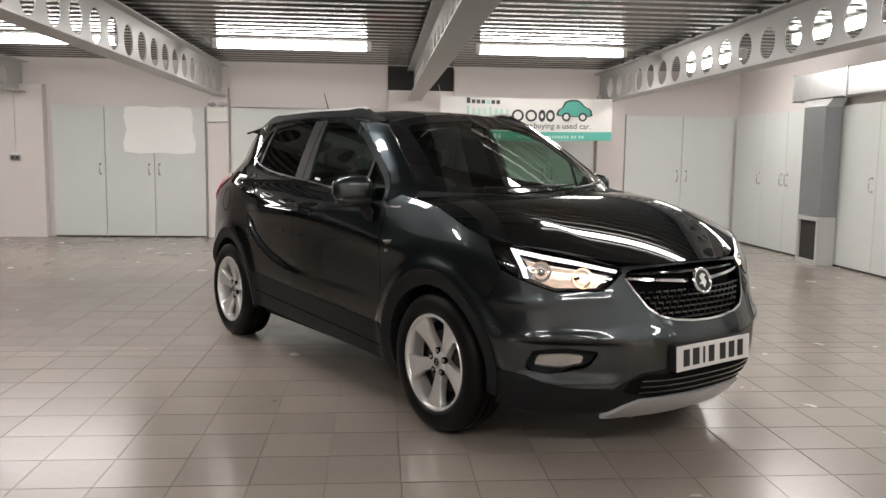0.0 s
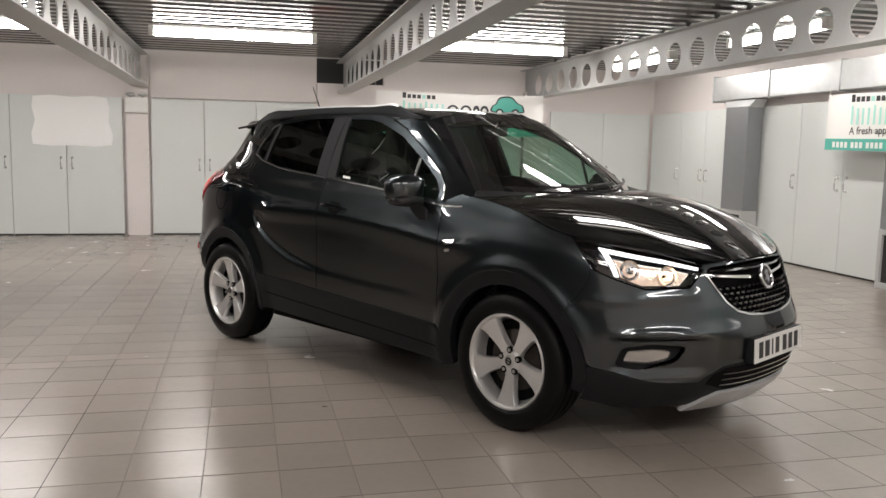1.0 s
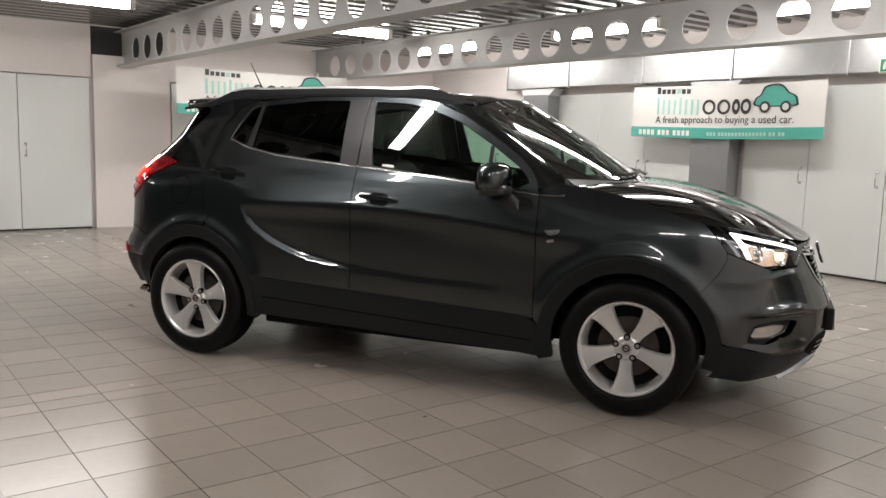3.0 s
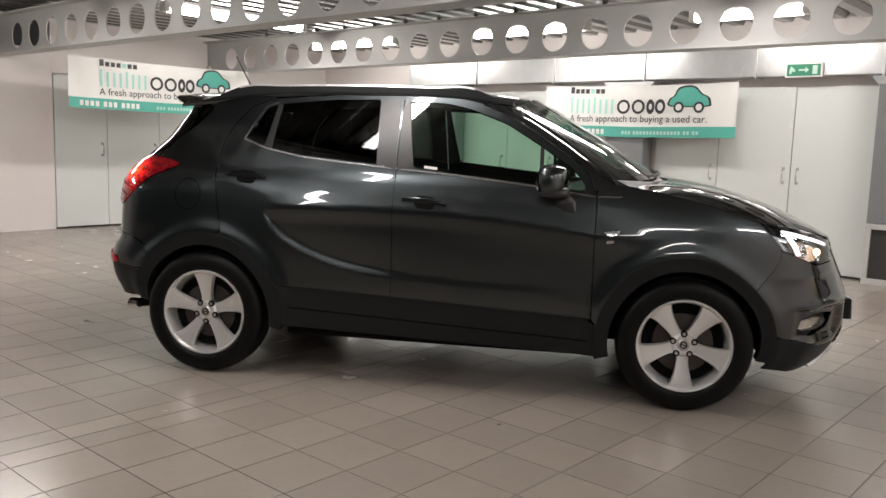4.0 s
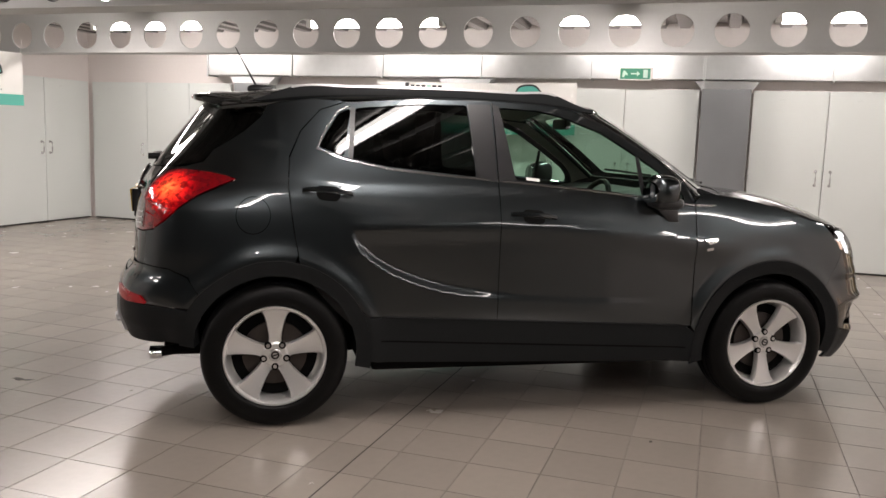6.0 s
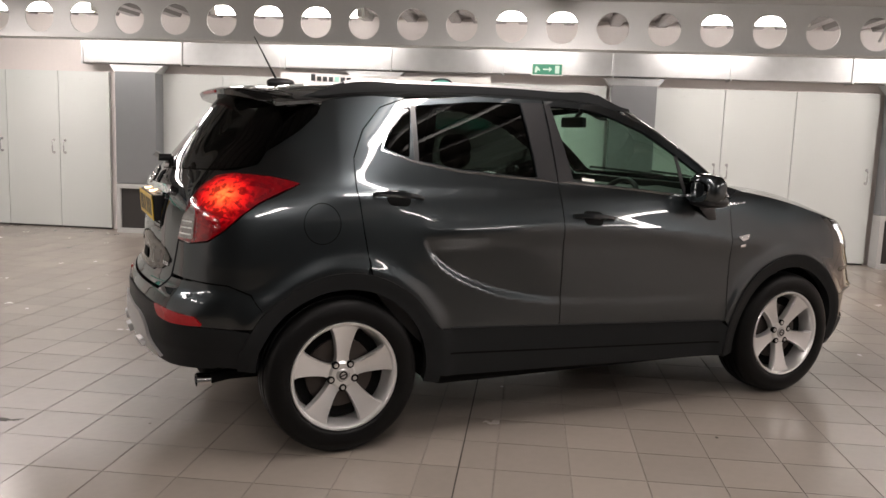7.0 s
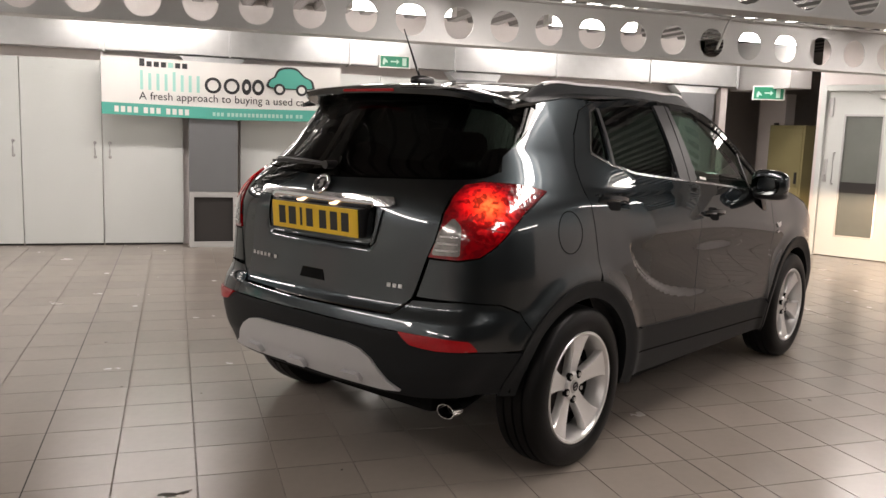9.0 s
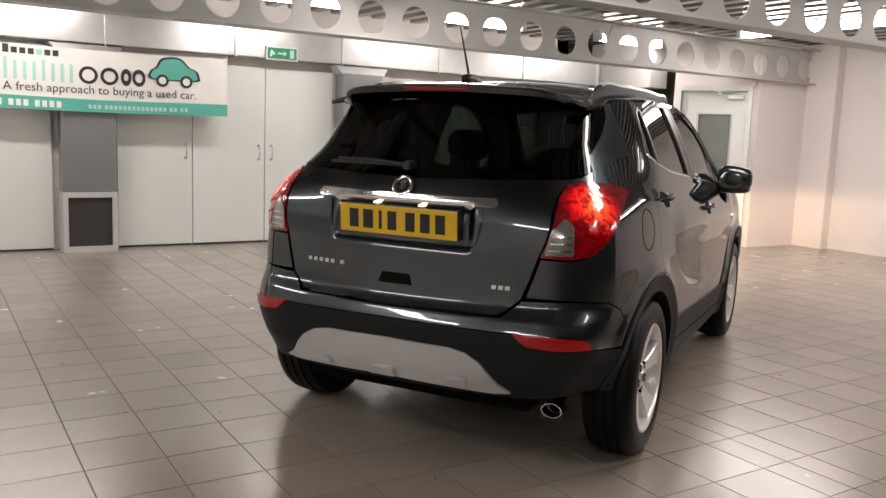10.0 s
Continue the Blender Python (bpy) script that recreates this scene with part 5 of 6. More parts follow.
def loft(bm, rings, closed=True, caps=True):
    vs = [[bm.verts.new(p) for p in r] for r in rings]
    n = len(rings[0])
    for a, b in zip(vs, vs[1:]):
        for k in range(n if closed else n - 1):
            j = (k + 1) % n
            bm.faces.new((a[k], a[j], b[j], b[k]))
    if caps and closed:
        bm.faces.new(vs[0][::-1]), bm.faces.new(vs[-1])
    return vs


def blob(bm, centre, size, power=2.6, n=20, m=16, bend=None):
    """A rounded block (superellipsoid)."""
    def pw(c):
        return math.copysign(abs(c) ** (2 / power), c)
    rows = []
    for i in range(m + 1):
        a = math.pi * (i / m - 0.5)
        row = []
        for k in range(n):
            b = 2 * math.pi * k / n
            p = Vector((pw(math.cos(a)) * pw(math.cos(b)) * size[0], pw(math.cos(a)) * pw(math.sin(b)) * size[1], pw(math.sin(a)) * size[2]))
            if bend:
                p = bend(p)
            row.append(p + Vector(centre))
        rows.append(row)
    loft(bm, rows, caps=False)
    bmesh.ops.remove_doubles(bm, verts=bm.verts, dist=1e-5)


def both(name, make, material, label="", smooth=True):
    """make(bm) builds the right-hand part; its mirror image is the left one."""
    out = []
    for s_ in (1, -1):
        bm = bmesh.new()
        make(bm)
        if s_ < 0:
            bmesh.ops.scale(bm, vec=(1, -1, 1), verts=bm.verts)
        out.append(part(name, bm, material, car, label, smooth=smooth))
    return out


def on_body(q, z, lift=0.0):
    e = 0.004
    p = body(np.array([q]), np.array([z]))[0]
    nu = body(np.array([q + e]), np.array([z]))[0] - body(np.array([q - e]), np.array([z]))[0]
    nv = body(np.array([q]), np.array([z + e]))[0] - body(np.array([q]), np.array([z - e]))[0]
    n = np.cross(nu, nv)
    n /= np.linalg.norm(n)
    if np.dot(n, p - np.array([0, 0, 0.7])) < 0:
        n = -n
    return Vector(p + n * lift), Vector(n)


# --- wheels ---
def wheel(x, y, turn, steer=0.0):
    """Wheel with its outer face towards -y; for the left side it is turned round."""
    base = bmesh.new()
    lathe(base, [(0.05, -0.02), (0.150, -0.02), (0.150, 0.0), (0.05, 0.0)], 40)
    hub = part("wheel", base, DISC, car, "alloy wheel with black tyre", smooth=True)
    hub.matrix_local = pose(x, y, HUB, 0, 0, 0 if y < 0 else 180) @ Matrix.Rotation(radians(turn), 4, "Y")
    bm = bmesh.new()
    prof = [(0.228, -0.088), (0.2365, -0.094), (0.241, -0.103), (0.250, -0.108), (0.275, -0.110), (0.300, -0.106), (0.318, -0.098), (0.328, -0.088), (0.334, -0.070),
            (0.336, -0.050), (0.329, -0.048), (0.329, -0.040), (0.337, -0.038), (0.338, -0.006), (0.330, -0.004), (0.330, 0.004), (0.338, 0.006),
            (0.337, 0.038), (0.329, 0.040), (0.329, 0.048), (0.336, 0.050), (0.328, 0.088), (0.300, 0.106), (0.245, 0.107), (0.216, 0.092)]
    lathe(bm, prof, 72)
    part("tyre", bm, RUBBER, hub, "black rubber tyre", smooth=True)
    bm = bmesh.new()
    lathe(bm, [(0.231, -0.090), (0.236, -0.098), (0.232, -0.103), (0.224, -0.101), (0.217, -0.090), (0.212, -0.060), (0.205, -0.02), (0.205, 0.085)], 64)
    rows = ((0.045, 0.034, -0.062), (0.075, 0.029, -0.064), (0.105, 0.032, -0.070), (0.140, 0.039, -0.077), (0.170, 0.047, -0.083), (0.192, 0.055, -0.087), (0.207, 0.066, -0.090), (0.219, 0.084, -0.092))
    for k in range(5):
        a = 2 * math.pi * k / 5
        rings = []
        for r, w, o in rows:
            sec = [(-w, o + 0.010), (-w * 0.88, o), (-w * 0.5, o + 0.003), (w * 0.5, o + 0.003), (w * 0.88, o), (w, o + 0.010), (w * 0.95, o + 0.036), (-w * 0.95, o + 0.036)]
            rings.append([(r * math.cos(a) - u * math.sin(a), v, r * math.sin(a) + u * math.cos(a)) for u, v in sec])
        loft(bm, rings)
    lathe(bm, [(0.030, -0.070), (0.050, -0.070), (0.060, -0.062), (0.062, -0.03)], 40)
    part("rim", bm, ALLOY, hub, "silver five-spoke alloy rim", smooth=True)
    bm = bmesh.new()
    lathe(bm, [(0.199, -0.015), (0.16, -0.005), (0.03, -0.004)], 32)
    part("brake_shield", bm, DARK, hub, smooth=True)
    bm = bmesh.new()
    lathe(bm, [(0.0005, -0.075), (0.024, -0.075), (0.029, -0.071), (0.030, -0.060)], 32)
    part("centre_cap", bm, BRUSHED, hub, smooth=True)
    bm = bmesh.new()
    lathe(bm, [(0.012, -0.0755), (0.012, -0.077), (0.019, -0.077), (0.019, -0.0755)], 24)
    add_box(bm, (-0.012, -0.0775, -0.003), (0.012, -0.0755, 0.003))
    part("cap_emblem", bm, INK, hub)
    for k in range(5):
        a = 2 * math.pi * (k + 0.5) / 5
        bm = bmesh.new()
        add_cyl(bm, (0.055 * math.cos(a), -0.060, 0.055 * math.sin(a)), (0.055 * math.cos(a), -0.0745, 0.055 * math.sin(a)), 0.0095, seg=6)
        bolt = part("wheel_bolt", bm, BRUSHED, hub)
        bm = bmesh.new()
        add_cyl(bm, (0.055 * math.cos(a), -0.056, 0.055 * math.sin(a)), (0.055 * math.cos(a), -0.0712, 0.055 * math.sin(a)), 0.0165, seg=18)
        part("bolt_recess", bm, DARK, bolt)
    return hub


for wx, wt in ((WB, 18), (-WB, -18)):
    wheel(wx, -0.772, wt)
    wheel(wx, 0.772, wt + 30)


def liner(bm, cx):
    n = 26
    a = [(cx + 0.400 * math.cos(radians(-9 + 182 * i / n)), HUB + 0.400 * math.sin(radians(-9 + 182 * i / n))) for i in range(n + 1)]
    loft(bm, [[(x, -0.80, z) for x, z in a], [(x, -0.52, z) for x, z in a]], closed=False)
    bm.faces.new([bm.verts.new((x, -0.52, z)) for x, z in a])


for cx in (WB, -WB):
    both("arch_liner", lambda bm, cx=cx: liner(bm, cx), DARK, smooth=False)
bm = bmesh.new()
add_box(bm, (-0.82, -0.80, 0.235), (0.82, 0.80, 0.33), 0.02)
add_box(bm, (-1.80, -0.52, 0.26), (1.95, 0.52, 0.40), 0.03)
part("underbody", bm, DARK, car)
# unseen dark box added so that no light shows through the grille
bm = bmesh.new()
add_box(bm, (1.15, -0.50, 0.40), (1.94, 0.50, 0.80), 0.05)
add_box(bm, (1.72, -0.66, 0.30), (1.88, 0.66, 0.62), 0.03)
part("engine_bay_block", bm, DARK, car)

# --- head lamps ---
pair("headlamp", [HEAD], body, CLEAR, car, lift=0.003, flange=0.004, label="lit headlamp under a clear lens")
pair("headlamp_housing", [HEAD], body, GLOSS, car, lift=-0.055, flange=-0.05, label="dark headlamp housing")
TOPLINE = [(1.848, 0.934), (1.96, 0.918), (2.155, 0.884), (2.325, 0.845), (2.320, 0.835), (2.152, 0.871), (1.962, 0.903), (1.884, 0.913), (1.904, 0.808), (1.882, 0.808)]
pair("daytime_strip", [TOPLINE], body, DRL, car, lift=-0.010, flange=0.01, label="lit white daytime running strip", step=0.02)
BOWLS = [(1.975, 0.842), (2.165, 0.815)]
INNER = [(1.905, 0.896), (1.99, 0.888), (2.15, 0.860), (2.29, 0.828), (2.22, 0.775), (2.03, 0.774), (1.915, 0.808)]
pair("lamp_reflector", [INNER], body, LAMP_LIT, car, lift=-0.046, flange=0.004)
for q, z in BOWLS:
    p, n = on_body(q, z, -0.045)

    def bowl(bm, p=p, n=n):
        rings = []
        t = n.to_track_quat("Z", "Y")
        for r, o in ((0.046, 0.012), (0.040, 0.001), (0.026, -0.004), (0.010, -0.006)):
            rings.append([p + t @ Vector((r * math.cos(2 * math.pi * k / 20), r * math.sin(2 * math.pi * k / 20), o)) for k in range(20)])
        loft(bm, rings, caps=False)

    def bulb(bm, p=p, n=n):
        bmesh.ops.create_uvsphere(bm, u_segments=14, v_segments=8, radius=0.019, matrix=Matrix.Translation(p + n * 0.014))
    both("lamp_bowl", bowl, LAMP_CHROME)
    both("lamp_bulb", bulb, WARM if (q, z) == BOWLS[1] else LAMP_CHROME, "lit warm lamp bulb" if (q, z) == BOWLS[1] else "unlit lamp bulb")
# dipped beams: a small lamp in each headlamp under a shield that cuts off the upper light
for s_ in (-1, 1):
    p, n = on_body(nose((0.60, 0.81))[0][0], 0.81, -0.030)
    p.y *= -s_
    sp = bpy.data.lights.new("headlamp_beam", "SPOT")
    sp.energy, sp.color, sp.spot_size, sp.spot_blend, sp.shadow_soft_size = BEAM_W, (1.0, 0.70, 0.44), radians(46), 1.0, 0.0004
    so = new("headlamp_beam", sp)
    m0 = pose(*CAR_AT, 0, 0, CAR_TURN)
    so.matrix_world = look(m0 @ p, m0 @ Vector((8.0, p.y, 0.62)))
    bm = bmesh.new()
    add_box(bm, (p.x + 0.018, p.y - 0.022, p.z - 0.0002), (p.x + 0.0195, p.y + 0.022, p.z + 0.014))
    part("beam_shield", bm, GLOSS, car)

# --- grille, fog lamps, intake ---
sheet("grille_backing", [GRILLE], body, DARK, car, lift=-0.055, flange=-0.05)
chrome_u = nose((0.411, 0.811), (0.379, 0.748), (0.341, 0.686), (0.288, 0.643), (0.21, 0.623), (0.10, 0.611), (0.0, 0.608), (0.0, 0.617), (0.10, 0.620), (0.21, 0.632), (0.283, 0.651), (0.333, 0.691), (0.370, 0.750), (0.402, 0.808))
sheet("grille_surround", [chrome_u[:7] + [(2 * QF - q, z) for q, z in chrome_u[:6][::-1] + chrome_u[8:][::-1]] + chrome_u[7:]],
      body, CHROME, car, lift=0.005, flange=0.012, label="chrome grille surround", step=0.02)
for s_, nm in ((False, "wing_bar"), (True, "wing_bar")):
    sheet(nm, [nose((0.06, 0.791), (0.20, 0.800), (0.385, 0.814), (0.395, 0.804), (0.20, 0.788), (0.06, 0.776))], body, CHROME, car, lift=-0.006, flange=0.02, mirror=s_, label="chrome grille wing bar")
    sheet("grille_slat", [nose((0.0, 0.832), (0.37, 0.834), (0.37, 0.825), (0.0, 0.822))], body, GLOSS, car, lift=-0.015, flange=0.02, mirror=s_)
bm = bmesh.new()
for r in range(6):
    z = 0.752 - r * 0.023
    lim = float(np.interp(z, [0.62, 0.662, 0.76], [0.19, 0.305, 0.365]))
    k = -20
    while k <= 20:
        y = (k + 0.5 * (r % 2)) * 0.042
        k += 1
        if abs(y) > lim - 0.015:
            continue
        p, n = on_body(q_at(abs(y), z, "nose"), z, -0.022)
        if y > 0:
            p.y = -p.y
        add_box(bm, (p.x - 0.012, p.y - 0.018, p.z - 0.004), (p.x + 0.010, p.y + 0.018, p.z + 0.004))
        add_box(bm, (p.x - 0.014, p.y + 0.018, p.z - 0.018), (p.x + 0.004, p.y + 0.0225, p.z + 0.006))
part("grille_mesh", bm, GLOSS, car, "gloss black honeycomb grille mesh")


def emblem(centre, normal, r, parent):
    """A plain round emblem: ring, dark disc and a bright bar."""
    t = normal.to_track_quat("Z", "Y").to_matrix().to_4x4()
    m = Matrix.Translation(centre) @ t
    bm = bmesh.new()
    n, k = 36, 10
    rings = []
    for i in range(n):
        a = 2 * math.pi * i / n
        rings.append([((r + 0.008 * math.cos(2 * math.pi * j / k)) * math.cos(a), (r + 0.008 * math.cos(2 * math.pi * j / k)) * math.sin(a), 0.007 * math.sin(2 * math.pi * j / k) + 0.006) for j in range(k)])
    loft(bm, rings + rings[:1], caps=False)
    pts = [(-0.62, -0.30), (-0.15, -0.05), (-0.35, 0.35), (0.05, 0.62), (0.55, 0.45), (0.25, 0.25), (0.45, -0.15), (0.05, -0.65), (-0.1, -0.3)]
    lo = [bm.verts.new((x * r, y * r, 0.004)) for x, y in pts]
    hi = [bm.verts.new((x * r, y * r, 0.010)) for x, y in pts]
    bm.faces.new(hi)
    for i in range(len(pts)):
        j = (i + 1) % len(pts)
        bm.faces.new((lo[i], lo[j], hi[j], hi[i]))
    bmesh.ops.transform(bm, matrix=m, verts=bm.verts)
    e = part("emblem", bm, CHROME, parent, "round chrome emblem", smooth=True)
    bm = bmesh.new()
    bmesh.ops.create_cone(bm, cap_ends=True, segments=32, radius1=r, radius2=r * 0.97, depth=0.008, matrix=m)
    part("emblem_disc", bm, SATIN, e)


p, n = on_body(QF - 1e-4, 0.775, 0.012)
emblem(Vector((p.x, 0, p.z)), Vector((n.x, 0, n.z)).normalized(), 0.054, car)
for s_ in (False, True):
    sheet("fog_pod", [FOG], body, CLAD, car, lift=-0.035, flange=-0.034, mirror=s_, label="black fog lamp surround")
FOGL = rounded(nose((0.600, 0.445), (0.592, 0.478), (0.66, 0.486), (0.742, 0.474), (0.748, 0.428), (0.66, 0.426)), 0.014)
pair("fog_lamp", [FOGL], body, CLEAR, car, lift=-0.008, flange=0.02)
pair("fog_reflector", [FOGL], body, LAMP_CHROME, car, lift=-0.028, flange=0.004)
intake_half = nose((0.0, 0.292), (0.33, 0.292), (0.44, 0.325), (0.425, 0.365), (0.365, 0.398), (0.0, 0.404))
sheet("lower_intake", [whole(intake_half, QF)], body, DARK, car, lift=0.002, flange=0.004)
for z in (0.318, 0.345, 0.372):
    bar = nose((0.0, z - 0.004), (0.375, z - 0.004), (0.375, z + 0.004), (0.0, z + 0.004))
    sheet("intake_slat", [[bar[1], (2 * QF - bar[1][0], bar[1][1]), (2 * QF - bar[2][0], bar[2][1]), bar[2]]], body, GLOSS, car, lift=0.007, flange=0.012)


# --- plates ---
def plate(x, z, face, tilt, material, label):
    ob_bm = bmesh.new()
    add_box(ob_bm, (-0.26, -0.0555, -0.002), (0.26, 0.0555, 0.002), 0.0015)
    pl = part("number_plate", ob_bm, material, car, label)
    pl.matrix_local = Matrix.Translation((x, 0, z)) @ Matrix.Rotation(radians(90 * face), 4, "Z") @ Matrix.Rotation(radians(90 - tilt), 4, "X")
    for k, w in ((-3.15, 0.042), (-2.1, 0.046), (-1.2, 0.014), (-0.35, 0.040), (0.95, 0.042), (2.0, 0.042), (3.05, 0.042)):
        bm = bmesh.new()
        add_box(bm, (k * 0.062 - w / 2, -0.037, 0.0015), (k * 0.062 + w / 2, 0.037, 0.003))
        part("plate_bar", bm, INK, pl)
    return pl


plate(2.222, 0.468, 1, 3, PLATE_W, "white front number plate with dark bars")
bm = bmesh.new()
add_box(bm, (2.14, -0.262, 0.411), (2.218, 0.262, 0.526), 0.01)
part("plate_carrier", bm, CLAD, car)
plate(-1.972, 0.998, -1, -4, PLATE_Y, "yellow rear number plate with dark bars")
bm = bmesh.new()
add_box(bm, (-1.968, -0.262, 0.942), (-1.90, 0.262, 1.056), 0.004)
part("plate_carrier", bm, SATIN, car)

# --- tailgate fittings ---
def tail_strip(name, pts, material, lift, flange, label="", parent=None):
    return sheet(name, [pts], body, material, parent or car, lift=lift, flange=flange, label=label, step=0.02)


h = tail((0.385, 1.068), (0.400, 1.080), (0.385, 1.101))
tail_strip("tailgate_chrome_bar", [h[0], h[1], h[2]] + [(2 * QR - q, z) for q, z in h[::-1]], CHROME, 0.020, 0.02, "chrome bar over the rear plate")
h = tail((0.30, 0.912), (0.325, 0.93), (0.345, 1.06), (0.333, 1.062), (0.313, 0.936), (0.295, 0.922))
for y in (-0.10, 0.10):
    bm = bmesh.new()
    add_box(bm, (-1.968, y - 0.012, 1.061), (-1.945, y + 0.012, 1.069), 0.003)
    part("plate_lamp", bm, WARM, car, "lit warm plate lamp")
tail_strip("plate_recess_edge", h, PAINT, 0.008, 0.012)
sheet("plate_recess_edge", [h], body, PAINT, car, lift=0.008, flange=0.012, mirror=True, step=0.02)
g = tail((0.295, 0.910), (0.295, 0.922))
tail_strip("plate_recess_lip", [g[0], (2 * QR - g[0][0], g[0][1]), (2 * QR - g[1][0], g[1][1]), g[1]], PAINT, 0.010, 0.014)
g = tail((0.075, 0.752), (0.06, 0.795))
tail_strip("tailgate_handle", [g[0], (2 * QR - g[0][0], 0.752), (2 * QR - g[1][0], 0.795), g[1]], DARK, 0.004, 0.006)
p, n = on_body(QR + 1e-4, 1.128, 0.010)
emblem(Vector((p.x, 0, p.z)), Vector((n.x, 0, n.z)).normalized(), 0.038, car)
for k in range(6):
    y = 0.435 - k * 0.030 if k < 5 else 0.435 - 5 * 0.034
    g = tail((y, 0.800), (y - 0.020, 0.800), (y - 0.020, 0.816), (y, 0.816))
    sheet("badge_letter", [g], body, LETTER, car, lift=0.004, flange=0.004, mirror=True, step=0.02)
for k in range(3):
    y = 0.40 + k * 0.026
    g = tail((y, 0.772), (y + 0.018, 0.772), (y + 0.018, 0.788), (y, 0.788))
    sheet("badge_letter", [g], body, LETTER, car, lift=0.004, flange=0.004, step=0.02)
# glowing centres of the tail lamps and their clear reversing sections
MID = [(-1.60, 1.128), (-1.68, 1.150), (-1.78, 1.160), (-1.86, 1.163), (-1.93, 1.150), (-1.98, 1.115), (-2.02, 1.062), (-1.99, 1.035), (-1.95, 0.985), (-1.955, 0.918), (-1.90, 0.925), (-1.835, 0.968), (-1.765, 1.030), (-1.69, 1.082)]
pair("tail_lamp_lens", [rounded(MID, 0.03)], body, RED_MID, car, lift=0.0085, flange=0.004, label="lit red prism lens")
GLOW = [(-1.77, 1.075), (-1.76, 1.12), (-1.80, 1.148), (-1.87, 1.152), (-1.935, 1.132), (-1.965, 1.095), (-1.955, 1.055), (-1.90, 1.02), (-1.83, 1.03)]
pair("tail_lamp_glow", [rounded(GLOW, 0.03)], body, RED_GLOW, car, lift=0.0105, flange=0.004, label="glowing red tail lamp centre")
REV = [(-2.058, 1.00), (-2.002, 1.048), (-1.972, 1.02), (-1.975, 0.912), (-2.085, 0.912)]
pair("reversing_lamp", [rounded(REV, 0.012)], body, REV_LENS, car, lift=0.010, flange=0.004, label="clear grey reversing lamp")

for z in (0.930, 0.955, 0.980):
    a, b = float(np.interp(z, [0.912, 1.0], [-2.076, -2.048])), -1.982
    pair("lamp_rib", [[(a, z - 0.003), (b, z - 0.003), (b, z + 0.003), (a, z + 0.003)]], body, LAMP_CHROME, car, lift=0.0125, flange=0.002, step=0.02)
for a, b in (((-1.985, 1.035), (-1.80, 1.000)), ((-1.955, 0.985), (-1.86, 0.960))):
    pair("lamp_rib", [[(a[0], a[1] - 0.0025), (b[0], b[1] - 0.0025), (b[0], b[1] + 0.0025), (a[0], a[1] + 0.0025)]], body, RED_REFLECT_GLOW, car, lift=0.0125, flange=0.002, step=0.02)

# spoiler
bm = bmesh.new()
rings = []
for i in range(25):
    u = -1 + 2 * i / 24
    y, y0 = u * 0.515, u * 0.600
    end = max(0.0, (abs(u) - 0.80) / 0.20) ** 2
    xr = -1.685 + 0.05 * abs(u) ** 3 + 0.07 * end
    zr = 1.542 - 0.020 * u * u - 0.034 * end
    x0 = -1.46 + 0.03 * u * u
    z0 = float(CANT(x0)) + (float(CROWN(x0)) - float(CANT(x0))) * (1 - abs(u * 0.985) ** 2.6)
    xm, zm = (x0 + xr) / 2, (z0 + zr) / 2 + 0.008
    lo = 0.020 + 0.035 * (1 - u ** 4)
    rings.append([(x0, y0, z0 + 0.003), (xm, (y + y0) / 2, zm), (xr + 0.02, y, zr + 0.003), (xr, y, zr - 0.006), (xr + 0.010, y, zr - 0.028 * (1 - 0.7 * end)), (xr + 0.10, y * 0.99, zr - 0.026 - lo * 0.5), (x0 - 0.02, y0 * 0.985, z0 - lo)])
def closing(ring, out, k):
    """A ring drawn in towards its middle and moved outwards, to round the end off."""
    c = sum((Vector(p) for p in ring), Vector()) / len(ring)
    return [tuple(c + (Vector(p) - c) * k + Vector((0, out, 0))) for p in ring]


rings = [closing(rings[0], -0.016, 0.25), closing(rings[0], -0.011, 0.72)] + rings + [closing(rings[-1], 0.011, 0.72), closing(rings[-1], 0.016, 0.25)]
loft(bm, rings)
part("roof_spoiler", bm, PAINT, car, smooth=True)
bm = bmesh.new()
add_box(bm, (-1.686, -0.15, 1.519), (-1.66, 0.15, 1.531), 0.004)
part("high_brake_lamp", bm, RED_REFLECT_GLOW, car, "red high brake lamp")
# aerial
bm = bmesh.new()
blob(bm, (-1.34, 0, 1.586), (0.070, 0.031, 0.024))
part("aerial_base", bm, SATIN, car, smooth=True)
bm = bmesh.new()
add_cyl(bm, (-1.36, 0, 1.60), (-1.47, 0, 1.80), 0.006, 0.0025, seg=10)
part("aerial", bm, SATIN, car)
# rear wiper
bm = bmesh.new()
a = on_body(QR + 1e-4, 1.195, 0.03)[0]
add_tube(bm, [(a.x, 0.0, a.z), (a.x - 0.005, 0.15, a.z + 0.012), (a.x + 0.01, 0.33, a.z + 0.012)], 0.009)
add_cyl(bm, (a.x + 0.04, 0, a.z), (a.x - 0.02, 0, a.z), 0.017)
add_box(bm, (a.x - 0.004, 0.06, a.z - 0.004), (a.x + 0.016, 0.36, a.z + 0.006))
part("rear_wiper", bm, SATIN, car, smooth=True)
# exhaust
bm = bmesh.new()
r0 = [(r, o) for r, o in ((0.030, 0.0), (0.034, 0.0), (0.034, 0.055), (0.030, 0.055))]
lathe(bm, r0 + r0[:1], 28)
bmesh.ops.transform(bm, matrix=Matrix.Translation((-1.85, -0.63, 0.312)) @ Matrix.Rotation(radians(-90), 4, "Z") @ Matrix.Diagonal((1.25, 1, 0.85, 1)), verts=bm.verts)
part("exhaust_pipe", bm, CHROME, car, "chrome exhaust tip", smooth=True)
bm = bmesh.new()
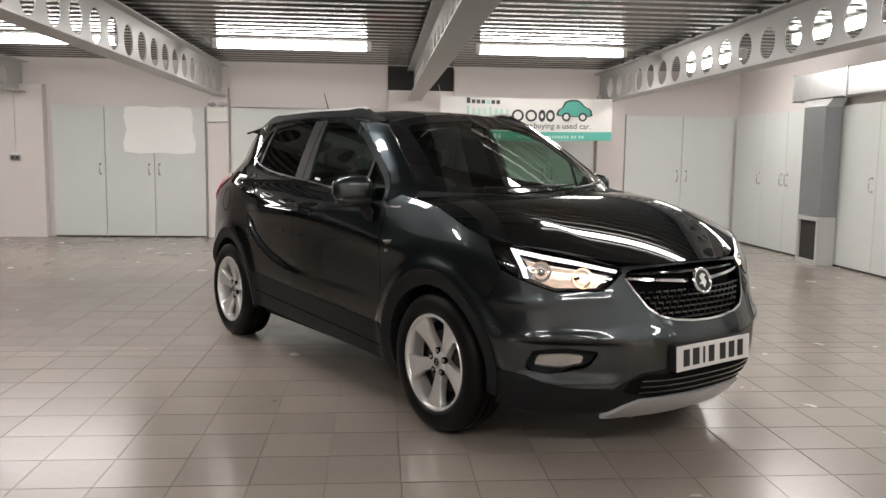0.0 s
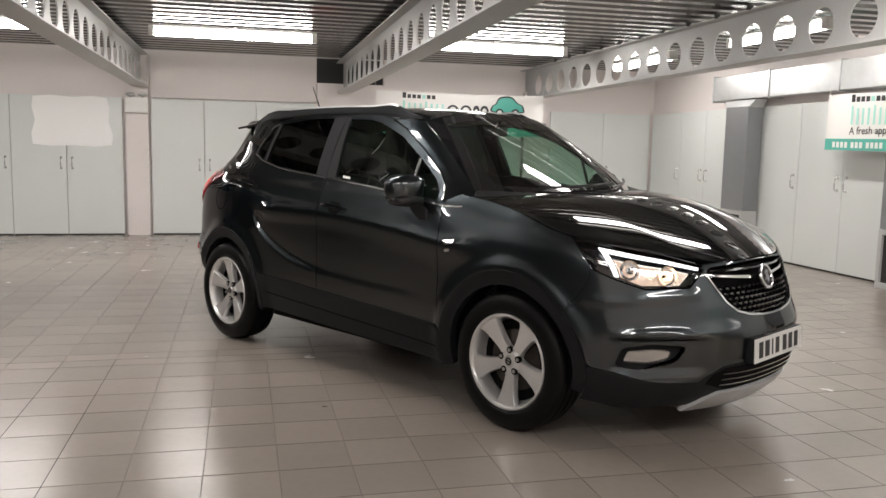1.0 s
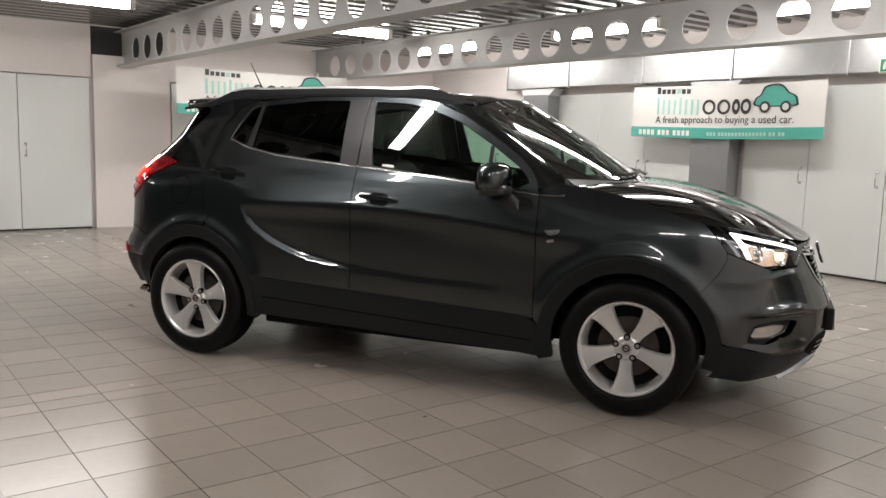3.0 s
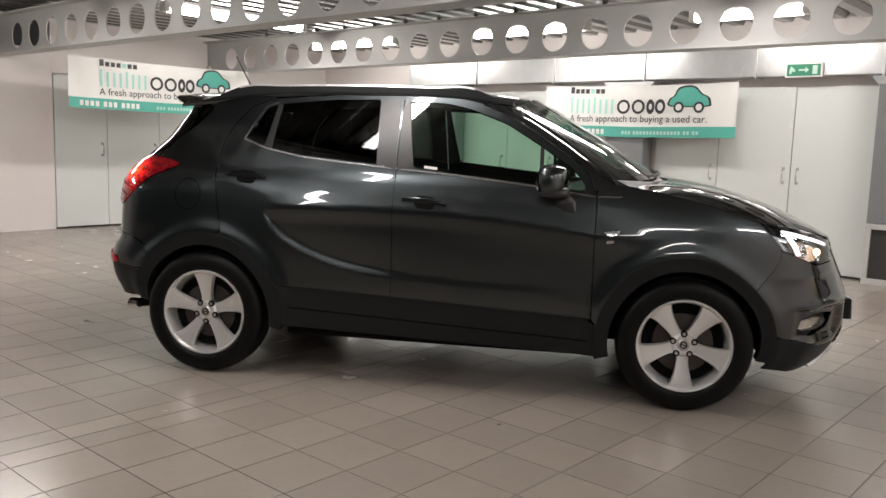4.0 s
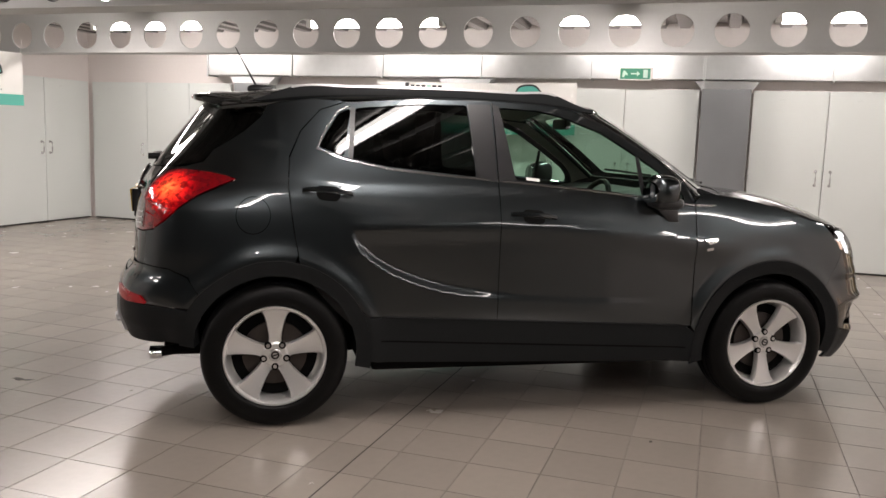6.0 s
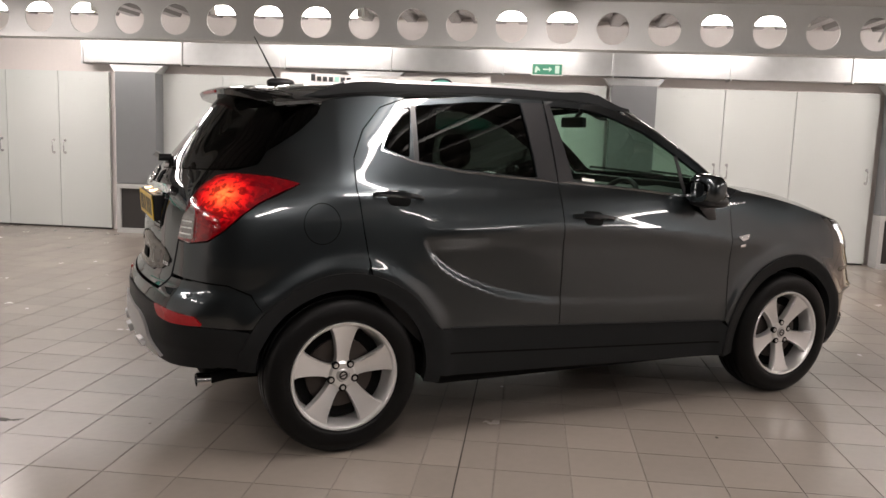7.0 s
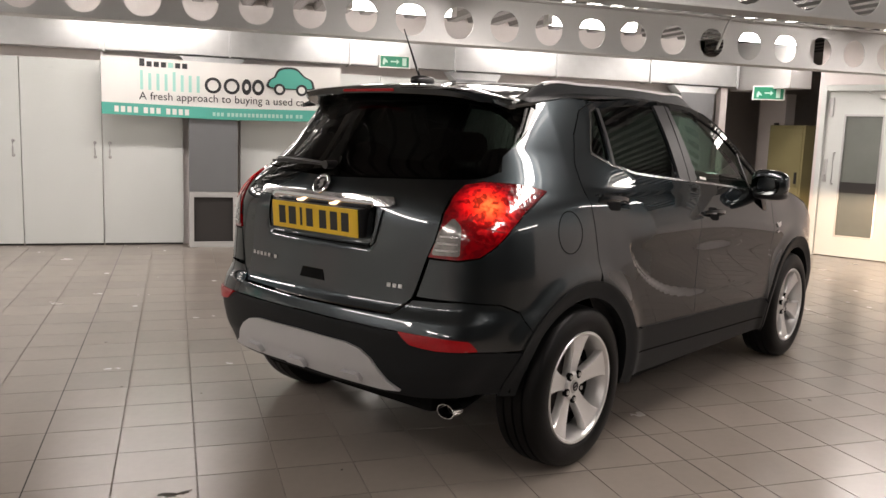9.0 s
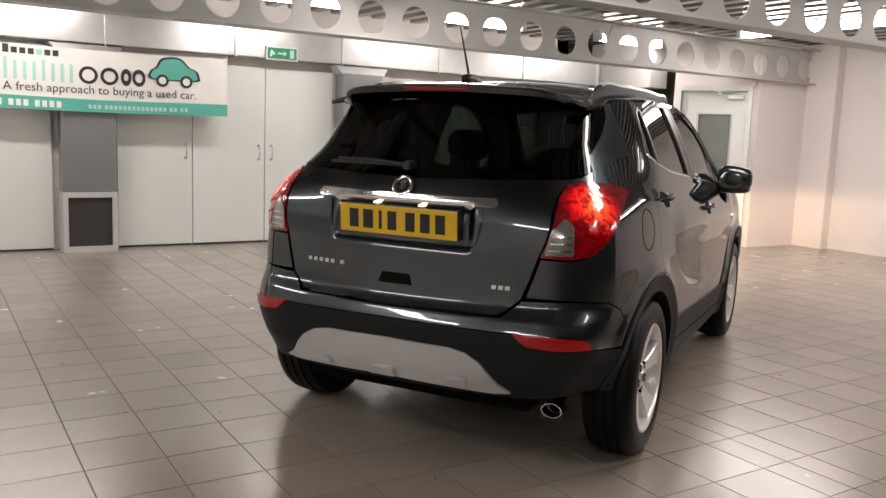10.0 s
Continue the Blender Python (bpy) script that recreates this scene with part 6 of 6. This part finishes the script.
add_cyl(bm, (-1.80, -0.63, 0.314), (-1.55, -0.60, 0.345), 0.024, seg=18)
blob(bm, (-1.62, -0.30, 0.36), (0.14, 0.34, 0.075))
part("silencer", bm, DARK, car, smooth=True)


# --- rails, mirrors, handles, flaps ---
def rail_top(x):
    """Side offset and roof height where the rail stands."""
    y = -(0.552 + 0.02 * math.sin(math.pi * min(max((0.10 - x) / 1.32, 0), 1)))
    v = min(abs(y) / float(-body(np.array([x]), CANT(np.array([x])))[0, 1]), 1)
    return y, float(CANT(x)) + (float(CROWN(x)) - float(CANT(x))) * (1 - v ** 2.6)


def rail_height(x):
    """The rail grows out of the roof at both ends."""
    feet = 0.014 * (math.exp(-((x - 0.08) / 0.11) ** 2) + math.exp(-((x + 1.12) / 0.13) ** 2))
    return (0.036 + feet) * float(sstep(0.34, 0.12, x) * sstep(-1.42, -1.18, x)) ** 0.8


def rail(bm):
    """A slim dark fin along the roof edge."""
    rings = []
    for i in range(41):
        x = 0.35 - 1.78 * i / 40
        y, zr = rail_top(x)
        up = max(rail_height(x), 0.0012)
        w = 0.009 + 0.06 * up
        rings.append([(x, y - w - 0.006, zr - 0.014), (x, y + w + 0.006, zr - 0.014), (x, y + w, zr + up * 0.72), (x, y + w * 0.5, zr + up), (x, y - w * 0.5, zr + up), (x, y - w, zr + up * 0.72)])
    loft(bm, rings)


def rail_cap(bm):
    """The bright strip on top of the fin."""
    rings = []
    for i in range(31):
        x = 0.14 - 1.34 * i / 30
        y, zr = rail_top(x)
        z = zr + rail_height(x)
        rings.append([(x, y - 0.0125, z - 0.007), (x, y + 0.0125, z - 0.007), (x, y + 0.008, z + 0.004), (x, y - 0.008, z + 0.004)])
    loft(bm, rings)


both("roof_rail", rail, CLAD, "black roof rail with a silver top")
both("rail_cap", rail_cap, ALLOY, "silver strip")


def mirror_shell(bm):
    def bend(p):
        k = (p.y + 0.10) / 0.2
        return Vector((p.x * (1 - 0.25 * (1 - k)) - 0.02 * (1 - k), p.y, p.z * (1 - 0.18 * (1 - k)) + (0.012 if p.z > 0 else 0)))
    blob(bm, (0.602, -0.922, 1.130), (0.086, 0.104, 0.080), 2.9, bend=bend)


def mirror_under(bm):
    blob(bm, (0.604, -0.918, 1.078), (0.076, 0.096, 0.032), 3.0)
    foot = [[(0.645, -0.875, 1.062), (0.570, -0.875, 1.062), (0.575, -0.862, 1.092), (0.640, -0.862, 1.092)]]
    for dx, y, z in ((0.02, -0.880, 1.045), (0.055, -0.875, 1.015), (0.085, -0.866, 0.988)):
        foot.append([(0.640 + dx, y, z - 0.022), (0.585 + dx, y, z - 0.022), (0.580 + dx, y + 0.012, z + 0.03), (0.640 + dx, y + 0.012, z + 0.03)])
    foot.append([(0.735, -0.842, 0.950), (0.665, -0.842, 0.950), (0.660, -0.825, 1.030), (0.735, -0.825, 1.030)])
    loft(bm, foot)


both("mirror_shell", mirror_shell, PAINT, "dark painted door mirror shell")
both("mirror_foot", mirror_under, SATIN, "black mirror foot")


def mirror_glass(bm):
    rings = []
    for x, k in ((0.532, 0.88), (0.520, 0.85)):
        rings.append([(x, -0.915 + 0.090 * k * math.copysign(abs(math.cos(a)) ** 0.7, math.cos(a)), 1.128 + 0.060 * k * math.copysign(abs(math.sin(a)) ** 0.7, math.sin(a))) for a in [2 * math.pi * i / 24 for i in range(24)]])
    loft(bm, rings)


both("mirror_glass", mirror_glass, MIRROR, "door mirror glass", smooth=False)


def handle(bm, q, z):
    rings = []
    for i in range(13):
        t = i / 12
        qq = q + 0.115 - 0.23 * t
        zz = z - 0.11 * (0.115 - 0.23 * t) * 0.6
        out = 0.012 + 0.026 * math.sin(math.pi * t) ** 0.6
        w = 0.009 + 0.004 * math.sin(math.pi * t)
        p, n = on_body(qq, zz, out)
        rings.append([tuple(p + Vector((0, 0, w)) - n * 0.006), tuple(p + Vector((0, 0, w * 0.6)) + n * 0.004), tuple(p - Vector((0, 0, w * 0.6)) + n * 0.004), tuple(p - Vector((0, 0, w)) - n * 0.006), tuple(p - Vector((0, 0, w * 0.6)) - n * 0.012), tuple(p + Vector((0, 0, w * 0.6)) - n * 0.012)])
    loft(bm, rings)


for q, z in ((-0.06, 0.998), (-1.045, 1.092)):
    both("door_handle", lambda bm, q=q, z=z: handle(bm, q, z), PAINT, "dark painted door handle")
    # flat dark patch: the shade of the hollow behind the handle, put into colour
    cup = rounded([(q + 0.055, z - 0.040), (q + 0.060, z + 0.026), (q - 0.055, z + 0.034), (q - 0.050, z - 0.032)], 0.035)
    pair("handle_cup", [cup], body, DARK, car, lift=0.0015, flange=0.002)
fuel = [(-1.39 + 0.085 * math.cos(2 * math.pi * i / 40), 0.985 + 0.085 * math.sin(2 * math.pi * i / 40)) for i in range(40)]
fuel_in = [(-1.39 + 0.081 * math.cos(2 * math.pi * i / 40), 0.985 + 0.081 * math.sin(2 * math.pi * i / 40)) for i in range(40)]
sheet("fuel_flap_gap", [fuel, fuel_in], body, DARK, car, lift=0.001, flange=0.001, step=0.015)
side_badge = rounded([(0.851, 0.889), (0.900, 0.896), (0.936, 0.900), (0.925, 0.877), (0.882, 0.866)], 0.006)
pair("side_repeater", [side_badge], body, LAMP_CHROME, car, lift=0.006, flange=0.006, step=0.01)
pair("fender_badge", [rounded([(0.906, 0.851), (0.870, 0.846), (0.870, 0.832), (0.906, 0.837)], 0.004)], body, LETTER, car, lift=0.004, flange=0.004, step=0.01)
# wipers in front of the screen
for y0, y1 in ((-0.42, 0.18), (0.12, 0.60)):
    bm = bmesh.new()
    pts = []
    for k in range(7):
        y = y0 + (y1 - y0) * k / 6
        u = y / 0.70
        s0 = screen(np.array([u]), np.array([0.03 + 0.05 * k / 6]))[0]
        pts.append((s0[0] + 0.012, s0[1], s0[2] + 0.018))
    add_tube(bm, pts, 0.008, 6)
    part("wiper", bm, SATIN, car)
# scuttle panel between the bonnet and the screen
bm = bmesh.new()
rings = []
for i in range(21):
    u = -1 + i / 10
    a, b = screen(np.array([u]), np.array([0.0]))[0], bonnet(np.array([wing[0][0] + 0.25 * (1 - u * u)]), np.array([-wing[0][1] * u]))[0]
    rings.append([(a[0] - 0.01, a[1], a[2] - 0.005), (a[0] + 0.01, a[1], a[2] + 0.004), (b[0] + 0.02, b[1], b[2] - 0.012), (b[0] + 0.02, b[1], b[2] - 0.05), (a[0] - 0.01, a[1], a[2] - 0.05)])
loft(bm, rings)
part("scuttle_panel", bm, CLAD, car, smooth=False)

# --- inside ---
sheet("headlining", [[(0.02, -0.96), (0.97, -0.96), (0.97, 0.96), (0.02, 0.96)]], roof, TRIM_BEIGE, car, lift=-0.03, flange=0)
pair("door_card", [[(0.76, 0.36), (0.76, 1.06), (-0.2, 1.14), (-1.15, 1.2), (-1.15, 0.7), (-0.85, 0.36)]], body, DASH, car, lift=-0.075, flange=0, step=0.08)
bm = bmesh.new()
rings = []
for i in range(13):
    y = -0.70 + 1.40 * i / 12
    hump = 0.035 * math.exp(-((y + 0.36) / 0.18) ** 2)
    rings.append([(1.06, y, 0.95), (0.95, y, 1.09), (0.75, y, 1.085 + hump), (0.60, y, 1.05 + hump), (0.56, y, 0.93), (0.62, y, 0.62), (1.06, y, 0.6)])
loft(bm, rings)
part("dashboard", bm, DASH, car, smooth=True)
bm = bmesh.new()
n, k = 36, 8
m = Matrix.Translation((0.44, -0.36, 0.985)) @ Matrix.Rotation(radians(-65), 4, "Y")
rings = []
for i in range(n + 1):
    a = 2 * math.pi * i / n
    rings.append([m @ Vector(((0.182 + 0.015 * math.cos(2 * math.pi * j / k)) * math.cos(a), (0.182 + 0.015 * math.cos(2 * math.pi * j / k)) * math.sin(a), 0.015 * math.sin(2 * math.pi * j / k))) for j in range(k)])
loft(bm, rings, caps=False)
for a in (90, 210, 330):
    add_tube(bm, [m @ Vector((0, 0, -0.01)), m @ Vector((0.18 * math.cos(radians(a + 90)), 0.18 * math.sin(radians(a + 90)), 0))], 0.016)
add_cyl(bm, m @ Vector((0, 0, -0.04)), m @ Vector((0, 0, 0.012)), 0.06)
add_cyl(bm, m @ Vector((0, 0, -0.04)), m @ Vector((0.0, 0, -0.25)), 0.035)
part("steering_wheel", bm, DASH, car, smooth=True)


def seat(x, y, wide, top):
    bm = bmesh.new()
    blob(bm, (x + 0.26, y, 0.62), (0.27, wide, 0.09), 3.4)
    cushion = part("seat", bm, SEAT, car, "dark cloth car seat", smooth=True)
    bm = bmesh.new()

    def lean(p):
        return Vector((p.x - 0.30 * (p.z + 0.33), p.y * (1 - 0.12 * (p.z + 0.33)), p.z))
    blob(bm, (x + 0.02, y, 0.92), (0.085, wide, top - 0.92), 3.2, bend=lean)
    part("backrest", bm, SEAT, cushion, smooth=True)
    for dy in ((0.0,) if wide < 0.3 else (-0.42, 0.42)):
        bm = bmesh.new()
        blob(bm, (x - 0.19, y + dy, top + 0.115), (0.05, 0.125, 0.085), 2.8)
        for s_ in (-0.06, 0.06):
            add_cyl(bm, (x - 0.175, y + dy + s_, top - 0.04), (x - 0.185, y + dy + s_, top + 0.06), 0.008, seg=8)
        part("headrest", bm, SEAT, cushion, smooth=True)


for y in (-0.36, 0.36):
    seat(-0.36, y, 0.245, 1.17)
seat(-1.06, 0.0, 0.60, 1.10)
bm = bmesh.new()
add_box(bm, (0.375, -0.11, 1.43), (0.41, 0.11, 1.49), 0.012)
add_cyl(bm, (0.40, 0, 1.48), (0.45, 0, 1.53), 0.012)
part("inner_mirror", bm, DASH, car)
sheet("window_sticker", [[(-0.010, 1.163), (-0.080, 1.170), (-0.080, 1.184), (-0.010, 1.177)]], body, WHITE_PLASTIC, car, lift=-0.006, flange=0, label="small white sticker in the window")


# --- which part each small piece belongs to ---
def middle(ob):
    c = [Vector(k) for k in ob.bound_box]
    return sum(c, Vector()) / 8


def nest(owner, pieces, keep=lambda c: True):
    """Hangs the named pieces under the part of that name, on the same side of the car where there are two."""
    kids = [o for o in bpy.data.objects if o.parent == car]
    owners = [o for o in kids if o.name.split(".")[0] == owner]
    for o in kids:
        if o.name.split(".")[0] in pieces:
            c = middle(o)
            if keep(c):
                o.parent = min(owners, key=lambda p: abs(middle(p).y - c.y)) if len(owners) > 1 else owners[0]


nest("headlamp", ("headlamp_housing", "daytime_strip", "lamp_reflector", "lamp_bowl", "lamp_bulb", "beam_shield"))
nest("tail_lamp", ("tail_lamp_lens", "tail_lamp_glow", "reversing_lamp", "tail_lamp_backing", "lamp_rib"))
nest("fog_pod", ("fog_lamp", "fog_reflector"))
nest("mirror_shell", ("mirror_foot", "mirror_glass"))
nest("front_door", ("front_window", "window_sticker"))
nest("front_door", ("b_pillar_cover", "door_handle", "handle_cup", "window_divider"), lambda c: c.x > -0.225)
nest("rear_door", ("rear_side_window", "quarter_window", "b_pillar_cover", "door_handle", "handle_cup", "window_divider"))
nest("roof_rail", ("rail_cap",))
nest("tailgate", ("rear_window", "tailgate_chrome_bar", "plate_recess_edge", "plate_recess_lip", "tailgate_handle", "badge_letter", "rear_wiper", "plate_lamp"))
nest("roof_spoiler", ("high_brake_lamp",))
nest("front_bumper", ("grille_backing", "grille_surround", "wing_bar", "grille_slat", "grille_mesh", "lower_intake", "intake_slat"))
nest("rear_skid_plate", ("skid_notch",))
nest("rear_bumper", ("rear_reflector",))
nest("windscreen", ("windscreen_border",))
nest("aerial_base", ("aerial",))
nest("quarter_panel", ("fuel_flap_gap",))
nest("sill_cladding", ("door_gap", "sill_bead"))
nest("front_fender", ("side_repeater", "fender_badge"))

# ---- floor tiles ----
TX, TY, TP, TQ = -1.105, 3.515, 0.305, 0.308
tagged(box("floor", (X0 - 0.2, Y0 - 3.2, -0.12), (8.2, Y1 + 0.2, -0.0025), GROUT), "dark grout bed under the floor tiles", "floor", kind="structure")
floor = bpy.data.objects["floor"]


def tile_faces(x0, y0, x1, y1, b=0.0008):
    return ([(x0, y0, -0.004), (x1, y0, -0.004), (x1, y1, -0.004), (x0, y1, -0.004), (x0 + b, y0 + b, 0), (x1 - b, y0 + b, 0), (x1 - b, y1 - b, 0), (x0 + b, y1 - b, 0)],
            [(4, 5, 6, 7), (0, 1, 5, 4), (1, 2, 6, 5), (2, 3, 7, 6), (3, 0, 4, 7)])


G = 0.0012
H = 0.0021      # the joints across the hall are wider
SPLIT = 5.822   # a movement joint that halves one row of tiles
vs, fs = tile_faces(G, H, TP - G, TQ - H)
tile_me = bpy.data.meshes.new("tile")
tile_me.from_pydata(vs, [], fs)
tile_me.materials.append(TILE)
tile_me.materials.append(GROUT)
tile_me.polygons.foreach_set("material_index", [0, 1, 1, 1, 1])
rest_v, rest_f = [], []
i0, i1 = math.floor((X0 - TX) / TP), math.ceil((8.0 - TX) / TP)
j0, j1 = math.floor((Y0 - 3.0 - TY) / TQ), math.ceil((Y1 - TY) / TQ)
for i in range(i0, i1):
    for j in range(j0, j1):
        x, y = TX + i * TP, TY + j * TQ
        near = -3.0 < x < 0.45 and 1.9 < y < 9.3
        cuts = [(y + H, y + TQ - H)]
        if y < SPLIT < y + TQ:
            cuts = [(y + H, SPLIT - 0.0028), (SPLIT + 0.0028, y + TQ - H)]
        elif near:
            t = new("tile", tile_me)
            t.parent = floor
            t.location = (x, y, 0)
            continue
        for ya, yb in cuts:
            k = len(rest_v)
            v, f = tile_faces(x + G, ya, x + TP - G, yb)
            rest_v += v
            rest_f += [tuple(k + q for q in ff) for ff in f]
bm = bmesh.new()
add_box(bm, (X0, SPLIT - 0.0026, -0.002), (X1, SPLIT + 0.0026, -0.0006))
for jx in (TX - 3 * TP, TX - 2 * TP):
    add_box(bm, (jx - 0.0022, 1.5, -0.002), (jx + 0.0022, SPLIT - 0.004, 0.0003))
add_box(bm, (X0, TY + 16 * TQ - 0.0028, -0.002), (X1, TY + 16 * TQ + 0.0028, 0.0003))
part("movement_joint", bm, JOINT, floor, "dark movement joint between the tiles")
rest_me = bpy.data.meshes.new("far_tiles")
rest_me.from_pydata(rest_v, [], rest_f)
rest_me.materials.append(TILE_REST)
rest_me.materials.append(GROUT)
rest_me.polygons.foreach_set("material_index", [0, 1, 1, 1, 1] * (len(rest_f) // 5))
rest = new("far_tiles", rest_me)
rest.parent = floor
tagged(rest, kind="stuff")

# chips and dark specks on the tiles
MARK = mat("dark_floor_mark", (0.07, 0.06, 0.05), 0.85, grain=0.4, grain_scale=120, spec=0.2)
rng = random.Random(5)


def floor_mark(x, y, a, b, n=14, turn=0.0):
    """A thin ragged fleck lying on a tile."""
    bm = bmesh.new()
    rim = []
    for i in range(n):
        k = 2 * math.pi * i / n
        r = rng.uniform(0.5, 1.15)
        p = Vector((a * r * math.cos(k), b * r * math.sin(k), 0))
        p.rotate(Matrix.Rotation(radians(turn), 3, "Z"))
        rim.append((x + p.x, y + p.y))
    lo, hi = [bm.verts.new((u, v, 0.0002)) for u, v in rim], [bm.verts.new((u, v, 0.0012)) for u, v in rim]
    bm.faces.new(hi)
    for i in range(n):
        j = (i + 1) % n
        bm.faces.new((lo[i], lo[j], hi[j], hi[i]))
    part("floor_fleck", bm, MARK, floor, "small dark fleck")


floor_mark(-0.95, 7.93, 0.020, 0.040, 16, -10)
floor_mark(-0.94, 7.875, 0.016, 0.030, 14, 25)
for x, y, a in ((-0.53, 4.655, 0.014), (0.43, 8.17, 0.012), (-0.87, 7.27, 0.009), (1.38, 8.31, 0.013), (0.24, 7.78, 0.007)):
    floor_mark(x, y, a, a * 0.5, 10, rng.uniform(0, 180))
